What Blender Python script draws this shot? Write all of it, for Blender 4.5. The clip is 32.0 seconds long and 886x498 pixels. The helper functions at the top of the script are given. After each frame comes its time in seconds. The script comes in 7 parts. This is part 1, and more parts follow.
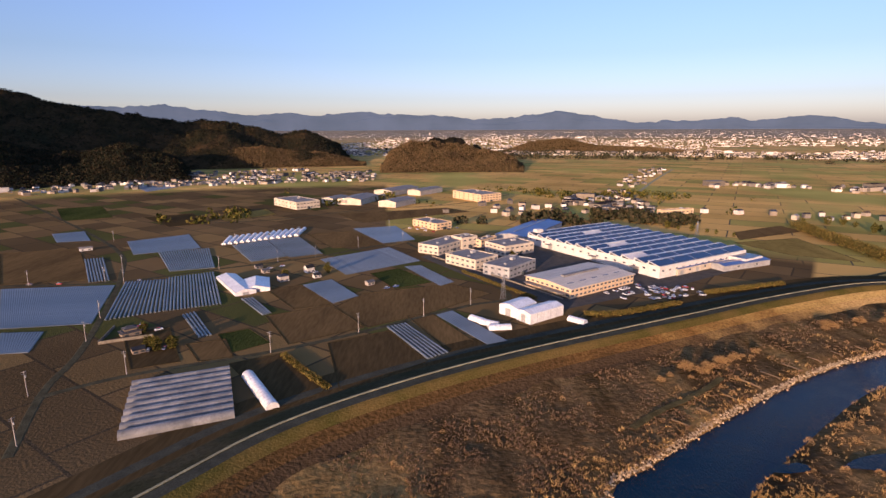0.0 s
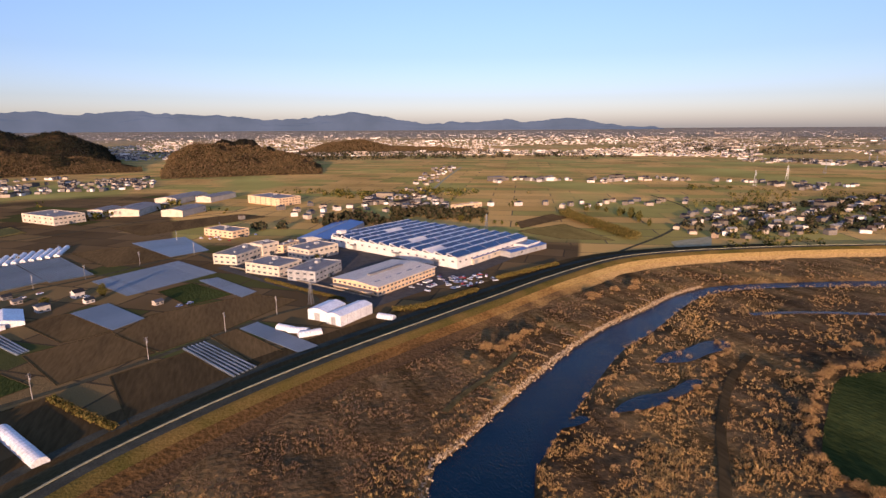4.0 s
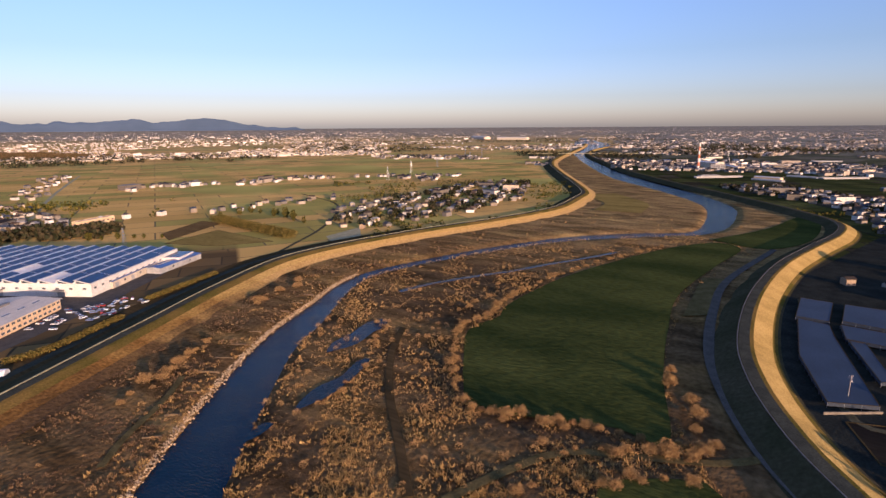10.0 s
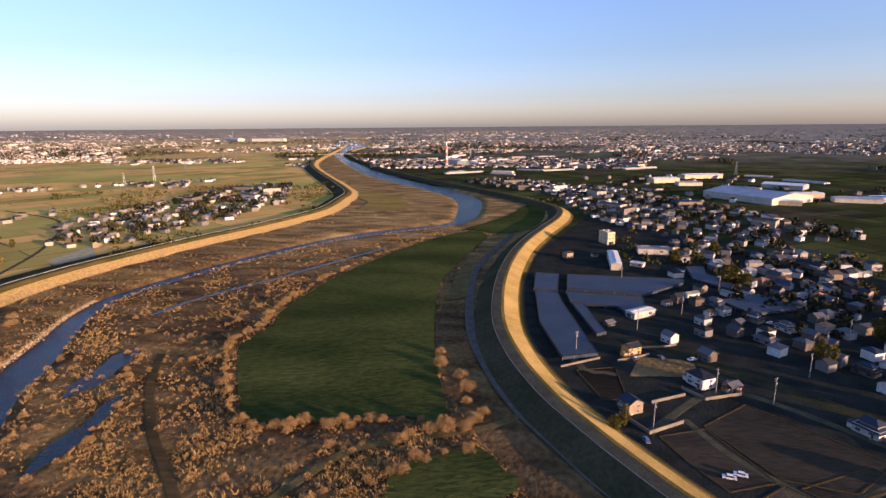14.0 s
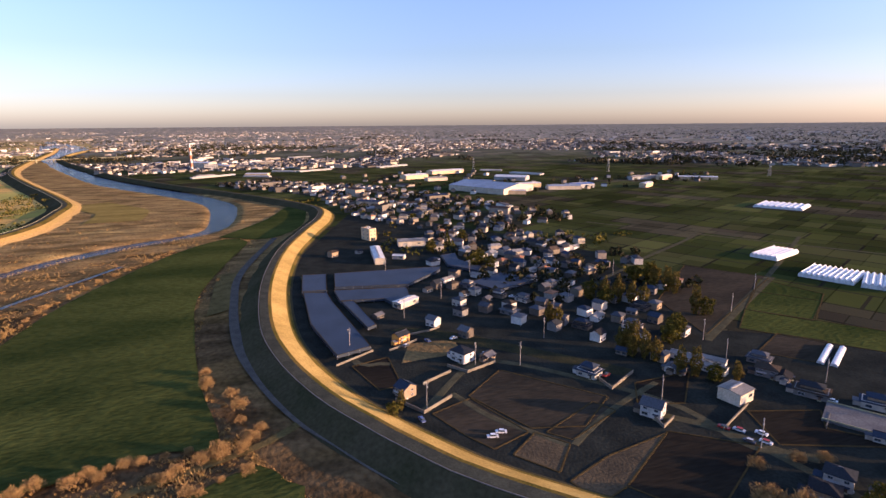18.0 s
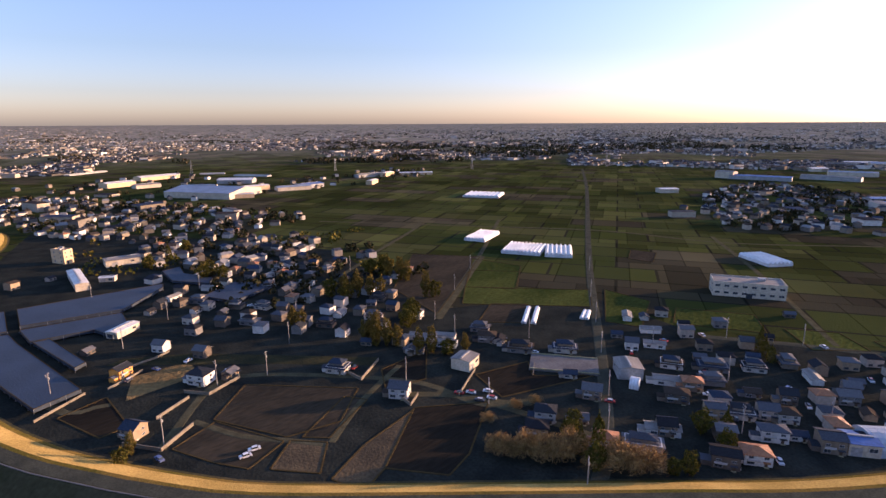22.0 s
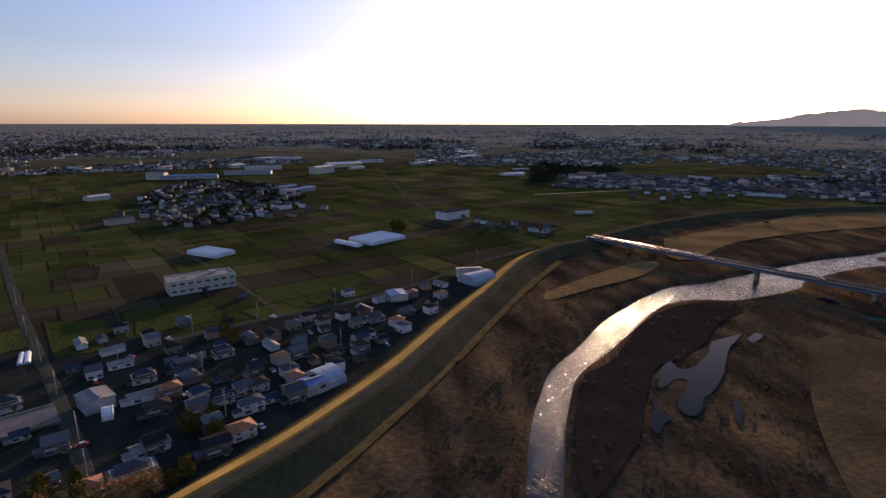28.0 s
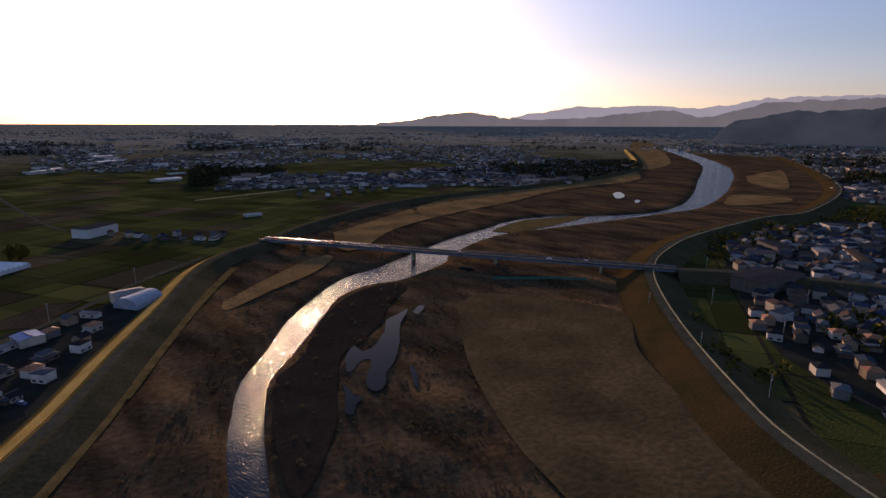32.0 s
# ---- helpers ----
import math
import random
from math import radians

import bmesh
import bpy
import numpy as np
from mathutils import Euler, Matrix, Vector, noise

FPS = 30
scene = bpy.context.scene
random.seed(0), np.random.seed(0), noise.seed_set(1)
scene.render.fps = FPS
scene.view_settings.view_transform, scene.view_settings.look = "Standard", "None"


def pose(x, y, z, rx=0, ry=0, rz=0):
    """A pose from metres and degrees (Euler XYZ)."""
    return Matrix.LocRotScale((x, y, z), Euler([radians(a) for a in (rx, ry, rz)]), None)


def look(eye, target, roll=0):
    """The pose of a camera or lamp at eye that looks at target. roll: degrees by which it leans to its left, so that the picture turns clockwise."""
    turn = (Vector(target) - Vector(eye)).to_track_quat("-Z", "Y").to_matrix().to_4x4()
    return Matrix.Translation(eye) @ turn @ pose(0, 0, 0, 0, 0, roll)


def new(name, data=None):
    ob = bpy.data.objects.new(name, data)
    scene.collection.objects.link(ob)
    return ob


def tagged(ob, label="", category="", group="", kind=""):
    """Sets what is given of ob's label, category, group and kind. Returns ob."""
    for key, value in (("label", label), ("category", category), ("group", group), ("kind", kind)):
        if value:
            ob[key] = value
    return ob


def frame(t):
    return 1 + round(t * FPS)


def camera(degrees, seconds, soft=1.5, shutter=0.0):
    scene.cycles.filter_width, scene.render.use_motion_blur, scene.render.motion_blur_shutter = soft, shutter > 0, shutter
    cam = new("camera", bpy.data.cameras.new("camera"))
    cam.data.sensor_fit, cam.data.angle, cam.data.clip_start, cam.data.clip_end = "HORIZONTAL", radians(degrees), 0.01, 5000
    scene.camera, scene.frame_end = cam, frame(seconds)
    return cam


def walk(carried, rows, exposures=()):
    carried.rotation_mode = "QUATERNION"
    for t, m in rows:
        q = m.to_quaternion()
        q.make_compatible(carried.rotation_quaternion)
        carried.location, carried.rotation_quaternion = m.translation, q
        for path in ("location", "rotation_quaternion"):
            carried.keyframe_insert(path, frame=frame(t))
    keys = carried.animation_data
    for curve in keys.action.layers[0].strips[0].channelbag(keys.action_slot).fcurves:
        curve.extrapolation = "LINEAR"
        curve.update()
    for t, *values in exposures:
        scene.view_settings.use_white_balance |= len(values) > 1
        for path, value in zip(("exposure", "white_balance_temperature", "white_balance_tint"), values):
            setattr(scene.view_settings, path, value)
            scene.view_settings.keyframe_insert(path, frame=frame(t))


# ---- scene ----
# ---------------------------------------------------------------- camera
H = 110.0
cam = camera(77.65, 32.0)
PATH = [
    (0, 0.00, -12.38, 0.25), (0.5, -2.42, -12.38, 0.25), (1, -4.90, -12.38, 0.25), (1.5, -7.39, -12.35, 0.25), (2, -9.90, -12.33, 0.28),
    (2.5, -12.45, -12.36, 0.30), (3, -15.10, -12.34, 0.27), (3.5, -17.83, -12.35, 0.26), (5.5, -28.99, -12.42, 0.41), (6, -31.78, -12.41, 0.37),
    (6.5, -34.65, -12.46, 0.41), (7, -37.74, -12.46, 0.39), (7.5, -40.85, -12.46, 0.35), (8, -43.79, -12.43, 0.32), (8.5, -46.78, -12.45, 0.35),
    (9, -49.75, -12.47, 0.35), (9.5, -52.75, -12.47, 0.33), (10, -55.77, -12.48, 0.35), (10.5, -58.78, -12.52, 0.39), (11, -61.84, -12.48, 0.36),
    (11.5, -64.86, -12.48, 0.37), (12, -67.94, -12.54, 0.36), (12.5, -71.09, -12.51, 0.38), (13, -74.12, -12.55, 0.38), (13.5, -77.10, -12.55, 0.40),
    (14, -80.07, -12.55, 0.46), (14.5, -83.08, -12.55, 0.47), (16.5, -95.09, -12.64, 0.43), (17, -98.27, -12.67, 0.50), (17.5, -101.52, -12.69, 0.47),
    (18, -104.79, -12.73, 0.43), (18.5, -108.25, -12.76, 0.39), (19, -111.74, -12.78, 0.38), (19.5, -115.49, -12.81, 0.37), (20, -119.45, -12.82, 0.32),
    (20.5, -122.39, -12.87, 0.26), (21, -125.38, -12.87, 0.26), (21.5, -128.74, -12.87, 0.26), (22, -132.34, -12.88, 0.27), (22.5, -135.95, -12.89, 0.26),
    (23, -139.90, -12.93, 0.27), (23.5, -144.31, -12.94, 0.27), (24, -148.93, -12.95, 0.16), (24.5, -153.91, -12.96, 0.09), (25, -159.03, -12.94, 0.13),
    (25.5, -164.08, -12.95, 0.08), (27.5, -182.40, -12.89, -0.06), (28, -186.76, -12.86, -0.04), (28.5, -191.04, -12.87, -0.00), (29, -195.28, -12.85, 0.04),
    (29.5, -199.48, -12.85, 0.00), (30, -203.76, -12.86, 0.04), (30.5, -208.01, -12.84, -0.04), (31, -212.26, -12.85, -0.05), (31.5, -216.56, -12.83, 0.02),
    (32, -220.49, -12.80, -0.09),
]
walk(cam, [(t, pose(0, 0, H, 90 + p, r, y)) for t, y, p, r in PATH],
     exposures=[(0, 0.86, 5120, 37), (9, 0.85, 5020, 36), (14, 1.18, 5100, 36), (19, 1.42, 5250, 38), (23, 1.38, 5300, 38), (26, 1.05, 5300, 37), (28, 0.55, 5350, 37), (32, 0.2, 5350, 37)])

# ---------------------------------------------------------------- sky and sun
SUN_EL, SUN_YAW = radians(7.5), radians(154.0)
world = bpy.data.worlds.new("sky")
scene.world = world
world.use_nodes = True
wn = world.node_tree.nodes
sky = wn.new("ShaderNodeTexSky")
sky.sky_type, sky.sun_disc = "NISHITA", False
sky.sun_elevation, sky.sun_rotation = SUN_EL, -SUN_YAW
sky.air_density, sky.dust_density, sky.ozone_density = 0.95, 1.2, 1.0
wn["Background"].inputs["Strength"].default_value = 0.19
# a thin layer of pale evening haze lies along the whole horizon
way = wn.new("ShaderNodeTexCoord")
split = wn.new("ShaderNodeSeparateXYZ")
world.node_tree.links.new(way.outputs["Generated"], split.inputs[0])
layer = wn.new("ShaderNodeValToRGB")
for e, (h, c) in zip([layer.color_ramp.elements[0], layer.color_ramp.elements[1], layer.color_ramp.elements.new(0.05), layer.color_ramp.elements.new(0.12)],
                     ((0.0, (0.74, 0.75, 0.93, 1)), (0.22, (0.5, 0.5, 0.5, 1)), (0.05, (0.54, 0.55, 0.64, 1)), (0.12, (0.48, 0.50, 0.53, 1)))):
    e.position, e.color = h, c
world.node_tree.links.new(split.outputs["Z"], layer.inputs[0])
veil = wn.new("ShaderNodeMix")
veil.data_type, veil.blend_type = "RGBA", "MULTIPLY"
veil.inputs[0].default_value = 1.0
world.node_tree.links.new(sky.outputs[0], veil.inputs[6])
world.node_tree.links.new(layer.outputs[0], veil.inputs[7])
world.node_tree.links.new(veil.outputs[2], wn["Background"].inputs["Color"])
lamp = bpy.data.lights.new("sun", "SUN")
lamp.energy, lamp.angle, lamp.color = 5.5, radians(0.6), (1.0, 0.62, 0.25)
sun = new("sun", lamp)
sun.matrix_world = look((-math.sin(SUN_YAW) * 900, math.cos(SUN_YAW) * 900, 900 * math.tan(SUN_EL)), (0, 0, 0))


# ---------------------------------------------------------------- materials
def ramp(nt, stops, constant=False):
    r = nt.nodes.new("ShaderNodeValToRGB")
    r.color_ramp.interpolation = "CONSTANT" if constant else "LINEAR"
    el = r.color_ramp.elements
    while len(el) < len(stops):
        el.new(0.5)
    for e, (p, c) in zip(el, stops):
        e.position, e.color = p, (*c, 1)
    return r


def noise_node(nt, scale, detail=4.0, coord=None, stretch=None):
    n = nt.nodes.new("ShaderNodeTexNoise")
    n.inputs["Scale"].default_value, n.inputs["Detail"].default_value = scale, detail
    if coord is None:
        coord = nt.nodes.new("ShaderNodeTexCoord").outputs["Object"]
    if stretch:
        m = nt.nodes.new("ShaderNodeMapping")
        m.inputs["Rotation"].default_value = (0, 0, stretch[1])
        m.inputs["Scale"].default_value = (1, stretch[0], 1)
        nt.links.new(coord, m.inputs["Vector"])
        coord = m.outputs[0]
    nt.links.new(coord, n.inputs["Vector"])
    return n


def mix(nt, fac, a, b, mode="MIX"):
    m = nt.nodes.new("ShaderNodeMix")
    m.data_type, m.blend_type = "RGBA", mode
    for sock, v in ((m.inputs[0], fac), (m.inputs[6], a), (m.inputs[7], b)):
        if isinstance(v, (int, float)):
            sock.default_value = v
        elif isinstance(v, tuple):
            sock.default_value = (*v, 1)
        else:
            nt.links.new(v, sock)
    return m.outputs[2]


def blank(name, rough=0.9, metal=0.0, spec=0.5):
    m = bpy.data.materials.new(name)
    m.use_nodes = True
    b = m.node_tree.nodes["Principled BSDF"]
    b.inputs["Roughness"].default_value, b.inputs["Metallic"].default_value = rough, metal
    b.inputs["Specular IOR Level"].default_value = spec
    return m, m.node_tree, b


def bump(nt, bsdf, height, strength, dist):
    n = nt.nodes.new("ShaderNodeBump")
    n.inputs["Strength"].default_value, n.inputs["Distance"].default_value = strength, dist
    nt.links.new(height, n.inputs["Height"])
    nt.links.new(n.outputs[0], bsdf.inputs["Normal"])


def surface(name, a, b, scale=0.5, rough=0.85, metal=0.0, relief=0.3, vary=0.0, islands=False, stretch=None, fine=8.0, spec=0.3):
    """Two colours mixed at two scales, with fine relief; vary shifts brightness object by object or piece by piece."""
    m, nt, bs = blank(name, rough, metal, 0.0 if rough >= 0.9 else spec)
    n1, n2 = noise_node(nt, scale, 5, stretch=stretch), noise_node(nt, scale * fine, 3, stretch=stretch)
    r = ramp(nt, [(0.35, a), (0.65, b)])
    nt.links.new(n1.outputs["Fac"], r.inputs[0])
    g = ramp(nt, [(0.3, (0.72, 0.72, 0.72)), (0.7, (1.15, 1.15, 1.15))])
    nt.links.new(n2.outputs["Fac"], g.inputs[0])
    col = mix(nt, 1.0, r.outputs[0], g.outputs[0], "MULTIPLY")
    if vary:
        if islands:
            rnd = nt.nodes.new("ShaderNodeNewGeometry").outputs["Random Per Island"]
        else:
            rnd = nt.nodes.new("ShaderNodeObjectInfo").outputs["Random"]
        v = ramp(nt, [(0.0, (1 - vary,) * 3), (1.0, (1 + vary,) * 3)])
        nt.links.new(rnd, v.inputs[0])
        col = mix(nt, 1.0, col, v.outputs[0], "MULTIPLY")
    nt.links.new(col, bs.inputs["Base Color"])
    if relief:
        bump(nt, bs, n2.outputs["Fac"], relief, 0.6 / (scale * fine))
    return m


def palette(name, colours, rough=0.8, islands=True, metal=0.0, scale=0.6):
    """Each object or piece takes one of the colours, with weathering over it."""
    m, nt, bs = blank(name, rough, metal, 0.0 if rough >= 0.8 else 0.3)
    if islands:
        rnd = nt.nodes.new("ShaderNodeNewGeometry").outputs["Random Per Island"]
    else:
        rnd = nt.nodes.new("ShaderNodeObjectInfo").outputs["Random"]
    r = ramp(nt, [(i / len(colours), c) for i, c in enumerate(colours)], True)
    nt.links.new(rnd, r.inputs[0])
    n = noise_node(nt, scale, 5)
    g = ramp(nt, [(0.3, (0.75, 0.75, 0.75)), (0.7, (1.1, 1.1, 1.1))])
    nt.links.new(n.outputs["Fac"], g.inputs[0])
    nt.links.new(mix(nt, 1.0, r.outputs[0], g.outputs[0], "MULTIPLY"), bs.inputs["Base Color"])
    return m




def ground_material():
    m, nt, bs = blank("ground_soil_and_grass", 1.0, 0, 0.0)
    at = nt.nodes.new("ShaderNodeAttribute")
    at.attribute_name = "zone"
    sep = nt.nodes.new("ShaderNodeSeparateColor")
    nt.links.new(at.outputs["Color"], sep.inputs[0])
    co = nt.nodes.new("ShaderNodeAttribute")
    co.attribute_name = "plan"
    plan = co.outputs["Vector"]

    def plots(rot, wide, deep, stops, seed, edge=(0.10, 0.085, 0.055), gap=0.8):
        mp = nt.nodes.new("ShaderNodeMapping")
        mp.inputs["Rotation"].default_value = (0, 0, rot)
        mp.inputs["Location"].default_value = (seed, seed * 0.7, 0)
        nt.links.new(plan, mp.inputs["Vector"])
        br = nt.nodes.new("ShaderNodeTexBrick")
        br.offset, br.squash = 0.37, 1.0
        br.inputs["Color1"].default_value, br.inputs["Color2"].default_value = (0, 0, 0, 1), (1, 1, 1, 1)
        br.inputs["Mortar"].default_value = (0.5, 0.5, 0.5, 1)
        br.inputs["Scale"].default_value = 1.0
        br.inputs["Mortar Size"].default_value, br.inputs["Mortar Smooth"].default_value = gap, 0.3
        br.inputs["Brick Width"].default_value, br.inputs["Row Height"].default_value = wide, deep
        nt.links.new(mp.outputs[0], br.inputs["Vector"])
        r = ramp(nt, stops, True)
        nt.links.new(br.outputs["Color"], r.inputs[0])
        path = mix(nt, br.outputs["Fac"], r.outputs[0], edge)
        return path

    east = plots(0.5, 95, 42, [(0, (0.55, 0.335, 0.09)), (0.2, (0.50, 0.31, 0.08)), (0.4, (0.34, 0.27, 0.065)), (0.55, (0.54, 0.335, 0.09)),
                              (0.72, (0.44, 0.275, 0.075)), (0.86, (0.28, 0.235, 0.055))], 11)
    south = plots(-0.53, 78, 36, [(0, (0.033, 0.040, 0.012)), (0.2, (0.050, 0.056, 0.018)), (0.4, (0.041, 0.047, 0.014)), (0.56, (0.041, 0.037, 0.022)),
                                 (0.68, (0.056, 0.060, 0.020)), (0.82, (0.038, 0.044, 0.014)), (0.92, (0.058, 0.052, 0.030))], 5, (0.022, 0.021, 0.014), 1.3)
    strips = plots(-0.53, 26, 72, [(0, (0.72, 0.72, 0.72)), (0.3, (1.0, 1.0, 1.0)), (0.6, (1.25, 1.22, 1.1)), (0.85, (0.9, 0.86, 0.9))], 31, (0.55, 0.55, 0.55), 0.5)
    south = mix(nt, 1.0, south, strips, "MULTIPLY")
    north = plots(0.62, 48, 30, [(0, (0.10, 0.068, 0.030)), (0.25, (0.14, 0.092, 0.038)), (0.5, (0.19, 0.125, 0.046)), (0.68, (0.075, 0.074, 0.022)), (0.84, (0.15, 0.098, 0.038))], 2, (0.06, 0.046, 0.026))
    patch = ramp(nt, [(0.52, (0, 0, 0)), (0.6, (1, 1, 1))])
    nt.links.new(noise_node(nt, 0.0045, 5, plan, (0.5, 0.5)).outputs["Fac"], patch.inputs[0])
    east = mix(nt, patch.outputs[0], east, (0.34, 0.29, 0.07))
    col = mix(nt, sep.outputs[1], east, south)
    col = mix(nt, sep.outputs[2], col, north)
    # far suburbs, with distance haze put into their paler, greyer colours
    hazed_suburb = plots(0.3, 120, 60, [(0, (0.19, 0.175, 0.135)), (0.25, (0.25, 0.23, 0.185)), (0.5, (0.13, 0.13, 0.09)), (0.7, (0.28, 0.25, 0.20)), (0.85, (0.16, 0.155, 0.12))], 3)
    col = mix(nt, at.outputs["Alpha"], col, hazed_suburb)
    big = noise_node(nt, 0.006, 6, plan)
    g = ramp(nt, [(0.3, (0.75, 0.75, 0.75)), (0.7, (1.2, 1.2, 1.2))])
    nt.links.new(big.outputs["Fac"], g.inputs[0])
    col = mix(nt, 1.0, col, g.outputs[0], "MULTIPLY")
    # the flood plain: dry reeds, mown grass and bare soil
    n1, n2, n3 = noise_node(nt, 0.022, 6, plan, (0.45, 0.75)), noise_node(nt, 0.35, 4, plan), noise_node(nt, 0.075, 5, plan, (0.25, 0.65))
    reed = ramp(nt, [(0.3, (0.085, 0.055, 0.024)), (0.48, (0.14, 0.088, 0.034)), (0.62, (0.23, 0.145, 0.045)), (0.75, (0.13, 0.09, 0.03))])
    nt.links.new(n1.outputs["Fac"], reed.inputs[0])
    # shade among the reeds is put into a darker bed colour
    shade_tone = nt.nodes.new("ShaderNodeAttribute")
    shade_tone.attribute_name = "shade_tone"
    shaded_bed = ramp(nt, [(0.3, (0.040, 0.031, 0.020)), (0.5, (0.066, 0.048, 0.027)), (0.7, (0.125, 0.080, 0.034))])
    nt.links.new(n1.outputs["Fac"], shaded_bed.inputs[0])
    px = nt.nodes.new("ShaderNodeSeparateXYZ")
    nt.links.new(plan, px.inputs[0])
    up = nt.nodes.new("ShaderNodeMapRange")
    up.inputs["From Min"].default_value, up.inputs["From Max"].default_value = 330, 620
    nt.links.new(px.outputs[0], up.inputs["Value"])
    dry = ramp(nt, [(0.3, (0.14, 0.09, 0.036)), (0.45, (0.30, 0.195, 0.07)), (0.55, (0.19, 0.125, 0.048)), (0.68, (0.40, 0.27, 0.09))])
    nt.links.new(n1.outputs["Fac"], dry.inputs[0])
    bed = mix(nt, up.outputs[0], mix(nt, shade_tone.outputs["Fac"], reed.outputs[0], shaded_bed.outputs[0]), dry.outputs[0])
    g2 = ramp(nt, [(0.3, (0.6, 0.6, 0.6)), (0.7, (1.25, 1.25, 1.25))])
    nt.links.new(n2.outputs["Fac"], g2.inputs[0])
    # long dark streaks: mud and reed shade, both put into the colour
    g3 = ramp(nt, [(0.36, (0.52, 0.52, 0.53)), (0.62, (1.18, 1.18, 1.18))])
    nt.links.new(n3.outputs["Fac"], g3.inputs[0])
    flood = mix(nt, 1.0, mix(nt, 1.0, bed, g2.outputs[0], "MULTIPLY"), g3.outputs[0], "MULTIPLY")
    col = mix(nt, sep.outputs[0], col, flood)
    nt.links.new(col, bs.inputs["Base Color"])
    nf, nr = noise_node(nt, 0.8, 4, plan), noise_node(nt, 0.42, 6, plan)
    lift = nt.nodes.new("ShaderNodeMix")        # matted stalks stand rougher than ploughland
    nt.links.new(sep.outputs[0], lift.inputs[0])
    nt.links.new(nf.outputs["Fac"], lift.inputs[2])
    rough = nt.nodes.new("ShaderNodeMath")
    rough.operation = "MULTIPLY"
    calm = nt.nodes.new("ShaderNodeMath")
    calm.operation = "MULTIPLY_ADD"
    calm.inputs[1].default_value, calm.inputs[2].default_value = -2.2, 3.0
    nt.links.new(shade_tone.outputs["Fac"], calm.inputs[0])
    nt.links.new(calm.outputs[0], rough.inputs[1])
    nt.links.new(nr.outputs["Fac"], rough.inputs[0])
    nt.links.new(rough.outputs[0], lift.inputs[3])
    bump(nt, bs, lift.outputs[0], 0.45, 0.8)
    return m


def water_material():
    m, nt, bs = blank("river_water", 0.06, 0, 0.14)
    bs.inputs["Base Color"].default_value = (0.001, 0.012, 0.026, 1)
    bs.inputs["IOR"].default_value = 1.33
    a, b = noise_node(nt, 1.5, 5, stretch=(0.4, 0.9)), noise_node(nt, 0.05, 3)
    mul = nt.nodes.new("ShaderNodeMath")
    mul.operation = "MULTIPLY"
    nt.links.new(a.outputs["Fac"], mul.inputs[0])
    nt.links.new(b.outputs["Fac"], mul.inputs[1])
    bump(nt, bs, mul.outputs[0], 1.0, 0.7)
    return m


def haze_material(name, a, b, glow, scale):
    """Distance seen through evening air: haze put into a pale colour and a glow."""
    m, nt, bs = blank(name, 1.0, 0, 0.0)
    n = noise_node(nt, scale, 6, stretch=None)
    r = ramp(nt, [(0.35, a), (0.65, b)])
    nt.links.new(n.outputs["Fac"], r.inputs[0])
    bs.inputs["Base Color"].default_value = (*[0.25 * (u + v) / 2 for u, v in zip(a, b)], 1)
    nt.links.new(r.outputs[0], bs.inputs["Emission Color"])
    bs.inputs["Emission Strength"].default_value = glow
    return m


def pond_material():
    m, nt, bs = blank("still_pond_water", 0.03, 0, 0.1)
    bs.inputs["Base Color"].default_value = (0.005, 0.010, 0.016, 1)
    bs.inputs["IOR"].default_value = 1.22
    n = noise_node(nt, 0.4, 2)
    bump(nt, bs, n.outputs["Fac"], 0.15, 0.05)
    return m


M_POND = pond_material()
M_GROUND, M_WATER = ground_material(), water_material()
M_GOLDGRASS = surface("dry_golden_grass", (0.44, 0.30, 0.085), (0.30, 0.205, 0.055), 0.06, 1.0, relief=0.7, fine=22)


def dike_grass(name, down, up, mark):
    """Grass that turns from rusty to golden along the dike, patchy on the way."""
    m, nt, bs = blank(name, 1.0, 0, 0.02)
    co = nt.nodes.new("ShaderNodeTexCoord").outputs["Object"]
    sp = nt.nodes.new("ShaderNodeSeparateXYZ")
    nt.links.new(co, sp.inputs[0])
    patch, fine = noise_node(nt, 0.035, 5), noise_node(nt, 0.7, 5)
    far = nt.nodes.new("ShaderNodeMath")
    far.operation = "MULTIPLY_ADD"
    far.inputs[1].default_value, far.inputs[2].default_value = 0.0032, mark
    nt.links.new(sp.outputs[0], far.inputs[0])
    both = nt.nodes.new("ShaderNodeMath")
    both.operation = "ADD"
    nt.links.new(far.outputs[0], both.inputs[0])
    nt.links.new(patch.outputs["Fac"], both.inputs[1])
    r = ramp(nt, [(0.25, down[0]), (0.45, down[1]), (0.75, up[0]), (0.95, up[1])])
    nt.links.new(both.outputs[0], r.inputs[0])
    g = ramp(nt, [(0.3, (0.55, 0.55, 0.55)), (0.7, (1.25, 1.25, 1.25))])
    nt.links.new(fine.outputs["Fac"], g.inputs[0])
    nt.links.new(mix(nt, 1.0, r.outputs[0], g.outputs[0], "MULTIPLY"), bs.inputs["Base Color"])
    bump(nt, bs, fine.outputs["Fac"], 0.8, 0.8)
    return m


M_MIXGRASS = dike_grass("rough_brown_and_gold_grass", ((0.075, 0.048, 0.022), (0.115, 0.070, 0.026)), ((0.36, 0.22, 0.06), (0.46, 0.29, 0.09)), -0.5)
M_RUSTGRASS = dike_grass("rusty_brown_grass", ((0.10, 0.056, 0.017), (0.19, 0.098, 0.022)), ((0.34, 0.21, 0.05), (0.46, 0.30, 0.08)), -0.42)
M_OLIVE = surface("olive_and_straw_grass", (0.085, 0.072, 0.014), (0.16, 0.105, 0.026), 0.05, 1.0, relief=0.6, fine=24)
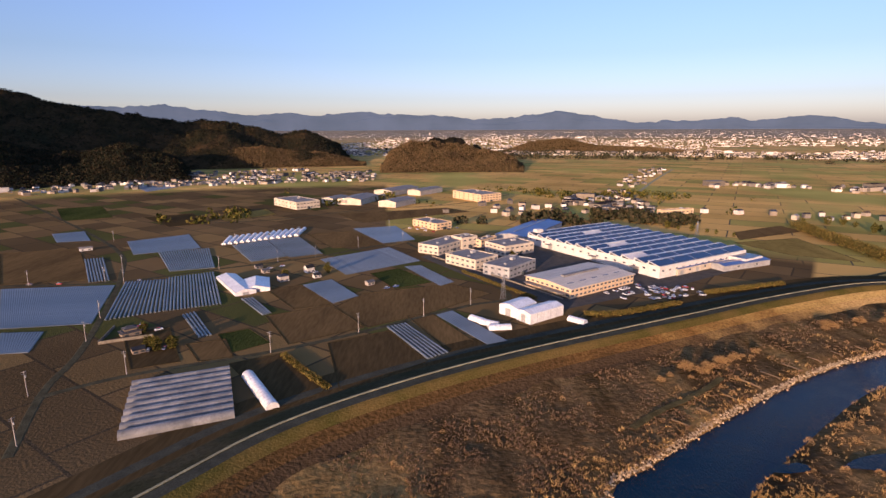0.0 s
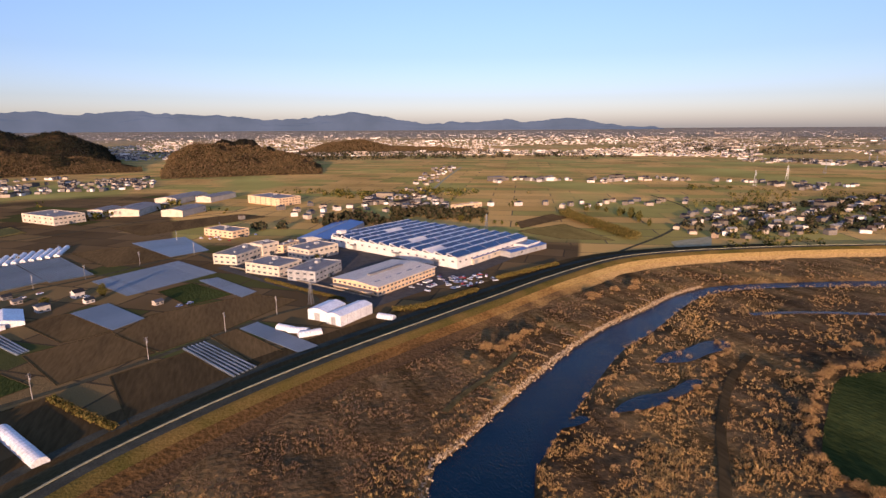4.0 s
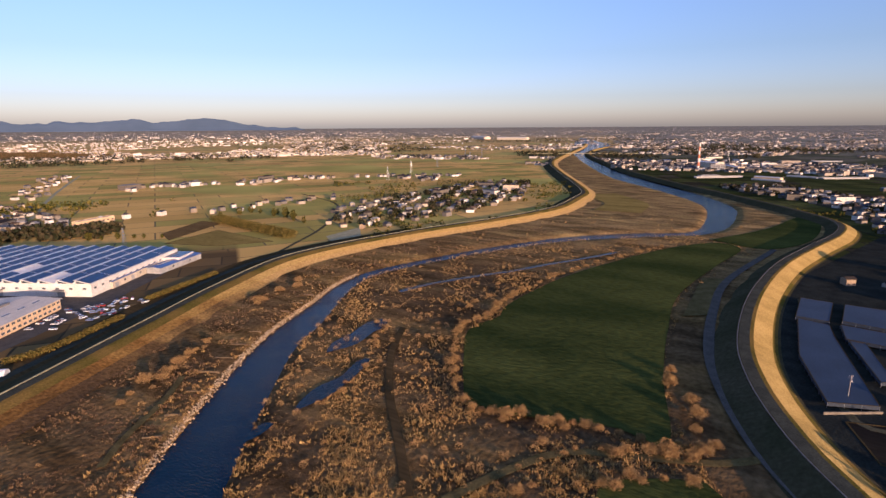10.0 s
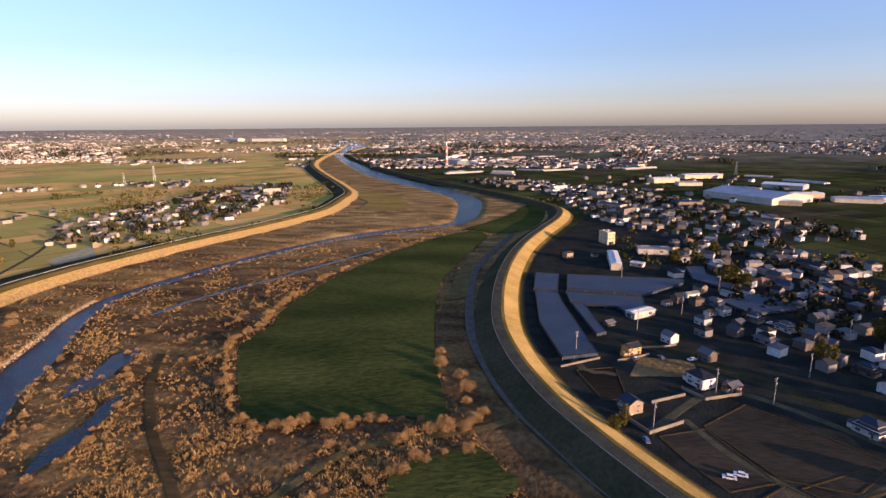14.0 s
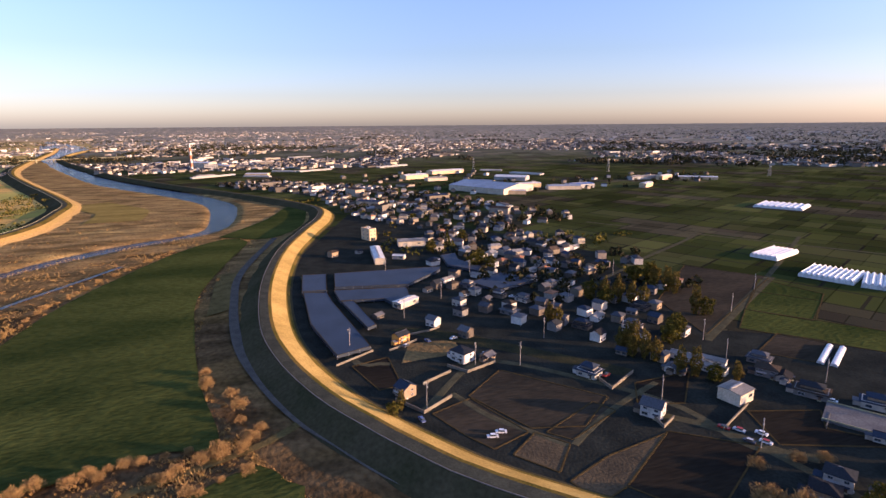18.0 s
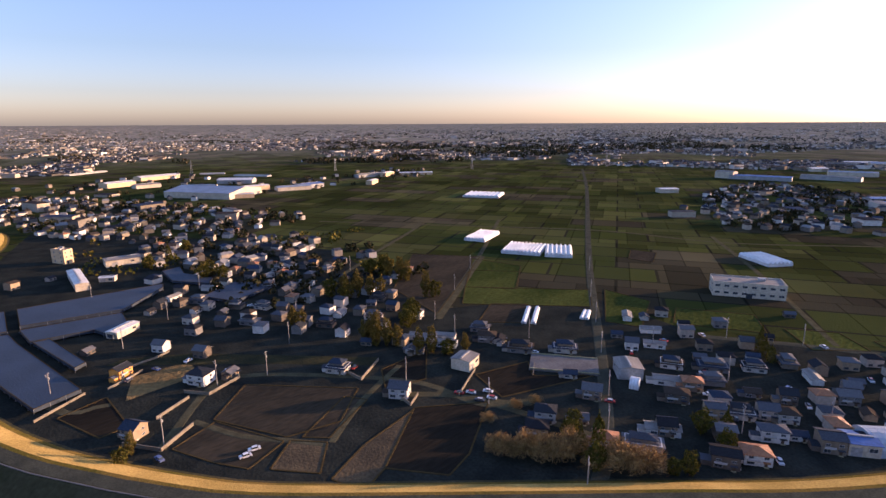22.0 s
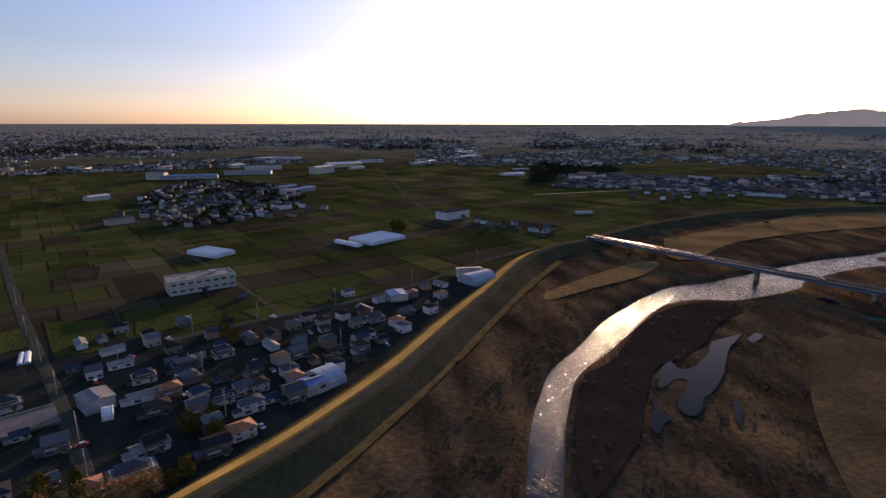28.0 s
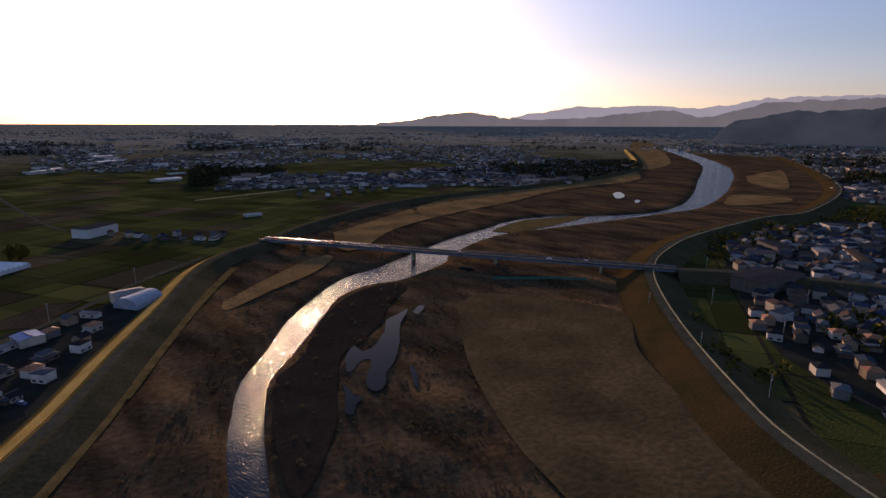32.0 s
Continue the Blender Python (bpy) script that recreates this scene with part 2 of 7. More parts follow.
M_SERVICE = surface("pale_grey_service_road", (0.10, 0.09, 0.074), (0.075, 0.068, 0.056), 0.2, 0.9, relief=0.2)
# rusty grass, its self-shading against the sun put into the colour
M_WESTGRASS = surface("shade_toned_rusty_grass", (0.055, 0.036, 0.015), (0.034, 0.029, 0.011), 0.05, 1.0, relief=0.4, fine=20)
# on the dikes this dark tone stands in for slope shade
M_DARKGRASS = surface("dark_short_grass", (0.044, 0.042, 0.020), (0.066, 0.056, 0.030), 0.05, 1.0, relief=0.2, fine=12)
M_CROP = surface("young_green_crop", (0.028, 0.038, 0.010), (0.062, 0.070, 0.017), 0.025, 1.0, relief=0.6, fine=24, stretch=(0.4, 0.3))
M_ASPHALT = surface("old_asphalt", (0.045, 0.0457, 0.033), (0.0675, 0.0668, 0.0455), 0.15, 0.9, relief=0.2, fine=12)
M_CONCRETE = surface("pale_concrete", (0.36, 0.329, 0.187), (0.26, 0.233, 0.133), 0.2, 0.9, relief=0.2)
M_SLAB = surface("stained_grey_slab", (0.15, 0.145, 0.135), (0.11, 0.105, 0.10), 0.15, 0.95, relief=0.2)
M_GARDENWALL = surface("weathered_block_wall", (0.21, 0.185, 0.14), (0.15, 0.13, 0.10), 0.4, 0.95, relief=0.2)
M_LANE = surface("worn_grey_lane", (0.084, 0.0763, 0.0424), (0.056, 0.0509, 0.0287), 0.2, 0.9, relief=0.2)
M_BUND = surface("dry_grass_bank", (0.075, 0.054, 0.022), (0.05, 0.037, 0.016), 0.3, 1.0, relief=0.3)
M_TRACK = surface("bare_earth_track", (0.128, 0.0998, 0.0374), (0.0825, 0.0636, 0.0234), 0.15, 1.0)


# ---------------------------------------------------------------- mesh helpers
def spread(x, y, z=0.0):
    """Beyond two kilometres the plain is drawn in, and rises so that it keeps its place below the horizon."""
    r = math.hypot(x, y)
    if r <= 2000:
        return (x, y, z)
    k = (2000 + 2850 * (r - 2000) / (r + 850)) / r
    return (x * k, y * k, H * (1 - k) + z * k)


def mesh(name, verts, faces, mats, index=None, smooth=False):
    me = bpy.data.meshes.new(name)
    me.from_pydata(verts, [], faces)
    for m in mats if isinstance(mats, (list, tuple)) else [mats]:
        me.materials.append(m)
    if index is not None:
        me.polygons.foreach_set("material_index", index)
    if smooth:
        me.polygons.foreach_set("use_smooth", [True] * len(me.polygons))
    return me


def structure(name, me, label, category):
    return tagged(new(name, me), label, category, kind="structure")


def curve(points, step=8.0):
    """A smooth line through the points, as an array of places about a step apart."""
    p = np.array(points, float)
    p = np.vstack([2 * p[0] - p[1], p, 2 * p[-1] - p[-2]])
    out = []
    for a, b, c, d in zip(p, p[1:], p[2:], p[3:]):
        n = max(2, int(np.hypot(*(c - b)) / max(step, 0.018 * np.hypot(*b))))
        t = np.linspace(0, 1, n, endpoint=False)[:, None]
        out.append(0.5 * (2 * b + (c - a) * t + (2 * a - 5 * b + 4 * c - d) * t ** 2 + (3 * b - a - 3 * c + d) * t ** 3))
    return np.vstack(out + [p[-2:-1]])


def offsets(line):
    d = np.gradient(line, axis=0)
    d /= np.maximum(np.hypot(d[:, 0], d[:, 1])[:, None], 1e-6)
    return np.stack([-d[:, 1], d[:, 0]], 1)


def sweep(name, line, profile, mats, index=None, smooth=False):
    """A profile of (side, height) points drawn along a line; side is positive to the line's left."""
    n = offsets(line)
    verts = [spread(x + nx * s, y + ny * s, z) for (x, y), (nx, ny) in zip(line, n) for s, z in profile]
    k = len(profile)
    faces = [(i * k + j + 1, i * k + j, (i + 1) * k + j, (i + 1) * k + j + 1) for i in range(len(line) - 1) for j in range(k - 1)]
    idx = None if index is None else list(index) * (len(line) - 1)
    return mesh(name, verts, faces, mats, idx, smooth)


def polygon(name, pts, z, mat):
    me = bpy.data.meshes.new(name)
    bm = bmesh.new()
    f = bm.faces.new([bm.verts.new(spread(x, y, z)) for x, y in pts])
    if f.normal.z < 0 or f.calc_area() and (f.normal_update() or f.normal.z < 0):
        f.normal_flip()
    bmesh.ops.triangulate(bm, faces=[f])
    bm.to_mesh(me)
    bm.free()
    me.materials.append(mat)
    return me


def inside(px, py, poly):
    hit = np.zeros(px.shape, bool)
    for (x0, y0), (x1, y1) in zip(poly, np.roll(poly, -1, axis=0)):
        c = (y0 > py) != (y1 > py)
        hit ^= c & (px < (x1 - x0) * (py - y0) / (y1 - y0 + 1e-12) + x0)
    return hit


def distance(px, py, line):
    best = np.full(px.shape, 1e9)
    line = np.asarray(line)
    for (x0, y0), (x1, y1) in zip(line, line[1:]):
        dx, dy = x1 - x0, y1 - y0
        t = np.clip(((px - x0) * dx + (py - y0) * dy) / (dx * dx + dy * dy + 1e-9), 0, 1)
        best = np.minimum(best, np.hypot(px - x0 - t * dx, py - y0 - t * dy))
    return best


# ---------------------------------------------------------------- the plan, in metres
N_DIKE = curve([(-2100, -700), (-1500, -420), (-1100, -270), (-791, -222), (-691, -239), (-531, -242), (-436, -226), (-376, -203), (-326, -171), (-270, -126), (-222, -81), (-196, -52), (-168, 0), (-135, 65), (-83, 144), (-58, 178), (-20, 209), (30, 240), (93, 272), (150, 300), (212, 330), (287, 358), (352, 359), (415, 348), (479, 333), (542, 313), (616, 295), (694, 286), (801, 301), (861, 312), (931, 343), (1060, 412), (1245, 514), (1532, 659), (1890, 783), (2738, 1023), (3362, 1224)])
S_DIKE = curve([(3300, 1000), (2300, 820), (1539, 479), (1192, 280), (943, 103), (813, 16), (735, -22), (660, -22), (571, -1), (484, 17), (387, 25), (301, 22), (250, 12), (208, -4), (182, -19), (162, -32), (138, -51), (95, -98), (53, -145), (38, -161), (23, -179), (5, -204), (-16, -236), (-42, -283), (-77, -343), (-117, -415), (-153, -455), (-196, -481), (-253, -527), (-347, -581), (-443, -620), (-562, -636), (-787, -643), (-1055, -677), (-1391, -807), (-2138, -1299)])
BANK_S = curve([(-2566, -1391), (-2011, -1009), (-1580, -724), (-1127, -519), (-839, -397), (-703, -361), (-620, -375), (-538, -428), (-475, -437), (-422, -421), (-359, -406), (-297, -382), (-235, -357), (-208, -351), (-182, -337), (-131, -293), (-101, -256), (-77, -229), (-64, -204), (-55, -184), (-44, -151), (-36, -128), (20, 10), (78, 128), (96, 150), (129, 177), (178, 214), (211, 230), (262, 259), (290, 271), (321, 274), (368, 263), (439, 237), (514, 199), (583, 131), (613, 98), (665, 79), (762, 79), (870, 99), (1039, 189), (1263, 338), (1424, 428), (2003, 691), (2873, 942), (3226, 1000), (5270, 1904)])
BANK_N = curve([(-2621, -1347), (-1714, -736), (-1395, -560), (-1020, -413), (-780, -344), (-675, -347), (-497, -372), (-402, -385), (-313, -354), (-290, -335), (-232, -316), (-204, -320), (-176, -310), (-150, -284), (-114, -246), (-90, -223), (-77, -199), (-68, -178), (-60, -156), (-50, -128), (0, 20), (47, 143), (68, 165), (107, 194), (139, 216), (182, 242), (237, 265), (280, 283), (322, 287), (383, 273), (458, 247), (536, 208), (591, 158), (625, 113), (681, 105), (842, 131), (984, 210), (1223, 382), (1580, 564), (1993, 756), (2856, 1115), (5274, 1995)])
RIVER = np.vstack([BANK_S, BANK_N[::-1]])
FLOOD = np.vstack([N_DIKE, S_DIKE])


def build_ground():
    az = np.linspace(0, 2 * np.pi, 760, endpoint=False)
    rr = np.concatenate([np.geomspace(25, 1400, 300, endpoint=False), np.geomspace(1400, 4000, 50, endpoint=False), np.geomspace(4000, 90000, 34)])
    A, Rr = np.meshgrid(az, rr)
    X, Y = -Rr * np.sin(A), Rr * np.cos(A)
    inr = inside(X, Y, RIVER)
    d = np.minimum(distance(X, Y, BANK_S), distance(X, Y, BANK_N)) * np.where(inr, 1, -1)
    z = -4.0 * np.clip((d + 5) / 12, 0, 1)
    fl = inside(X, Y, FLOOD)
    flood = np.where(fl, 1.0, 0.0)
    z = np.where(inr | fl, z, 0)
    z += np.where(fl & (d < -4), 0.5 * np.sin(X * 0.11) * np.sin(Y * 0.13), 0)
    k = np.where(Rr > 2000, (2000 + 2850 * (Rr - 2000) / (Rr + 850)) / Rr, 1)
    V = np.stack([X * k, Y * k, H * (1 - k) + z * k], -1).reshape(-1, 3)
    n, m = len(rr), len(az)
    i, j = np.meshgrid(np.arange(n - 1), np.arange(m), indexing="ij")
    j2 = (j + 1) % m
    F = np.stack([i * m + j, (i + 1) * m + j, (i + 1) * m + j2, i * m + j2], -1).reshape(-1, 4)
    hub = len(V)
    me = bpy.data.meshes.new("ground")
    me.vertices.add(len(V) + 1)
    me.vertices.foreach_set("co", np.vstack([V, [[0, 0, -4]]]).ravel())
    tri = np.stack([np.arange(m), (np.arange(m) + 1) % m, np.full(m, hub)], -1)
    me.loops.add(F.size + tri.size)
    me.loops.foreach_set("vertex_index", np.concatenate([F.ravel(), tri.ravel()]))
    me.polygons.add(len(F) + len(tri))
    me.polygons.foreach_set("loop_start", np.concatenate([np.arange(len(F)) * 4, F.size + np.arange(len(tri)) * 3]))
    me.update(calc_edges=True)
    # zones: flood plain, southern green fields, northern vegetable fields
    deg = np.degrees(A) % 360
    south = inside(X, Y, np.vstack([S_DIKE, [[-9000, -90000], [90000, -90000], [90000, 30000]]])).astype(float)
    south = np.maximum(south, ((deg > 96) & (deg < 165) & ~fl).astype(float))     # damp gardens and paddies downstream
    north = np.where((deg < 70) | (deg > 325), 1 - np.clip((np.hypot(X + 60, Y) - np.where((deg > 6) & (deg < 70), 1060, 560)) / 60, 0, 1), np.where(deg < 160, 1.0, 0.0)) * (1 - south)
    # share of suburb and painted haze, growing with distance
    hazed_built_up = np.clip((Rr - 1500) / 2600, 0, 0.95) * (1 - flood) * np.where(south > 0, 1.0, np.clip((Rr - 2000) / 6000, 0.35, 1))
    zone = np.stack([flood, south, north, hazed_built_up], -1).reshape(-1, 4)
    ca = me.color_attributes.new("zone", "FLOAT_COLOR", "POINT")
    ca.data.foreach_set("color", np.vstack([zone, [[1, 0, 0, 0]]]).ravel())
    darkened = me.attributes.new("shade_tone", "FLOAT", "POINT")      # shade of backlit reeds, put into a darker ground tone
    darkened.data.foreach_set("value", np.append(np.maximum(np.clip((-40 - Y) / 60, 0, 1), np.where(distance(X, Y, BANK_S) < distance(X, Y, BANK_N), 0.42, 0) * (Rr < 900)).ravel(), 0.0))
    pa = me.attributes.new("plan", "FLOAT_VECTOR", "POINT")
    pa.data.foreach_set("vector", np.vstack([np.stack([X, Y, np.zeros_like(X)], -1).reshape(-1, 3), [[0, 0, 0]]]).ravel())
    me.materials.append(M_GROUND)
    me.polygons.foreach_set("use_smooth", [True] * len(me.polygons))
    structure("ground", me, "wide plain of winter fields and dry reed flood plain", "ground")


build_ground()
wl = polygon("water", [tuple(p) for p in RIVER], -1.9, M_WATER)
structure("water", wl, "calm dark blue river with fine ripples", "river")

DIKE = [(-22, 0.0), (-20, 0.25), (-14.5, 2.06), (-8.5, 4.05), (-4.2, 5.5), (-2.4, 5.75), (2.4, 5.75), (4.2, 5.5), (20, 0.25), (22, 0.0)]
bend = int(np.argmax(N_DIKE[:, 1] > -20))      # downstream of here the grass's backlit shade is put into a darker colour
# the landward slope's shade is put into its dark grass colour
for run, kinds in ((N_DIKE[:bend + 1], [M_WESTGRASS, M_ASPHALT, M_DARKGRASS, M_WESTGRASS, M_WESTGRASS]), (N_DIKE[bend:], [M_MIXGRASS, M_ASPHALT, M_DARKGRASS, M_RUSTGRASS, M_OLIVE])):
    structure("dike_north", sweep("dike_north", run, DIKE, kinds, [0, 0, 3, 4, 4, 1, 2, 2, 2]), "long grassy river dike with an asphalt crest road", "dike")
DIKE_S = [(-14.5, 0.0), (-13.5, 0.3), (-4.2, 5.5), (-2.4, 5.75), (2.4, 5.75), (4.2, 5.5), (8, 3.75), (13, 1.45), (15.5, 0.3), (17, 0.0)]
# riverward shade is coloured in as dark grass; the sunward slope is golden
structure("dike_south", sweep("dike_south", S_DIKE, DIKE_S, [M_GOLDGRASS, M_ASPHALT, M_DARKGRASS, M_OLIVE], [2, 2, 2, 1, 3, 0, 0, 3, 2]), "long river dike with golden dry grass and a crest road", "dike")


# ---------------------------------------------------------------- hills and mountains
M_FOREST = surface("winter_forest_slope", (0.024, 0.022, 0.011), (0.05, 0.034, 0.016), 0.012, 1.0, relief=1.0, fine=9)
M_HILLTREE = palette("winter_hill_trees", [(0.080, 0.060, 0.026), (0.105, 0.072, 0.034), (0.058, 0.048, 0.021), (0.13, 0.086, 0.040), (0.09, 0.063, 0.028)], 1.0)
# darker copy of the tree colours, standing for shade on the northern hills
M_SHADETREE = palette("shade_toned_hill_trees", [(0.016, 0.019, 0.012), (0.024, 0.024, 0.014), (0.013, 0.016, 0.010), (0.036, 0.028, 0.016)], 1.0)
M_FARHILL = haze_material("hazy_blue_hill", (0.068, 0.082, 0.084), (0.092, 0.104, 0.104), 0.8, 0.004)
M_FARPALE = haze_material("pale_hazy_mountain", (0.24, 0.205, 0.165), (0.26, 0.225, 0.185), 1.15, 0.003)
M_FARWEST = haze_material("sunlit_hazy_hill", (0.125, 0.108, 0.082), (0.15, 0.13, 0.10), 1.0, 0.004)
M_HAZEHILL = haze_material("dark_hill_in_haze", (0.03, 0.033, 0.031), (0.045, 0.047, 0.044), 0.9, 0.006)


def ridge(name, crest, far, depth, mat, label, rough=0.1, wave=9.0, category="hill"):
    """A range of hills: its crest as (yaw, degrees above the horizon) pairs at a distance, falling to the plain on both sides."""
    crest = sorted(crest)
    ya = np.arange(crest[0][0], crest[-1][0] + 0.01, 0.2 if far > 4000 else 0.15)
    el = np.interp(ya, [c[0] for c in crest], [c[1] for c in crest])
    el = el + np.array([(0.14 if far > 4000 else 0.2) * noise.fractal((a * 0.9, far * 0.01, 0.3), 0.8, 2.0, 5) for a in ya]) * np.clip(el + 0.6, 0.2, 1)
    prof = np.concatenate([np.linspace(-1, 0, 16), np.linspace(0, 1, 6)[1:]])
    verts, k = [], len(prof)
    for a, e in zip(ya, el):
        end = min(1.0, (a - ya[0]) / 0.8, (ya[-1] - a) / 0.8)
        top = (H + far * math.tan(radians(e))) * max(0.02, end)
        for p in prof:
            r = far + depth * p
            x, y = -r * math.sin(radians(a)), r * math.cos(radians(a))
            w = wave / far * 1000
            nz = noise.fractal((x * w * 0.0009, y * w * 0.0009, far * 0.01), 0.9, 2.1, 6)
            s = 1 - abs(p) ** 1.3
            z = top * s * (1 + rough * 2.2 * nz * min(1, abs(p) * 3 + 0.25)) - (4 if abs(p) == 1 else 0)
            verts.append(spread(x, y, z))
    faces = [(i * k + j, i * k + j + 1, (i + 1) * k + j + 1, (i + 1) * k + j)[::-1] for i in range(len(ya) - 1) for j in range(k - 1)]
    return structure(name, mesh(name, verts, faces, mat, smooth=True), label, category)


ridge("hill_north", [(50, 3.2), (44, 3.4), (37.8, 3.1), (34.2, 2.1), (31, 1.66), (28.1, 1.06), (24.4, 0.72), (21, 0.88), (19, 0.2), (16, -0.6), (13.8, -0.2), (10.5, -1.5), (9.5, -2.6)], 2300, 620, M_FOREST, "dark wooded hill range above the plain", 0.16)
ridge("hill_foot_north", [(50, 0.2), (44, -0.4), (39, -0.6), (36, -1.6), (33, -2.0), (30, -1.2), (27, -2.2), (24.5, -3.0)], 1580, 260, M_FOREST, "low wooded foothill with brown winter trees", 0.2)
ridge("hill_foot_centre", [(23, -2.9), (21, -2.0), (18, -1.7), (15, -2.2), (12, -2.4), (9.5, -3.0), (8, -3.6)], 1880, 200, M_FOREST, "low wooded foothill beside the village", 0.2)
ridge("hill_round", [(6.4, -3.4), (5.4, -2.5), (3.7, -1.7), (0.8, -1.1), (-2.6, -1.7), (-5.5, -2.4), (-8.2, -3.4)], 1640, 230, M_FOREST, "round brown wooded hill on the plain", 0.34, 15.0)
ridge("hill_low", [(-6, -2.4), (-8.9, -1.4), (-12.3, -1.15), (-15.6, -1.8), (-20, -1.9), (-25, -2.3)], 2900, 260, M_FOREST, "long low wooded hill", 0.15)
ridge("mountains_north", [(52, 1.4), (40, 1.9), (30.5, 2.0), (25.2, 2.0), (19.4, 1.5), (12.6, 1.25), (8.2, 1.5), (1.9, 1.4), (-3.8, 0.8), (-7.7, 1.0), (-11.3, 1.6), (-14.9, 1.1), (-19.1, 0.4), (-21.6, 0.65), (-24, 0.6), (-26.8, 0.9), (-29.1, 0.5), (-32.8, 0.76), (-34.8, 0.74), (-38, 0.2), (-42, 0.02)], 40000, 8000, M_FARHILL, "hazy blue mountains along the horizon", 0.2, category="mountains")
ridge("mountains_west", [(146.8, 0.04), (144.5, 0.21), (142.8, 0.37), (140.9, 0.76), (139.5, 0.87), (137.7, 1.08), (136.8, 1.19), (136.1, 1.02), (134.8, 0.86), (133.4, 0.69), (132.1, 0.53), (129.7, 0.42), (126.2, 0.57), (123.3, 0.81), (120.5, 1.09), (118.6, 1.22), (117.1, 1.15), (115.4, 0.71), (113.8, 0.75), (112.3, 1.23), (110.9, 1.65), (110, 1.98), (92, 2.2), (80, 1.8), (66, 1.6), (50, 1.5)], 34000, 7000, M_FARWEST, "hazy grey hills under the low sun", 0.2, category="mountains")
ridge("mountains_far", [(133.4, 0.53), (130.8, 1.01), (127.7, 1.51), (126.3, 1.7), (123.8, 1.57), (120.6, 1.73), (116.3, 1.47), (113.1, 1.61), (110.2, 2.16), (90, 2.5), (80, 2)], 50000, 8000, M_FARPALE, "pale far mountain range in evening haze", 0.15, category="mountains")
# unseen spur, added to throw shade over the northern hills
ridge("hill_spur", [(46, 3.5), (50, 5.5), (56, 7.5), (62, 8.0), (68, 6.5), (74, 4.0)], 1850, 520, M_FOREST, "high wooded spur, unseen, added to shade the hills", 0.14)
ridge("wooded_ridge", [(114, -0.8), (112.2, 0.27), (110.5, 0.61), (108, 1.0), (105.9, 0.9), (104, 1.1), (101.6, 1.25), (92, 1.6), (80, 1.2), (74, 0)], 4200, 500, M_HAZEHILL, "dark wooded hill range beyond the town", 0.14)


# ---------------------------------------------------------------- builders
class Geo:
    """Collects simple solids into one mesh."""

    def __init__(self):
        self.v, self.f, self.m = [], [], []

    def add(self, verts, faces, m=0):
        o = len(self.v)
        self.v += verts
        self.f += [tuple(i + o for i in f) for f in faces]
        self.m += [m] * len(faces)
        return self

    def box(self, x, y, z, sx, sy, sz, m=0, taper=1.0):
        """A box on the base centre (x, y, z)."""
        v = []
        for k, t in ((0, 1.0), (1, taper)):
            for a, b in ((-1, -1), (1, -1), (1, 1), (-1, 1)):
                v.append((x + a * sx * t / 2, y + b * sy * t / 2, z + k * sz))
        return self.add(v, [(3, 2, 1, 0), (4, 5, 6, 7), (0, 1, 5, 4), (1, 2, 6, 5), (2, 3, 7, 6), (3, 0, 4, 7)], m)

    def gable_wall(self, w, d, h, rise, m=0):
        """House body with ridge along x and pointed ends."""
        a, b = w / 2, d / 2
        v = [(-a, -b, 0), (a, -b, 0), (a, b, 0), (-a, b, 0), (-a, -b, h), (a, -b, h), (a, b, h), (-a, b, h), (-a, 0, h + rise), (a, 0, h + rise)]
        return self.add(v, [(0, 1, 5, 4), (2, 3, 7, 6), (1, 2, 6, 9, 5), (3, 0, 4, 8, 7), (4, 5, 9, 8), (6, 7, 8, 9)], m)

    def gable_roof(self, w, d, h, rise, over=0.6, thick=0.22, m=0, x=0.0, y=0.0):
        a, b = w / 2 + over, d / 2 + over
        e = h - rise * over / (d / 2) + 0.06
        t = thick
        v = []
        for s in (-a, a):
            v += [(x + s, y - b, e), (x + s, y, h + rise + 0.06), (x + s, y + b, e), (x + s, y + b, e + t), (x + s, y, h + rise + t + 0.06), (x + s, y - b, e + t)]
        return self.add(v, [(0, 1, 4, 5), (1, 2, 3, 4), (11, 10, 7, 6), (10, 9, 8, 7), (5, 4, 10, 11), (4, 3, 9, 10), (6, 7, 1, 0), (7, 8, 2, 1), (0, 5, 11, 6), (3, 2, 8, 9)], m)

    def hip_roof(self, w, d, h, rise, over=0.6, thick=0.22, m=0):
        a, b = w / 2 + over, d / 2 + over
        r = max(0.3, a - b)
        v = [(-a, -b, h), (a, -b, h), (a, b, h), (-a, b, h), (-a, -b, h + thick), (a, -b, h + thick), (a, b, h + thick), (-a, b, h + thick), (-r, 0, h + rise), (r, 0, h + rise)]
        return self.add(v, [(3, 2, 1, 0), (0, 1, 5, 4), (1, 2, 6, 5), (2, 3, 7, 6), (3, 0, 4, 7), (4, 5, 9, 8), (5, 6, 9), (6, 7, 8, 9), (7, 4, 8)], m)

    def arch(self, w, d, h, m=0, y=0.0, n=9, base=0.0):
        """A vault along x, closed at both ends."""
        prof = [(y - d / 2 * math.cos(math.pi * i / n), base + h * math.sin(math.pi * i / n) ** 0.8) for i in range(n + 1)]
        v = [(-w / 2, p, q) for p, q in prof] + [(w / 2, p, q) for p, q in prof]
        k = n + 1
        return self.add(v, [(i, i + k, i + k + 1, i + 1)[::-1] for i in range(n)] + [tuple(range(k)), tuple(range(2 * k - 1, k - 1, -1))], m)

    def rod(self, p, q, r, m=0, n=6, r2=None):
        p, q = Vector(p), Vector(q)
        u = (q - p).normalized()
        s = u.orthogonal().normalized()
        t = u.cross(s)
        r2 = r if r2 is None else r2
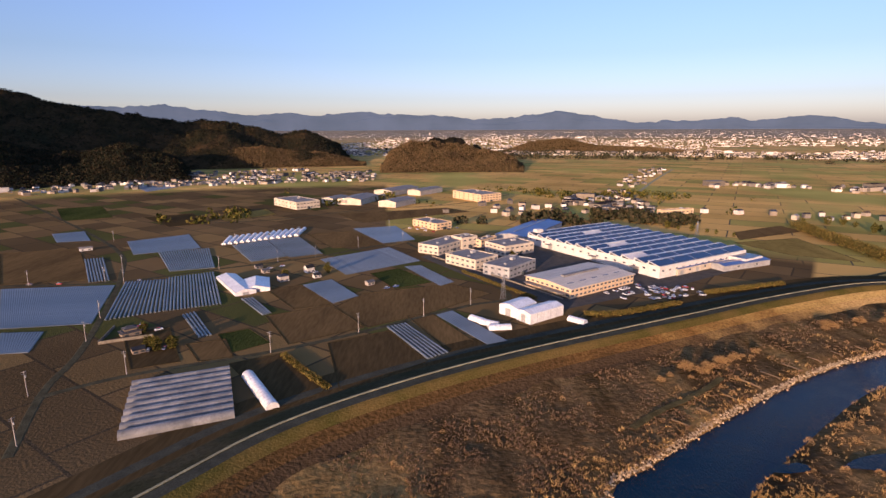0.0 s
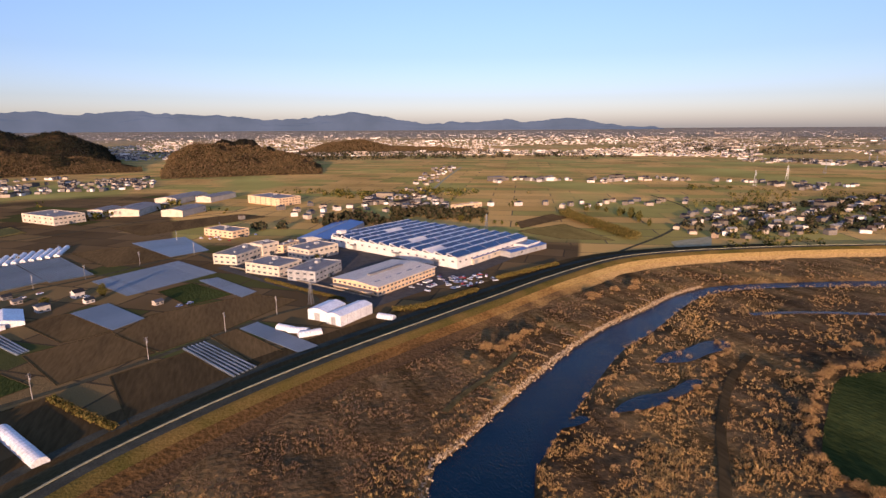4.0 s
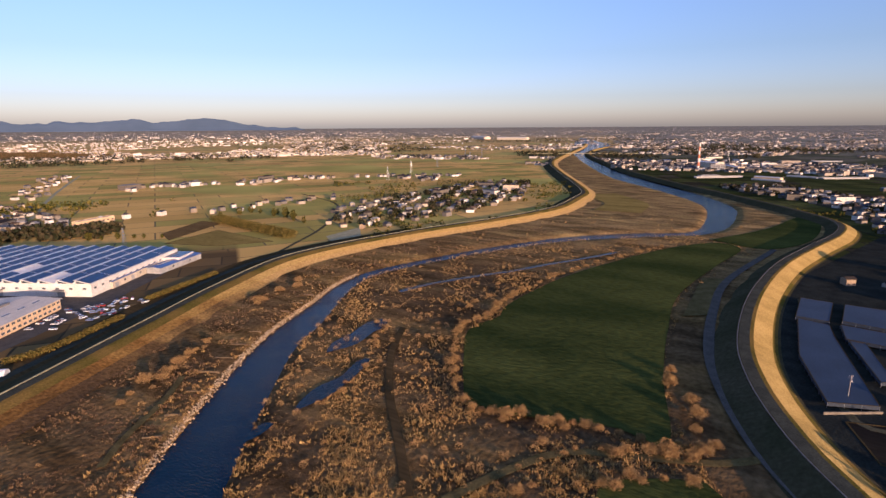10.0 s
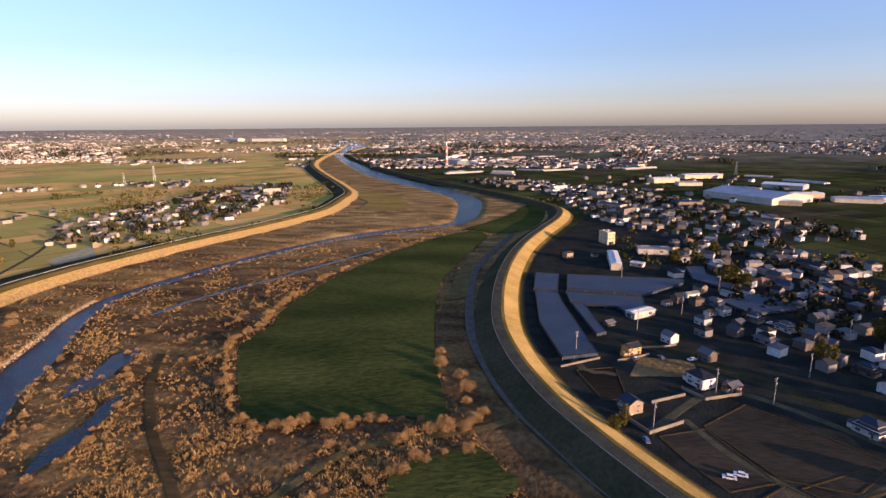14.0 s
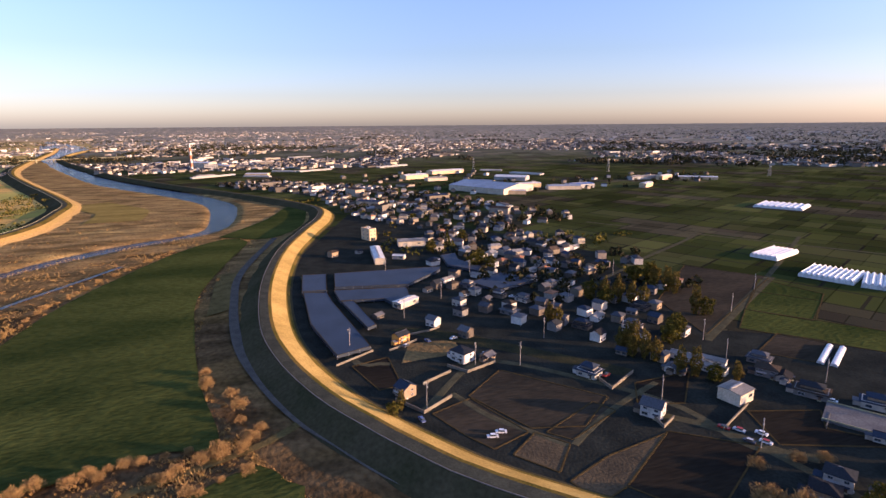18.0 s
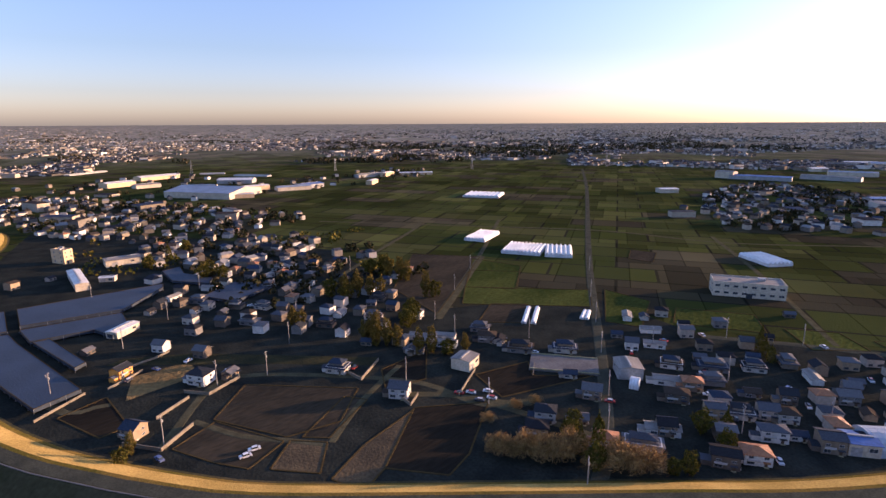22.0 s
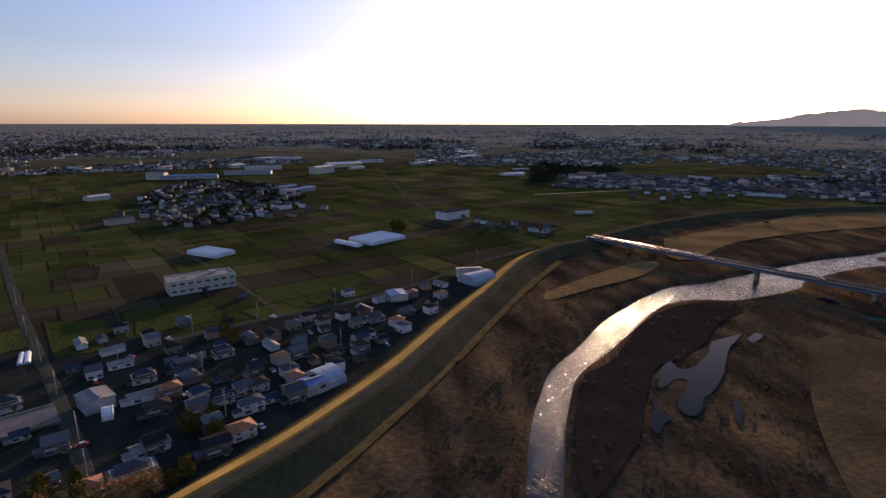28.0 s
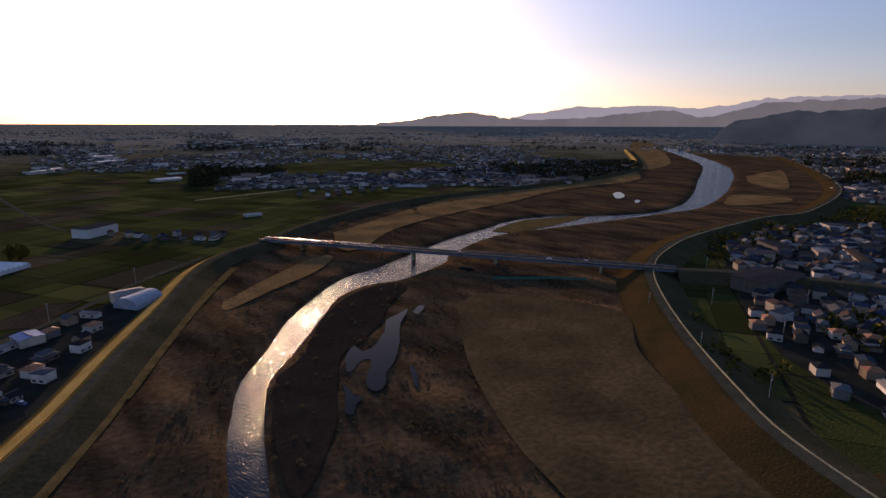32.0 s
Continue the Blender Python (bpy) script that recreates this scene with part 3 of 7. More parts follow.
        v = [tuple(c + (s * math.cos(2 * math.pi * i / n) + t * math.sin(2 * math.pi * i / n)) * rr) for c, rr in ((p, r), (q, r2)) for i in range(n)]
        return self.add(v, [(i, (i + 1) % n, n + (i + 1) % n, n + i) for i in range(n)] + [tuple(range(n - 1, -1, -1)), tuple(range(n, 2 * n))], m)

    def mesh(self, name, mats, smooth=False):
        return mesh(name, self.v, self.f, mats, self.m, smooth)


def part(name, geo, mat, parent, label="", at=None, smooth=False):
    me = geo.mesh(name, mat, smooth) if isinstance(geo, Geo) else geo
    ob = new(name, me)
    ob.parent = parent
    if at is not None:
        ob.matrix_basis = at
    if label:
        tagged(ob, label)
    return ob


def thing(name, label, category, group="", kind=""):
    return tagged(new(name), label, category, group, kind)


STOCK = {}


def place(key, make, m):
    """Builds a thing once, and copies it from then on."""
    if key not in STOCK:
        ob = make()
        STOCK[key] = (ob, *ob.children_recursive)
        ob.matrix_basis = m
        return ob
    made = {}
    for o in STOCK[key]:
        made[o] = o.copy()
        scene.collection.objects.link(made[o])
        if o.parent in made:
            made[o].parent = made[o.parent]
    ob = made[STOCK[key][0]]
    ob.matrix_basis = m
    return ob


def snap(x, y, a):
    """Houses keep to the lie of the lanes round them."""
    base = -57 if y < -20 or x > 150 and y < 30 else 40
    k = round((a - base) / 90)
    return base + 90 * k + random.uniform(-5, 5)


M_WALLS = palette("painted_house_walls", [(0.34, 0.30, 0.25), (0.19, 0.155, 0.115), (0.52, 0.49, 0.45), (0.12, 0.10, 0.08), (0.29, 0.22, 0.145), (0.17, 0.16, 0.15), (0.42, 0.39, 0.34)], 0.85, False)
M_ROOFS = palette("glazed_roof_tiles", [(0.03, 0.033, 0.038), (0.062, 0.066, 0.075), (0.052, 0.042, 0.033), (0.036, 0.046, 0.066), (0.11, 0.112, 0.118), (0.026, 0.026, 0.028), (0.08, 0.084, 0.095)], 0.8, False, scale=1.5)
M_WHITE = surface("white_painted_metal", (0.62, 0.60, 0.55), (0.52, 0.50, 0.46), 0.15, 0.6, relief=0.05)
M_TAN = surface("tan_render", (0.62, 0.46, 0.27), (0.52, 0.38, 0.22), 0.15, 0.85, relief=0.1)
M_GREY = surface("grey_metal_cladding", (0.34, 0.34, 0.33), (0.24, 0.24, 0.24), 0.15, 0.6, relief=0.1)
M_PALEROOF = surface("weathered_pale_metal_roof", (0.22, 0.205, 0.18), (0.15, 0.14, 0.125), 0.08, 0.8, relief=0.1, stretch=(8, 0.0))
M_BLUEROOF = surface("blue_metal_roof", (0.05, 0.11, 0.30), (0.035, 0.08, 0.22), 0.1, 0.4, relief=0.1)
M_ORANGE = surface("orange_timber_walls", (0.72, 0.33, 0.06), (0.6, 0.26, 0.05), 0.4, 0.8, relief=0.1)
M_TILE = surface("brown_clay_tiles", (0.30, 0.13, 0.05), (0.22, 0.09, 0.035), 0.6, 0.6)
M_GLASS = surface("dark_window_glass", (0.03, 0.04, 0.05), (0.05, 0.06, 0.07), 0.4, 0.08, relief=0, spec=0.6)
M_FRAME = surface("aluminium_frame", (0.42, 0.42, 0.42), (0.36, 0.36, 0.36), 1.0, 0.4, relief=0)
M_DOOR = surface("dark_timber_door", (0.10, 0.06, 0.035), (0.07, 0.04, 0.025), 1.0, 0.6, relief=0)
M_PANEL = surface("blue_solar_cells", (0.005, 0.018, 0.058), (0.008, 0.026, 0.085), 0.2, 0.25, relief=0, spec=0.2)
M_FILM = surface("clear_plastic_film", (0.13, 0.15, 0.16), (0.06, 0.075, 0.086), 0.03, 0.42, relief=0.25, fine=22, spec=0.6, stretch=(3, 0.5))
M_FILMG = surface("dull_greenhouse_film", (0.21, 0.21, 0.205), (0.11, 0.112, 0.112), 0.15, 0.45, relief=0.1, spec=0.4)
M_FILMW = surface("white_greenhouse_film", (0.72, 0.72, 0.70), (0.58, 0.58, 0.57), 0.15, 0.4, relief=0.1, spec=0.5)
M_FILMP = surface("dusty_greenhouse_film", (0.40, 0.38, 0.33), (0.30, 0.285, 0.25), 0.1, 0.8, relief=0.1)
M_PALEBLUE = surface("pale_blue_metal_roof", (0.24, 0.29, 0.35), (0.18, 0.22, 0.27), 0.08, 0.8, relief=0.1)
M_FILMB = surface("pale_blue_shed_cover", (0.30, 0.35, 0.40), (0.24, 0.28, 0.33), 0.15, 0.6, relief=0.1)
M_NET = surface("blue_orchard_net", (0.012, 0.022, 0.040), (0.020, 0.034, 0.058), 0.06, 0.7, relief=0.3, fine=20, spec=0.4)
M_STEEL = surface("galvanised_steel", (0.30, 0.31, 0.32), (0.22, 0.23, 0.24), 0.5, 0.45, 0.6, relief=0)
M_POLE = surface("concrete_pole", (0.30, 0.28, 0.25), (0.24, 0.22, 0.2), 0.6, 0.85, relief=0)
M_TYRE = surface("black_rubber", (0.02, 0.02, 0.02), (0.03, 0.03, 0.03), 2.0, 0.8, relief=0)
M_CARS = palette("car_paint", [(0.75, 0.75, 0.74), (0.05, 0.05, 0.06), (0.45, 0.46, 0.48), (0.7, 0.7, 0.7), (0.10, 0.13, 0.25), (0.35, 0.04, 0.03), (0.62, 0.63, 0.65)], 0.25, False)
M_BARK = surface("grey_brown_bark", (0.12, 0.085, 0.055), (0.08, 0.055, 0.035), 2.0, 0.95, relief=0.3)
M_TWIG = palette("dry_golden_twigs", [(0.30, 0.19, 0.07), (0.23, 0.145, 0.055), (0.38, 0.245, 0.09), (0.17, 0.11, 0.045)], 1.0)
M_LEAF = palette("dark_evergreen_leaves", [(0.055, 0.056, 0.0098), (0.09, 0.078, 0.0154), (0.038, 0.042, 0.0077), (0.125, 0.1, 0.0196)], 0.9)
M_BAMBOO = palette("yellow_green_leaves", [(0.13, 0.10, 0.022), (0.17, 0.12, 0.028), (0.09, 0.076, 0.018), (0.07, 0.062, 0.014)], 0.9)
M_REED = palette("dry_reeds", [(0.33, 0.21, 0.066), (0.27, 0.17, 0.056), (0.40, 0.26, 0.082), (0.21, 0.135, 0.046)], 1.0)
M_STONE = palette("pale_river_stones", [(0.42, 0.31, 0.17), (0.30, 0.22, 0.12), (0.52, 0.40, 0.23)], 0.95)
# cool village shade is put into this dark yard colour
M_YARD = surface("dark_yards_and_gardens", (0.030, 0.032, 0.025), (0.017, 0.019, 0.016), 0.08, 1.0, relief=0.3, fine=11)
M_SOIL = surface("ploughed_brown_soil", (0.155, 0.098, 0.036), (0.095, 0.062, 0.025), 0.04, 1.0, relief=0.1, fine=16, stretch=(0.15, 0.7))
# darker copy of the ploughed soil; long village shadows are put into it
M_FALLOW = surface("shade_toned_fallow_soil", (0.050, 0.041, 0.027), (0.028, 0.025, 0.018), 0.05, 1.0, relief=0.3, fine=14, stretch=(0.3, 0.7))
M_STUBBLE = surface("pale_brown_stubble", (0.10, 0.075, 0.042), (0.058, 0.047, 0.030), 0.08, 1.0, relief=0.4, fine=12)
M_WEEDS = surface("rough_olive_weeds", (0.045, 0.042, 0.020), (0.026, 0.027, 0.016), 0.12, 1.0, relief=0.5, fine=9)
M_BLACKSOIL = surface("black_volcanic_soil", (0.024, 0.020, 0.014), (0.016, 0.014, 0.011), 0.05, 1.0, relief=0.3, fine=16, stretch=(0.2, 0.7))
M_SOILD = surface("dark_damp_soil", (0.050, 0.036, 0.016), (0.078, 0.053, 0.022), 0.04, 1.0, relief=0.1, fine=16, stretch=(0.15, 0.7))
M_MEADOW = surface("dull_brown_meadow", (0.098, 0.072, 0.035), (0.052, 0.041, 0.020), 0.03, 1.0, relief=0.2, fine=14)
M_TERRACE = surface("dry_terrace_grass", (0.21, 0.14, 0.055), (0.11, 0.078, 0.034), 0.025, 1.0, relief=0.5, fine=16)
M_MUD = surface("dark_smooth_mud", (0.027, 0.022, 0.017), (0.020, 0.017, 0.013), 0.06, 0.95, relief=0.1, fine=8)
M_TANFIELD = surface("dry_tan_field", (0.27, 0.193, 0.0495), (0.17, 0.122, 0.032), 0.04, 1.0, relief=0.5, fine=16, stretch=(0.2, 0.5))
ROOFING = {"grey": M_PALEROOF, "blue": M_BLUEROOF, "white": M_WHITE, "pale": M_PALEBLUE}
M_OFFWALL = surface("weathered_off_white_walls", (0.54, 0.47, 0.36), (0.42, 0.37, 0.28), 0.15, 0.85, relief=0.05)
WALLING = {"white": M_OFFWALL, "tan": M_TAN, "grey": M_GREY, "blue": M_GREY}


def window_mesh(w, h):
    g = Geo()
    for s in (-1, 1):
        g.box(s * (w / 2 - 0.04), -0.05, -h / 2, 0.08, 0.1, h)
    for z in (-h / 2, h / 2 - 0.08):
        g.box(0, -0.05, z, w, 0.1, 0.08)
    g.box(0, -0.05, -h / 2, 0.05, 0.09, h)
    return g.mesh("window", M_FRAME), Geo().box(0, -0.02, -h / 2 + 0.04, w - 0.1, 0.03, h - 0.08).mesh("pane", M_GLASS)


WIN = window_mesh(1.7, 1.2)
WIDE = window_mesh(2.6, 1.5)


def window(parent, x, y, z, turn, kind=WIN, far=False):
    f = part("window", kind[1] if far else kind[0], None, parent, at=pose(x, y, z, 0, 0, turn))
    if not far:
        part("pane", kind[1], None, f)


STYLES = {  # width, depth, eaves, rise, roof, walls, roofing, label
    "plain": (7.5, 6, 3.1, 1.5, "gable", M_WALLS, M_ROOFS, "small single-storey house with a dark gabled roof"),
    "gable": (8.5, 8, 5.6, 2.3, "gable", M_WALLS, M_ROOFS, "two-storey house with pale walls and a dark gabled roof"),
    "hip": (9.5, 8, 5.4, 2.2, "hip", M_WALLS, M_ROOFS, "two-storey house with a dark hipped tile roof"),
    "farm": (13, 8.5, 3.3, 1.6, "tier", M_WALLS, M_ROOFS, "broad farmhouse with two tiers of dark tiled roof"),
    "tall": (9, 9, 6.4, 1.4, "gable", M_WALLS, M_ROOFS, "tall pale house with a low pitched roof"),
    "cube": (9.5, 8.5, 5.9, 1.3, "hip", M_WHITE, M_ROOFS, "white two-storey house with a low dark roof"),
    "long": (14, 6.5, 3.4, 1.3, "gable", M_WHITE, M_PALEROOF, "long low shed with a pale metal roof"),
    "orange": (10, 6.5, 5.6, 1.6, "gable", M_ORANGE, M_ROOFS, "bright orange two-storey house with a grey roof"),
    "tile": (10, 8, 5.2, 2.2, "hip", M_WALLS, M_TILE, "house with a warm brown clay tile roof"),
    "orange_roof": (9.5, 8, 5.2, 2.2, "hip", M_WHITE, M_TILE, "white house with an orange-brown hipped roof"),
}


def make_house(style, far=False):
    w, d, h, rise, kind, walls, roofing, label = STYLES[style]
    ob = thing("house", label, "house", "village houses")
    if kind == "gable":
        part("wall", Geo().gable_wall(w, d, h, rise), walls, ob)
        roof = part("roof", Geo().gable_roof(w, d, h, rise), roofing, ob)
        if not far:
            part("ridge_cap", Geo().box(0, 0, h + rise + 0.2, w + 1.1, 0.4, 0.2), roofing, roof)
    elif kind == "hip":
        part("wall", Geo().box(0, 0, 0, w, d, h), walls, ob)
        roof = part("roof", Geo().hip_roof(w, d, h, rise), roofing, ob)
        if not far:
            part("ridge_cap", Geo().box(0, 0, h + rise - 0.1, max(0.6, w - d), 0.4, 0.25), roofing, roof)
    else:
        part("wall", Geo().box(0, 0, 0, w, d, h + 0.6), walls, ob)
        part("lower_roof", Geo().hip_roof(w, d, h, 1.6, 1.0), roofing, ob)
        part("upper_wall", Geo().box(0, 0.3, h, w * 0.66, d * 0.66, 2.6), walls, ob)
        g = Geo().hip_roof(w * 0.66, d * 0.66, h + 2.5, 1.9, 0.8)
        part("upper_roof", g, roofing, ob)
    floors = [1.5] if h < 4 else [1.5, 4.2]
    for z in floors:
        for s, turn in ((-1, 0), (1, 180)):
            for x in (-w * 0.27, w * 0.27):
                if far and (z > 2 and h > 4 or s == 1):
                    continue
                if far:
                    part("window", WIDE[1], None, ob, at=pose(x, s * (d / 2 + 0.02), z, 0, 0, turn))
                elif not (z == 1.5 and s == -1 and x > 0):
                    window(ob, x, s * (d / 2), z, turn, WIDE if z < 2 else WIN)
        if not far:
            window(ob, w / 2, d * 0.15, z, 90)
    if not far:
        part("door", Geo().box(w * 0.27, -d / 2 - 0.03, 0, 1.1, 0.08, 2.1), M_DOOR, ob, "dark timber front door")
        part("porch_roof", Geo().box(w * 0.27, -d / 2 - 0.7, 2.4, 2.4, 1.5, 0.16), roofing, ob)
        part("wing", Geo().box(-w / 2 - 1.55, -d * 0.12, 0, 3.0, d * 0.55, 2.5), walls, ob)
        part("wing_roof", Geo().gable_roof(3.0, d * 0.55, 2.5, 0.7, 0.35, 0.14, x=-w / 2 - 1.6, y=-d * 0.12), roofing, ob)
        if len(floors) > 1:
            rail = part("balcony", Geo().box(-w * 0.2, -d / 2 - 0.6, 2.75, w * 0.45, 1.15, 0.16), M_CONCRETE, ob)
            part("railing", Geo().box(-w * 0.2, -d / 2 - 1.14, 2.91, w * 0.45, 0.07, 0.95), M_FRAME, rail)
        part("cooling_unit", Geo().box(w / 2 + 0.25, -d * 0.3, 0.1, 0.35, 0.8, 0.65), M_WHITE, ob)
        part("step", Geo().box(w * 0.27, -d / 2 - 0.6, 0, 1.6, 1.0, 0.18), M_CONCRETE, ob)
    return ob


HOUSES = []


def house(x, y, a, style):
    HOUSES.append((x, y))
    if math.hypot(x, y) > 270:
        far_house(x, y, snap(x, y, a), style)
    else:
        place(style, lambda: make_house(style), pose(x, y, 0, 0, 0, snap(x, y, a)) @ Matrix.Diagonal((random.uniform(0.68, 0.95), random.uniform(0.7, 0.88), random.uniform(0.7, 0.84), 1)))


def far_house(x, y, a, style):
    place("far " + style, lambda: make_house(style, True), pose(x, y, 0, 0, 0, a) @ Matrix.Scale(0.73, 4))


def office(x, y, a, w, d, h, colour):
    walls = WALLING[colour]
    far = math.hypot(x, y) > 560
    ob = thing("office_building", {"white": "white", "tan": "tan", "grey": "grey"}[colour] + " flat-roofed works building with rows of windows", "building", "works buildings")
    part("wall", Geo().box(0, 0, 0, w, d, h), walls, ob)
    part("roof", Geo().box(0, 0, h + 0.004, w - 0.6, d - 0.6, 0.12), M_PALEROOF, ob)
    g = Geo()
    for s in (-1, 1):
        g.box(s * (w / 2 - 0.1), 0, h + 0.003, 0.3, d + 0.1, 0.7)
        g.box(0, s * (d / 2 - 0.1), h + 0.003, w - 0.5, 0.3, 0.7)
    part("parapet", g, walls, ob)
    part("roof_plant", Geo().box(w * 0.2, d * 0.1, h + 0.12, min(4, w * 0.2), min(3, d * 0.25), 1.8), M_GREY, ob)
    part("roof_plant", Geo().box(-w * 0.25, -d * 0.1, h + 0.12, 2, 1.6, 1.2), M_GREY, ob)
    big = window_mesh(min(3.0, w / 6), 1.5)
    floors = max(1, int(h / 3.4))
    for k in range(floors):
        z = h / floors * (k + 0.55)
        for s, turn in ((-1, 0), (1, 180)):
            n = max(2, min(8, int(w / 5)))
            for i in range(n):
                window(ob, (i + 0.5) * w / n - w / 2, s * d / 2 * 1.001, z, turn, big, far)
        for s, turn in ((1, 90), (-1, -90)):
            n = max(1, min(6, int(d / 5)))
            for i in range(n):
                window(ob, s * w / 2 * 1.001, (i + 0.5) * d / n - d / 2, z, turn, big, far)
    part("entrance", Geo().box(0, -d / 2 - 0.8, 0, 3.4, 1.6, 2.9), M_GLASS, ob)
    ob.matrix_basis = pose(x, y, 0, 0, 0, a)


def hall(x, y, a, w, d, h, colour, roofing):
    far = math.hypot(x, y) > 700
    ob = thing("industrial_hall", ("blue" if roofing == "blue" else "pale blue" if roofing == "pale" else "white" if roofing == "white" else "grey") + "-roofed long hall with plain metal walls", "hall", "industrial halls")
    rise = min(w, d) * 0.07
    if d > w:
        w, d, a = d, w, a + 90
    part("wall", Geo().gable_wall(w, d, h, rise), WALLING[colour], ob)
    roof = part("roof", Geo().gable_roof(w, d, h, rise, 0.4, 0.18), ROOFING[roofing], ob)
    part("ridge_vent", Geo().box(0, 0, h + rise + 0.15, w * 0.8, 0.9, 0.5), M_GREY, roof)
    n = max(2, min(7, int(w / 9)))
    for i in range(0 if far else n):
        px = (i + 0.5) * w / n - w / 2
        if i % 2 == 0:
            part("shutter", Geo().box(px, -d / 2 - 0.03, 0, min(4.0, w / n * 0.7), 0.08, min(3.6, h * 0.75)), M_GREY, ob)
            part("shutter", Geo().box(px, d / 2 + 0.03, 0, min(4.0, w / n * 0.7), 0.08, min(3.6, h * 0.75)), M_GREY, ob)
        else:
            window(ob, px, -d / 2, h * 0.6, 0, WIDE)
            window(ob, px, d / 2, h * 0.6, 180, WIDE)
    x, y, z = spread(x, y, 0)
    k = 1.0 if z == 0 else (H - z) / H
    ob.matrix_basis = pose(x, y, z, 0, 0, a) @ Matrix.Scale(k, 4)


def tent(x, y, a, w, d, h):
    if d > w:
        w, d, a = d, w, a + 90
    ob = thing("fabric_warehouse", "white fabric-covered storage tent standing on bare ground", "shed", "white sheds")
    part("wall", Geo().gable_wall(w, d, h, d * 0.12), M_FILMW, ob)
    part("roof", Geo().gable_roof(w, d, h, d * 0.12, 0.15, 0.1), M_FILMW, ob)
    n = max(3, int(w / 5))
    for i in range(n + 1):
        px = i * (w - 0.2) / n - w / 2 + 0.1
        part("frame_rib", Geo().box(px, -d / 2 - 0.05, 0, 0.2, 0.1, h - 0.3).box(px, d / 2 + 0.05, 0, 0.2, 0.1, h - 0.3), M_FRAME, ob)
    part("door", Geo().box(-w / 2 - 0.04, 0, 0, 0.1, d * 0.3, h * 0.8), M_GREY, ob)
    ob.matrix_basis = pose(x, y, 0, 0, 0, a)


def tunnel(x, y, a, w, d, h, film=None):
    ob = thing("polytunnel", "white arched plastic tunnel with hoop ribs", "greenhouse", "plastic tunnels")
    part("cover", Geo().arch(w, d, h), film or M_FILMW, ob, smooth=False)
    n = max(3, min(14, int(w / 2.5)))
    for i in range(n):
        px = (i + 0.5) * w / n - w / 2
        g = Geo()
        g.arch(0.12, d + 0.1, h + 0.05)
        part("hoop", g, M_FRAME, ob, at=pose(px, 0, 0))
    part("door", Geo().box(-w / 2 - 0.03, 0, 0, 0.06, min(1.4, d * 0.4), min(2, h * 0.7)), M_FRAME, ob)
    ob.matrix_basis = pose(x, y, 0, 0, 0, a)


def greenhouse(x, y, a, w, d, h, n, swap=False, arched=False):
    """Spans run along x and stand side by side along y."""
    if swap:
        w, d, a = d, w, a + 90
    ob = thing("greenhouse", "white multi-span plastic greenhouse among the fields", "greenhouse", "greenhouses")
    s = d / n
    for i in range(n):
        y0 = (i + 0.5) * s - d / 2
        g = Geo()
        if arched:
            g.arch(w, s * 0.82, h, y=y0)
        else:
            g.gable_wall(w, s * 0.98, h * 0.55, h * 0.45)
            g.v = [(p, q + y0, r) for p, q, r in g.v]
        sp = part("span", g, M_FILMG if arched else M_FILMW, ob)
        part("gutter", Geo().box(0, y0 + s / 2 - 0.1, h * 0.5 if not arched else 0.0, w, 0.22, 0.16 if not arched else 0.3), M_STEEL, sp)
        part("end_frame", Geo().box(-w / 2 - 0.04, y0, 0, 0.08, 0.12, h * 0.9).box(-w / 2 - 0.04, y0, h * 0.5, 0.08, s * 0.9, 0.1), M_FRAME, sp)
    ob.matrix_basis = pose(x, y, 0, 0, 0, a)


def greenhouse_field(x, y, a, w, d, h, n):
    greenhouse(x, y, a, w, d, h, n, arched=True)


def greenhouse_low(x, y, a, w, d, h):
    ob = thing("greenhouse", "low pale greenhouse far out on the plain", "greenhouse", "far greenhouses")
    for i in range(3):
        g = Geo().gable_wall(w, d / 3.1, h * 0.6, h * 0.5)
        part("span", g, M_FILMP, ob, at=pose(0, (i - 1) * d / 3, 0))
    x, y, z = spread(x, y, 0)
    k = 1.0 if z == 0 else (H - z) / H
    ob.matrix_basis = pose(x, y, z, 0, 0, a) @ Matrix.Scale(k, 4)


def make_car():
    ob = thing("car", "parked car with dark windows on the roadside", "car", "parked cars")
    g = Geo().box(0, 0, 0.35, 4.2, 1.7, 0.55, taper=0.97)
    part("body", g, M_CARS, ob)
    c = Geo().box(-0.1, 0, 0.9, 2.4, 1.55, 0.55, taper=0.8)
    cab = part("cabin", c, M_GLASS, ob, "dark glazed cabin")
    part("roof", Geo().box(-0.1, 0, 1.44, 1.8, 1.2, 0.05), M_CARS, cab)
    for sx in (-1.3, 1.3):
        for sy in (-0.8, 0.8):
            part("wheel", Geo().rod((sx, sy - 0.1, 0.32), (sx, sy + 0.1, 0.32), 0.32, n=10), M_TYRE, ob)
    return ob


def car(x, y, a, z=0.06):
    place("car", make_car, pose(x, y, z, 0, 0, a))


def make_pole():
    ob = thing("utility_pole", "slim concrete utility pole with crossarms", "utility pole", "utility poles")
    part("shaft", Geo().rod((0, 0, -0.5), (0, 0, 11.5), 0.2, n=8, r2=0.12), M_POLE, ob)
    for z in (10.9, 10.1):
        part("crossarm", Geo().box(0, 0.16, z, 1.9, 0.1, 0.12), M_STEEL, ob)
    part("insulators", Geo().rod((-0.8, 0.16, 11.02), (-0.8, 0.16, 11.3), 0.06).rod((0.8, 0.16, 11.02), (0.8, 0.16, 11.3), 0.06), M_WHITE, ob)
    part("transformer", Geo().rod((0.35, 0, 8.6), (0.35, 0, 9.5), 0.28, n=10), M_GREY, ob)
    return ob


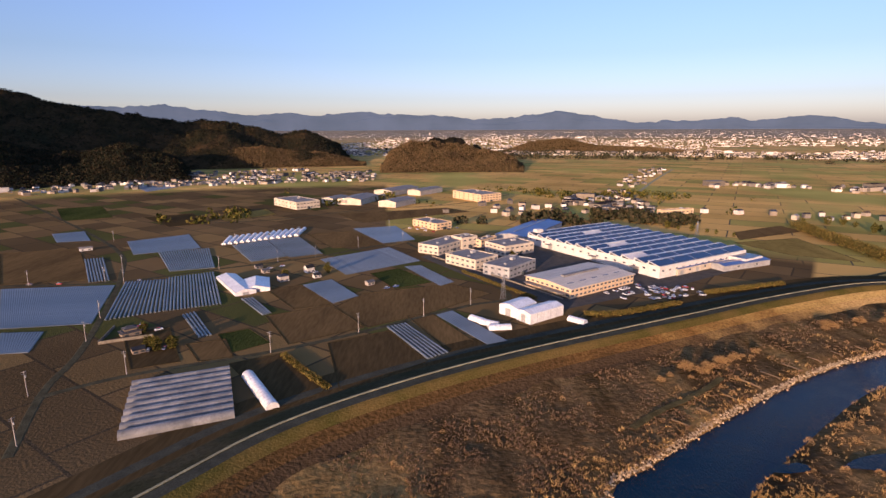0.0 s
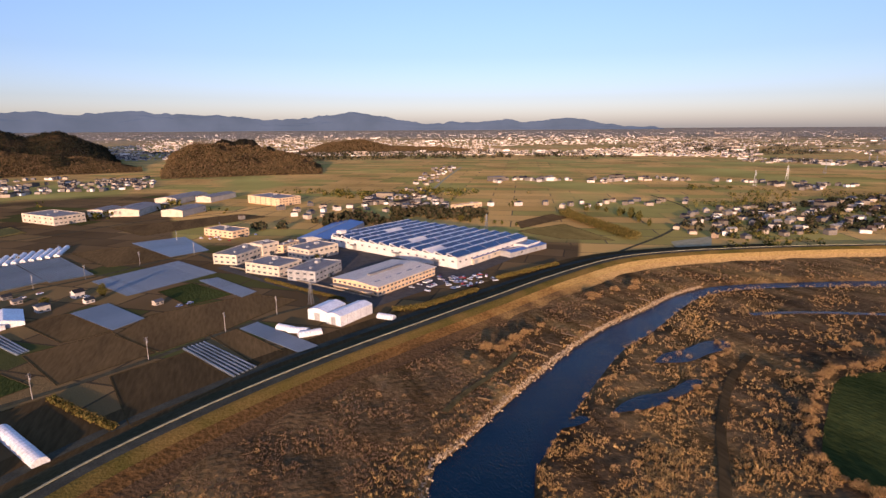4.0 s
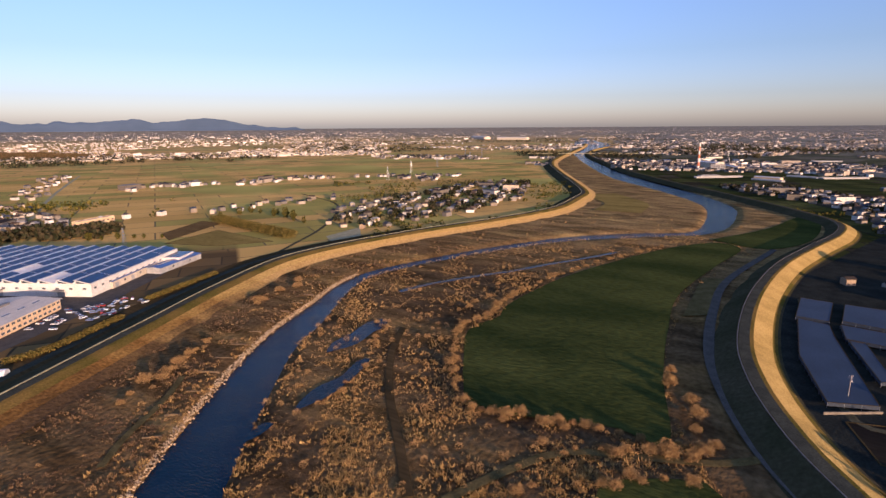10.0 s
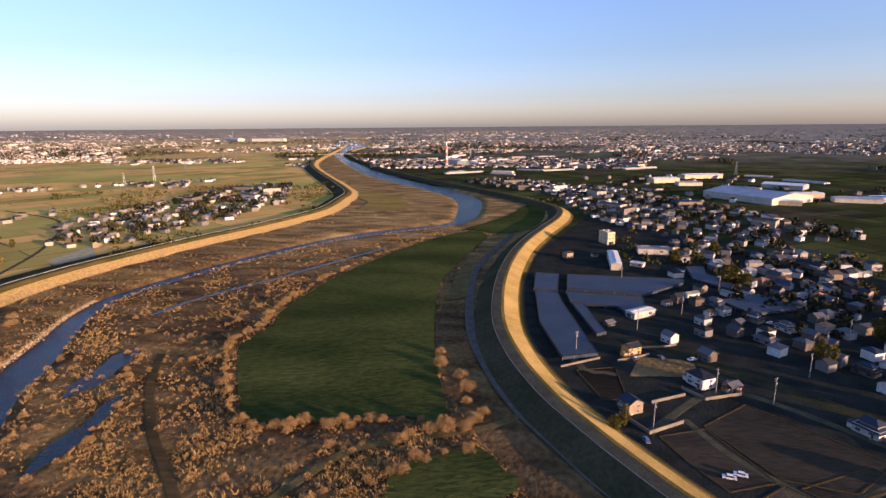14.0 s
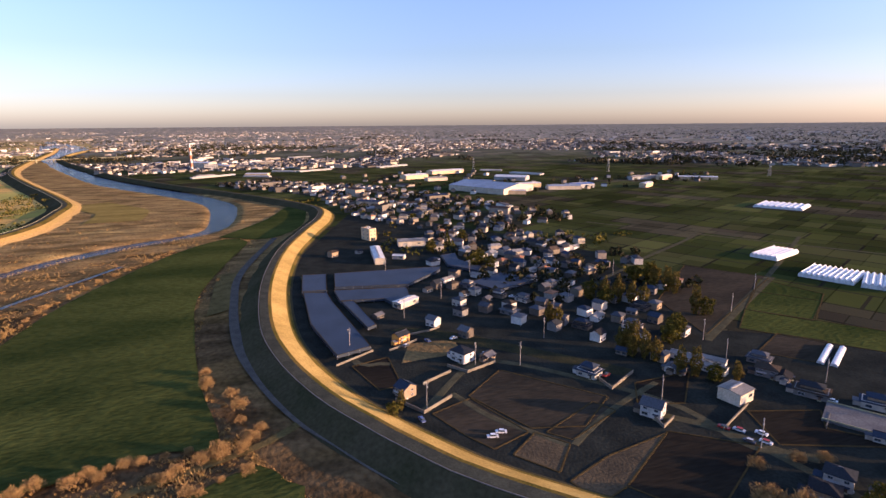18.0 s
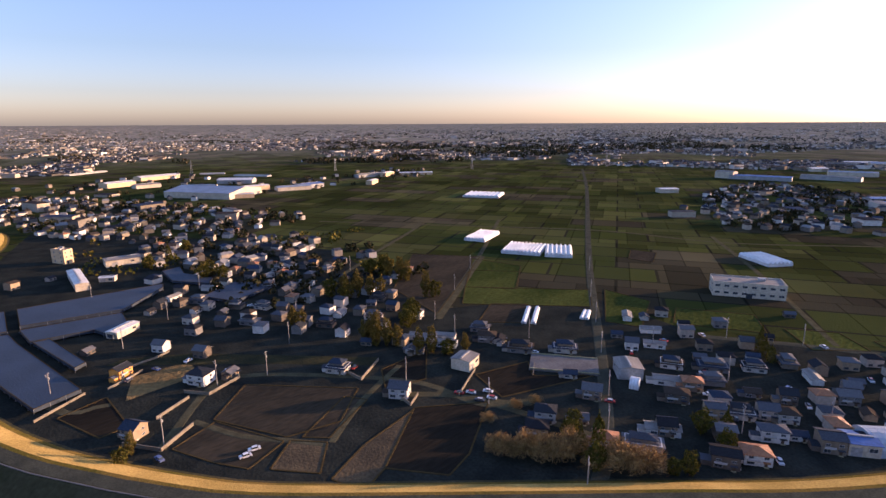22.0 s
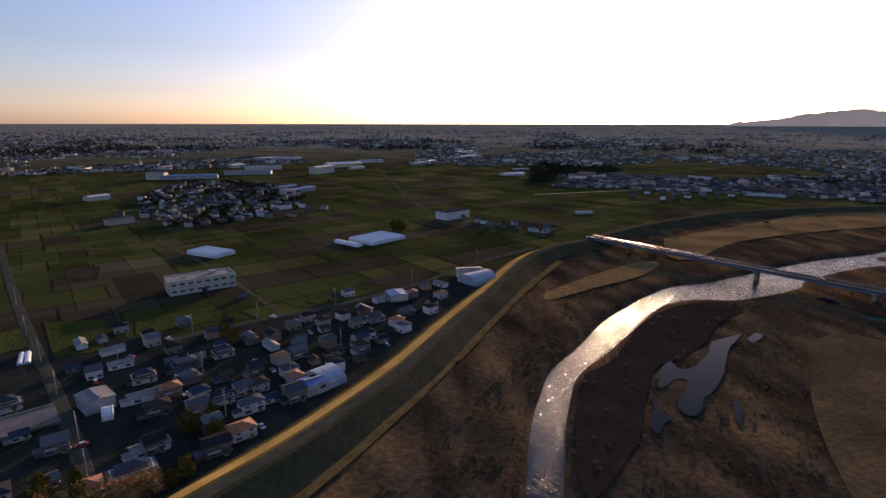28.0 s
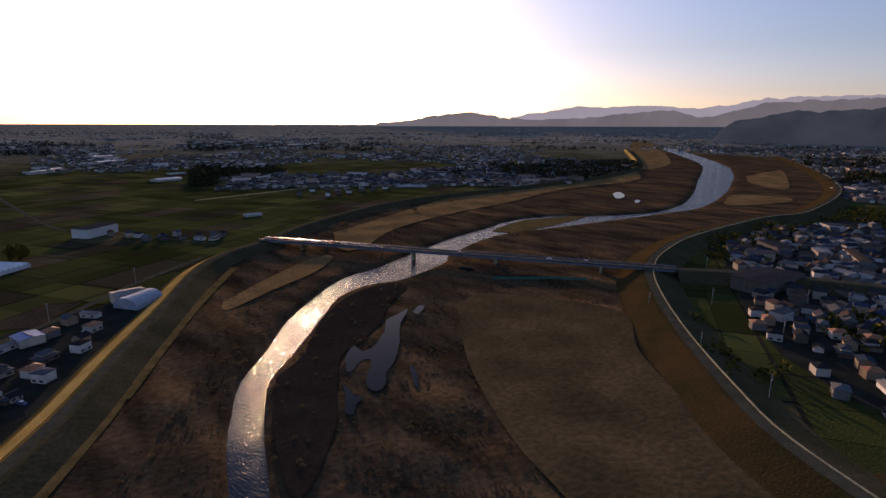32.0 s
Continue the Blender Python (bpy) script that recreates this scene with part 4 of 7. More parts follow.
def pole(x, y, a):
    place("pole", make_pole, pose(x, y, 0, 0, 0, a))


def make_pylon():
    ob = thing("lattice_pylon", "grey steel lattice pylon carrying power lines", "pylon", "pylons")
    for sx in (-1, 1):
        for sy in (-1, 1):
            part("leg", Geo().rod((sx * 2.4, sy * 2.4, 0), (sx * 0.5, sy * 0.5, 30), 0.16, n=4), M_STEEL, ob)
    for face in range(4):       # one bent lattice bar up each face
        turn = pose(0, 0, 0, 0, 0, 90 * face)
        for way in (-1, 1):
            bends = []
            for k in range(9):
                a = 2.4 - 1.9 * k / 8
                bends.append(turn @ Vector((way * (-1) ** k * a, a, k * 3.75)))
            g = Geo()
            g.add([(p.x + u * 0.09, p.y + v * 0.09, p.z) for p in bends for u, v in ((1, 0), (0, 1), (-1, 0), (0, -1))],
                  [(4 * k + i, 4 * k + (i + 1) % 4, 4 * k + 4 + (i + 1) % 4, 4 * k + 4 + i) for k in range(8) for i in range(4)])
            part("brace", g, M_STEEL, ob)
    for z, w in ((20, 4.5), (24.5, 4), (29, 3.2)):
        part("arm", Geo().rod((-w, 0, z), (w, 0, z), 0.12, n=4).rod((-w, 0, z), (0, 0, z + 1.6), 0.08, n=4).rod((w, 0, z), (0, 0, z + 1.6), 0.08, n=4), M_STEEL, ob)
    return ob


def pylon(x, y, a, k=1.0):
    x, y, z = spread(x, y)
    s = k * (1.0 if z == 0 else (H - z) / H)
    ob = place("pylon", make_pylon, pose(x, y, z, 0, 0, a))
    ob.matrix_basis = pose(x, y, z, 0, 0, a) @ Matrix.Scale(s, 4)


# ---------------------------------------------------------------- plants
def cards(centres, normals_up, sizes, rng, slim=1.0):
    """Small four-cornered leaves or twigs at the centres, as one mesh's vertices and faces."""
    n = len(centres)
    u = rng.normal(size=(n, 3))
    if normals_up is not None:
        u = normals_up + 0.35 * u
    u /= np.linalg.norm(u, axis=1)[:, None] + 1e-9
    w = np.cross(u, rng.normal(size=(n, 3)))
    w /= np.linalg.norm(w, axis=1)[:, None] + 1e-9
    s = np.asarray(sizes).reshape(-1, 1)
    u, w = u * s, w * s * slim
    v = np.stack([centres - u - w * 0.6, centres - u * 0.2 + w, centres + u, centres + u * 0.1 - w], 1).reshape(-1, 3)
    return v, np.arange(4 * n).reshape(-1, 4)


def quick(name, v, f, mats, index=None):
    me = bpy.data.meshes.new(name)
    me.vertices.add(len(v))
    me.vertices.foreach_set("co", np.ascontiguousarray(v, dtype=np.float32).ravel())
    me.loops.add(f.size)
    me.loops.foreach_set("vertex_index", np.ascontiguousarray(f, dtype=np.int32).ravel())
    me.polygons.add(len(f))
    me.polygons.foreach_set("loop_start", np.arange(len(f), dtype=np.int32) * f.shape[1])
    for m in mats:
        me.materials.append(m)
    if index is not None:
        me.polygons.foreach_set("material_index", np.asarray(index, dtype=np.int32))
    me.polygons.foreach_set("use_smooth", np.zeros(len(f), dtype=bool))
    me.update(calc_edges=True)
    return me


def crown_mesh(kind, seed):
    rng = np.random.default_rng(seed)
    if kind == "bare":      # a wide twiggy crown
        n = 1900
        d = rng.normal(size=(n, 3))
        d /= np.linalg.norm(d, axis=1)[:, None]
        d[:, 2] = np.abs(d[:, 2]) * 0.9 - 0.1
        lump = 1 + 0.3 * np.sin(d[:, 0] * 4 + seed) * np.cos(d[:, 1] * 5 + seed * 2)
        c = d * (rng.uniform(0.2, 1, n) ** 0.7 * lump)[:, None] * [3.2, 3.2, 3.0] + [0, 0, 1.9]
        up = d + [0, 0, 0.25] + 0.5 * rng.normal(size=(n, 3))
        up /= np.linalg.norm(up, axis=1)[:, None]
        v, f = cards(c, up, rng.uniform(0.25, 0.6, n), rng, 0.09)
        mat = M_TWIG
    else:
        tall = {"leaf": (3.0, 3.6, 3.4), "conifer": (2.4, 6.5, 6.0), "bamboo": (2.2, 5.0, 4.6)}[kind]
        n = 1700
        d = rng.normal(size=(n, 3))
        d /= np.linalg.norm(d, axis=1)[:, None]
        lump = 1 + 0.28 * np.sin(d[:, 0] * 5 + seed) * np.cos(d[:, 1] * 4 + seed) + 0.2 * np.sin(d[:, 2] * 6 + seed)
        r = rng.uniform(0.55, 1, n) ** 0.5 * lump
        c = d * r[:, None] * [tall[0], tall[0], tall[1]]
        if kind == "conifer":
            k = np.clip(1.15 - (c[:, 2] + tall[1]) / (2 * tall[1]), 0.1, 1)[:, None]
            c[:, :2] *= k * 1.3
        c += [0, 0, tall[2] + 1.2]
        v, f = cards(c, None, rng.uniform(0.16, 0.36, n), rng, 0.8)
        mat = M_BAMBOO if kind == "bamboo" else M_LEAF
    return quick("crown", v, f, [mat])


TREE_LABEL = {"bare": "bare winter willow with golden twigs on the river flats", "leaf": "dark evergreen broadleaf tree beside a house",
              "conifer": "tall dark conifer standing among houses", "bamboo": "yellow-green grove tree lit by low sun"}


def make_tree(kind, seed):
    ob = thing("tree", TREE_LABEL[kind], "tree", kind + " trees")
    g = Geo().rod((0, 0, -0.3), (0.1, 0, 2.8), 0.22, n=7, r2=0.13)
    if kind != "bare":
        g.rod((0.1, 0, 2.8), (0, 0, 6.0), 0.13, n=6, r2=0.05)
    for i in range(5):
        a = i * 1.257 + seed
        g.rod((0.05, 0, 1.2 + 0.3 * i), (1.5 * math.cos(a), 1.5 * math.sin(a), 3.0 + 0.4 * i), 0.09, n=5, r2=0.03)
    part("trunk", g, M_BARK, ob, "trunk with spreading limbs")
    part("crown", crown_mesh(kind, seed), None, ob)
    return ob


def tree(x, y, kind="bare", size=1.0):
    seed = random.randrange(3)
    z = -0.2
    ob = place(kind + str(seed), lambda: make_tree(kind, seed), pose(x, y, z))
    ob.matrix_basis = pose(x, y, z, 0, 0, random.uniform(0, 360)) @ Matrix.Diagonal((size, size, size * random.uniform(0.85, 1.2), 1))


def row_of_trees(points, gap, kind, size, jitter=1.5):
    line = curve(points, gap)
    for p in line:
        tree(p[0] + random.uniform(-jitter, jitter), p[1] + random.uniform(-jitter, jitter), kind, size * random.uniform(0.5, 1.35))


def stuff(name, me, label, category):
    return tagged(new(name, me), label, category, kind="stuff")


# ---------------------------------------------------------------- fields, roads and tracks
def field(pts, mat, label, z=0.05, bund=False):
    ob = structure("field", polygon("field", pts, z, mat), label, "field")
    if bund:    # low grassy banks round the plot
        for p, q in zip(pts, pts[1:] + pts[:1]):
            p, q = np.array(p, float), np.array(q, float)
            part("bund", Geo().box(0, 0, 0, np.hypot(*(q - p)), 0.6, z + 0.16, taper=0.97), M_BUND, ob, at=pose(*((p + q) / 2), 0, 0, 0, math.degrees(math.atan2(*(q - p)[::-1]))))


def road(pts, width, mat, label, z=0.08, name="road"):
    structure(name, sweep(name, curve(pts, 6.0), [(-width / 2 - 0.4, z - 0.07), (-width / 2, z), (width / 2, z), (width / 2 + 0.4, z - 0.07)], mat), label, "road")


def grid_of(pts, u, v):
    """A place in a four-cornered field."""
    a, b, c, d = [np.array(p, float) for p in pts[:4]]
    return (a * (1 - u) + b * u) * (1 - v) + (d * (1 - u) + c * u) * v


def plastic_rows(pts, wide, high, gap, mat, label):
    """Rows of low plastic tunnels along a field's longer side."""
    a, b, c, d = [np.array(p, float) for p in pts[:4]]
    if np.hypot(*(b - a)) > np.hypot(*(d - a)):
        pts = [pts[1], pts[2], pts[3], pts[0]]
        a, b, c, d = [np.array(p, float) for p in pts]
    n = max(2, int(np.hypot(*(b - a)) / gap))
    ob = thing("plastic_tunnel_field", label, "field", "plastic covered fields")
    for i in range(n):
        p, q = grid_of(pts, (i + 0.5) / n, 0.015), grid_of(pts, (i + 0.5) / n, 0.985)
        ln = np.hypot(*(q - p))
        ang = math.degrees(math.atan2(*(q - p)[::-1]))
        part("plastic_row", Geo().arch(ln, wide, high, n=5), mat, ob, at=pose(*((p + q) / 2), 0.05, 0, 0, ang))

field([(-56, 360), (6, 383), (32, 359), (-9, 319), (-43, 295), (-69, 330)], M_SOIL, "ploughed brown field in low evening sun", 0.050, True)
field([(-107, 315), (-71, 336), (-45, 295), (-81, 270)], M_SOIL, "ploughed brown field in low evening sun", 0.054, True)
field([(-125, 372), (-102, 382), (-71, 338), (-93, 327)], M_SOIL, "ploughed brown field in low evening sun", 0.058, True)
field([(-145, 577), (-102, 593), (-52, 525), (-104, 506)], M_SOIL, "ploughed brown field in low evening sun", 0.062, True)
field([(-22, 314), (-6, 316), (16, 273), (3, 260)], M_SOIL, "ploughed brown field in low evening sun", 0.066, True)
field([(-403, 488), (-346, 511), (-266, 399), (-322, 385)], M_SOIL, "ploughed brown field in low evening sun", 0.070, True)
field([(-135, 271), (-117, 278), (-104, 254), (-119, 249)], M_SOIL, "ploughed brown field in low evening sun", 0.074, True)
field([(310, 577), (382, 616), (385, 581), (295, 537)], M_SOIL, "ploughed brown field in low evening sun", 0.078, True)
field([(-137, 715), (4, 773), (35, 735), (-97, 648)], M_SOIL, "ploughed brown field in low evening sun", 0.082, True)
field([(287, -290), (259, -314), (232, -277), (259, -256)], M_FALLOW, "fallow field between village lanes, toned for shade", 0.058, True)
field([(359, -291), (313, -327), (231, -205), (289, -217)], M_FALLOW, "fallow field between village lanes, toned for shade", 0.062, True)
field([(222, -242), (206, -258), (186, -231), (205, -213)], M_FALLOW, "fallow field between village lanes, toned for shade", 0.066, True)
field([(-61, 272), (-30, 290), (-8, 248), (-34, 224), (-45, 219)], M_SOILD, "dark bare field of damp soil", 0.050, True)
field([(-103, 246), (-81, 259), (-51, 218), (-67, 201)], M_SOILD, "dark bare field of damp soil", 0.054, True)
field([(-384, 698), (-336, 730), (-281, 652), (-316, 626)], M_SOILD, "dark bare field of damp soil", 0.058, True)
field([(-178, 288), (-156, 296), (-128, 249), (-147, 240)], M_SOILD, "dark bare field of damp soil", 0.062, True)
field([(-292, 696), (-250, 770), (-219, 717), (-266, 664)], M_TANFIELD, "dry tan stubble field", 0.050, True)
field([(283, 524), (356, 545), (348, 442), (304, 470)], M_TANFIELD, "dry tan stubble field", 0.054, True)
field([(15, -379), (-25, -408), (-42, -400), (-16, -364)], M_FALLOW, "fallow field between village lanes, toned for shade", 0.062, True)
field([(239, -442), (218, -447), (204, -414), (224, -411)], M_FALLOW, "fallow field between village lanes, toned for shade", 0.066, True)
field([(-124, 285), (-110, 294), (-91, 273), (-107, 259)], M_CROP, "green field of young winter crop", 0.050, True)
field([(-57, 413), (-36, 430), (-8, 388), (-34, 371)], M_CROP, "green field of young winter crop", 0.054, True)
field([(-551, 779), (-504, 807), (-424, 699), (-469, 670)], M_CROP, "green field of young winter crop", 0.058, True)
field([(259, -256), (196, -312), (176, -283), (234, -229)], M_CROP, "green field of young winter crop", 0.062, True)
field([(312, -317), (270, -328), (232, -279), (259, -256)], M_CROP, "green field of young winter crop", 0.066, True)
field([(190, -320), (157, -319), (138, -273), (156, -266)], M_CROP, "green field of young winter crop", 0.070, True)
field([(140, -318), (103, -339), (88, -313), (129, -292)], M_CROP, "green field of young winter crop", 0.074, True)
field([(84, -327), (62, -341), (45, -324), (65, -305)], M_CROP, "green field of young winter crop", 0.078, True)
field([(47, -340), (18, -371), (4, -357), (32, -329)], M_CROP, "green field of young winter crop", 0.082, True)
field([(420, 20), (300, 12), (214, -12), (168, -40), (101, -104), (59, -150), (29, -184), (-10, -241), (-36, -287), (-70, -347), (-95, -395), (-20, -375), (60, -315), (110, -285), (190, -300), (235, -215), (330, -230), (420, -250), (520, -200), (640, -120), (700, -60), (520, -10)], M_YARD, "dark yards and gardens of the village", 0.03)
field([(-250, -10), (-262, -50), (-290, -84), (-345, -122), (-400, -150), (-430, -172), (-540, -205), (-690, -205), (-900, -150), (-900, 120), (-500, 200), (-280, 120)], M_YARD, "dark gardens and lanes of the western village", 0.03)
field([(190, -45), (198, -63), (168, -76), (161, -60), (172, -53)], M_FALLOW, "fallow field between village lanes, toned for shade", 0.050, True)
field([(200, -63), (220, -84), (184, -118), (166, -98), (170, -78)], M_FALLOW, "fallow field between village lanes, toned for shade", 0.054, True)
field([(166, -82), (182, -110), (173, -115), (159, -89)], M_FALLOW, "fallow field between village lanes, toned for shade", 0.058, True)
field([(155, -125), (138, -150), (118, -119), (114, -106), (131, -93)], M_BLACKSOIL, "dark bare field of damp soil", 0.062, True)
field([(159, -164), (152, -192), (141, -182), (122, -203), (137, -157)], M_BLACKSOIL, "dark bare field of damp soil", 0.066, True)
field([(192, -136), (195, -166), (171, -145), (175, -126)], M_BLACKSOIL, "dark bare field of damp soil", 0.070, True)
field([(242, -19), (248, -37), (217, -38), (215, -28)], M_BLACKSOIL, "dark bare field of damp soil", 0.074, True)
field([(147, -96), (154, -124), (131, -93), (126, -81), (138, -77)], M_STUBBLE, "pale brown stubble by the village lane", 0.078, True)
field([(167, -78), (157, -87), (143, -76), (156, -65)], M_STUBBLE, "pale brown stubble by the village lane", 0.082, True)
field([(262, -50), (261, -74), (243, -73), (241, -54), (239, -42)], M_TERRACE, "patch of dry golden weeds by the houses", 0.086)
field([(283, -44), (286, -52), (270, -79), (204, -143), (199, -135), (236, -98)], M_WEEDS, "rough olive garden ground between houses", 0.090)
road([(168, -127), (161, -135), (151, -144), (134, -154), (126, -162)], 3.4, M_LANE, "village lane between fields", 0.12)
road([(204, -57), (182, -66), (168, -77), (156, -86)], 2.2, M_LANE, "village lane between fields", 0.124)
road([(156, -88), (165, -100), (176, -117), (190, -145)], 2.2, M_LANE, "village lane between fields", 0.128)
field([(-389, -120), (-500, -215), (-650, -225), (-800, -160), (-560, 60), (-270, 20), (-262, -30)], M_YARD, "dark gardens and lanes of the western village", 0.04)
# plots covered with plastic film
plastic_rows([(-314, 375), (-238, 384), (-204, 301), (-250, 293)], 1.5, 0.35, 1.55, M_FILM, "plot under bluish plastic film laid in close rows")
plastic_rows([(-246, 288), (-223, 290), (-210, 260), (-223, 258)], 1.5, 0.35, 1.55, M_FILM, "plot under bluish plastic film laid in close rows")
plastic_rows([(-107, 460), (-51, 510), (-19, 455), (-76, 409)], 1.5, 0.35, 1.55, M_FILM, "plot under bluish plastic film laid in close rows")
plastic_rows([(-102, 610), (-55, 627), (-28, 544), (-58, 526)], 1.5, 0.35, 1.55, M_FILM, "plot under bluish plastic film laid in close rows")
plastic_rows([(-32, 435), (-19, 439), (8, 388), (-2, 377)], 1.5, 0.35, 1.55, M_FILM, "plot under bluish plastic film laid in close rows")
plastic_rows([(-102, 382), (-84, 397), (-57, 354), (-71, 338)], 1.5, 0.35, 1.55, M_FILM, "plot under bluish plastic film laid in close rows")
plastic_rows([(-5, 316), (5, 324), (34, 273), (23, 268)], 1.5, 0.35, 1.55, M_FILM, "plot under bluish plastic film laid in close rows")
plastic_rows([(-423, 584), (-398, 600), (-357, 546), (-386, 538)], 1.5, 0.35, 1.55, M_FILM, "plot under bluish plastic film laid in close rows")
plastic_rows([(-318, 542), (-273, 580), (-229, 508), (-278, 481)], 1.5, 0.35, 1.55, M_FILM, "plot under bluish plastic film laid in close rows")
plastic_rows([(-620, 1094), (-576, 1126), (-514, 1069), (-534, 992)], 1.5, 0.35, 1.55, M_FILM, "plot under bluish plastic film laid in close rows")
plastic_rows([(-235, 391), (-207, 399), (-172, 324), (-200, 306)], 1.35, 0.8, 2.0, M_FILM, "plot of long low plastic tunnels in rows")
plastic_rows([(-209, 403), (-181, 420), (-142, 337), (-172, 323)], 1.35, 0.8, 2.0, M_FILM, "plot of long low plastic tunnels in rows")
plastic_rows([(-262, 492), (-221, 508), (-185, 432), (-216, 420)], 1.35, 0.8, 2.0, M_FILM, "plot of long low plastic tunnels in rows")
plastic_rows([(-312, 464), (-298, 470), (-248, 395), (-261, 389)], 1.35, 0.8, 2.0, M_FILM, "plot of long low plastic tunnels in rows")
plastic_rows([(-205, 521), (-180, 548), (-137, 472), (-162, 451)], 1.35, 0.8, 2.0, M_FILM, "plot of long low plastic tunnels in rows")
plastic_rows([(-179, 548), (-150, 562), (-108, 482), (-134, 467)], 1.35, 0.8, 2.0, M_FILM, "plot of long low plastic tunnels in rows")
plastic_rows([(-159, 317), (-153, 323), (-126, 283), (-132, 279)], 1.35, 0.8, 2.0, M_FILM, "plot of long low plastic tunnels in rows")
plastic_rows([(-135, 349), (-127, 352), (-105, 320), (-109, 315)], 1.35, 0.8, 2.0, M_FILM, "plot of long low plastic tunnels in rows")
plastic_rows([(-33, 295), (-22, 302), (3, 258), (-8, 249)], 1.35, 0.8, 2.0, M_FILM, "plot of long low plastic tunnels in rows")
# lanes and streets
road([(-172, 212), (-144, 234), (-87, 261), (-45, 288), (-9, 316), (18, 335), (44, 356), (7, 438), (-36, 531)], 3.0, M_LANE, "narrow farm lane between fields", 0.090)
road([(-150, 169), (-173, 220), (-188, 271), (-247, 407), (-312, 510), (-498, 701), (-699, 900)], 3.0, M_LANE, "narrow farm lane between fields", 0.096)
road([(-319, 381), (-244, 391), (-180, 430), (-112, 471), (-77, 505), (-47, 531)], 3.0, M_LANE, "narrow farm lane between fields", 0.102)
road([(-274, 652), (-201, 680), (-113, 755), (13, 809), (110, 925)], 3.0, M_LANE, "narrow farm lane between fields", 0.108)
road([(273, 813), (414, 1106), (612, 1481)], 5.0, M_CONCRETE, "narrow farm lane between fields", 0.114)
road([(228, -202), (289, -291), (335, -355), (424, -474)], 3.0, M_LANE, "narrow farm lane between fields", 0.090)
road([(214, -552), (135, -440), (58, -319)], 3.0, M_LANE, "narrow farm lane between fields", 0.096)
road([(560, -317), (444, -402), (310, -499), (194, -532), (90, -616)], 3.0, M_LANE, "narrow farm lane between fields", 0.102)
road([(369, -243), (445, -362), (479, -401)], 3.0, M_LANE, "narrow farm lane between fields", 0.108)
road([(224, -200), (312, -329)], 3.0, M_LANE, "narrow farm lane between fields", 0.114)
road([(192, -42), (227, -72), (225, -93), (175, -138), (138, -147), (126, -167)], 3.0, M_LANE, "narrow farm lane between fields", 0.090)
road([(301, -157), (350, -220), (373, -257)], 3.0, M_LANE, "narrow farm lane between fields", 0.096)
road([(159, -141), (137, -150), (94, -160)], 3.0, M_LANE, "narrow farm lane between fields", 0.102)
road([(411, 1), (259, -17), (240, -37)], 3.0, M_LANE, "narrow farm lane between fields", 0.108)
road([(-468, -871), (-945, -1064)], 5.0, M_CONCRETE, "narrow farm lane between fields", 0.114)
road([(-245, -847), (-577, -919)], 5.0, M_CONCRETE, "narrow farm lane between fields", 0.090)
road([(320, 399), (444, 468), (576, 581), (644, 734)], 3.0, M_LANE, "narrow farm lane between fields", 0.096)
road([(75, -127), (91, -161), (132, -223), (187, -301), (265, -415), (546, -838), (761, -1147)], 4.6, M_ASPHALT, "straight asphalt road between fields", 0.130)
road([(110, -283), (75, -305), (29, -330), (-20, -366), (-76, -423), (-139, -475)], 4.6, M_ASPHALT, "straight asphalt road between fields", 0.136)
road([(0, -1415), (-52, -778), (-81, -679), (-126, -599), (-166, -521)], 4.6, M_ASPHALT, "straight asphalt road between fields", 0.142)
road([(-382, -201), (-412, -155), (-438, -72)], 4.6, M_ASPHALT, "straight asphalt road between fields", 0.148)

# ---------------------------------------------------------------- the flood plain
GREEN = [(197, 124), (244, 150), (274, 147), (297, 153), (365, 150), (432, 136), (525, 106), (573, 73), (554, 51), (473, 60), (378, 68), (305, 59), (242, 47), (189, 33), (189, 51), (182, 72), (175, 93), (174, 107)]
GREEN_SMALL = [(155, 46), (165, 33), (172, 18), (161, 9), (151, 4), (125, 38)]
GREEN_EAST = [(585, 81), (684, 40), (791, 15), (758, -7), (633, -1), (565, 32)]
MEADOW = [(-219, -243), (-252, -245), (-285, -173), (-241, -132), (-211, -96), (-187, -64), (-160, -30), (-110, -60), (-122, -86), (-135, -121), (-167, -177)]
POND = [(-190.5, -255.8), (-178.7, -251.2), (-168.8, -247.3), (-158.3, -233.8), (-149.8, -226.2), (-143.5, -220.7), (-137.8, -218.5), (-134.4, -219.2), (-135.2, -227.0), (-128.0, -221.7), (-121.0, -212.5), (-116.8, -203.5), (-119.2, -203.0), (-125.0, -207.6), (-129.7, -209.6), (-132.1, -207.4), (-126.8, -199.9), (-120.3, -193.2), (-115.7, -185.2), (-116.1, -179.6), (-119.9, -179.7), (-125.5, -184.7), (-129.7, -191.4), (-136.8, -196.3), (-145.5, -204.8), (-154.7, -215.2), (-162.4, -225.8), (-173.8, -239.9), (-185.3, -249.9)]


def rounded(pts, step=5.0):
    return [tuple(p) for p in curve(list(pts) + [pts[0]], step)[:-1]]


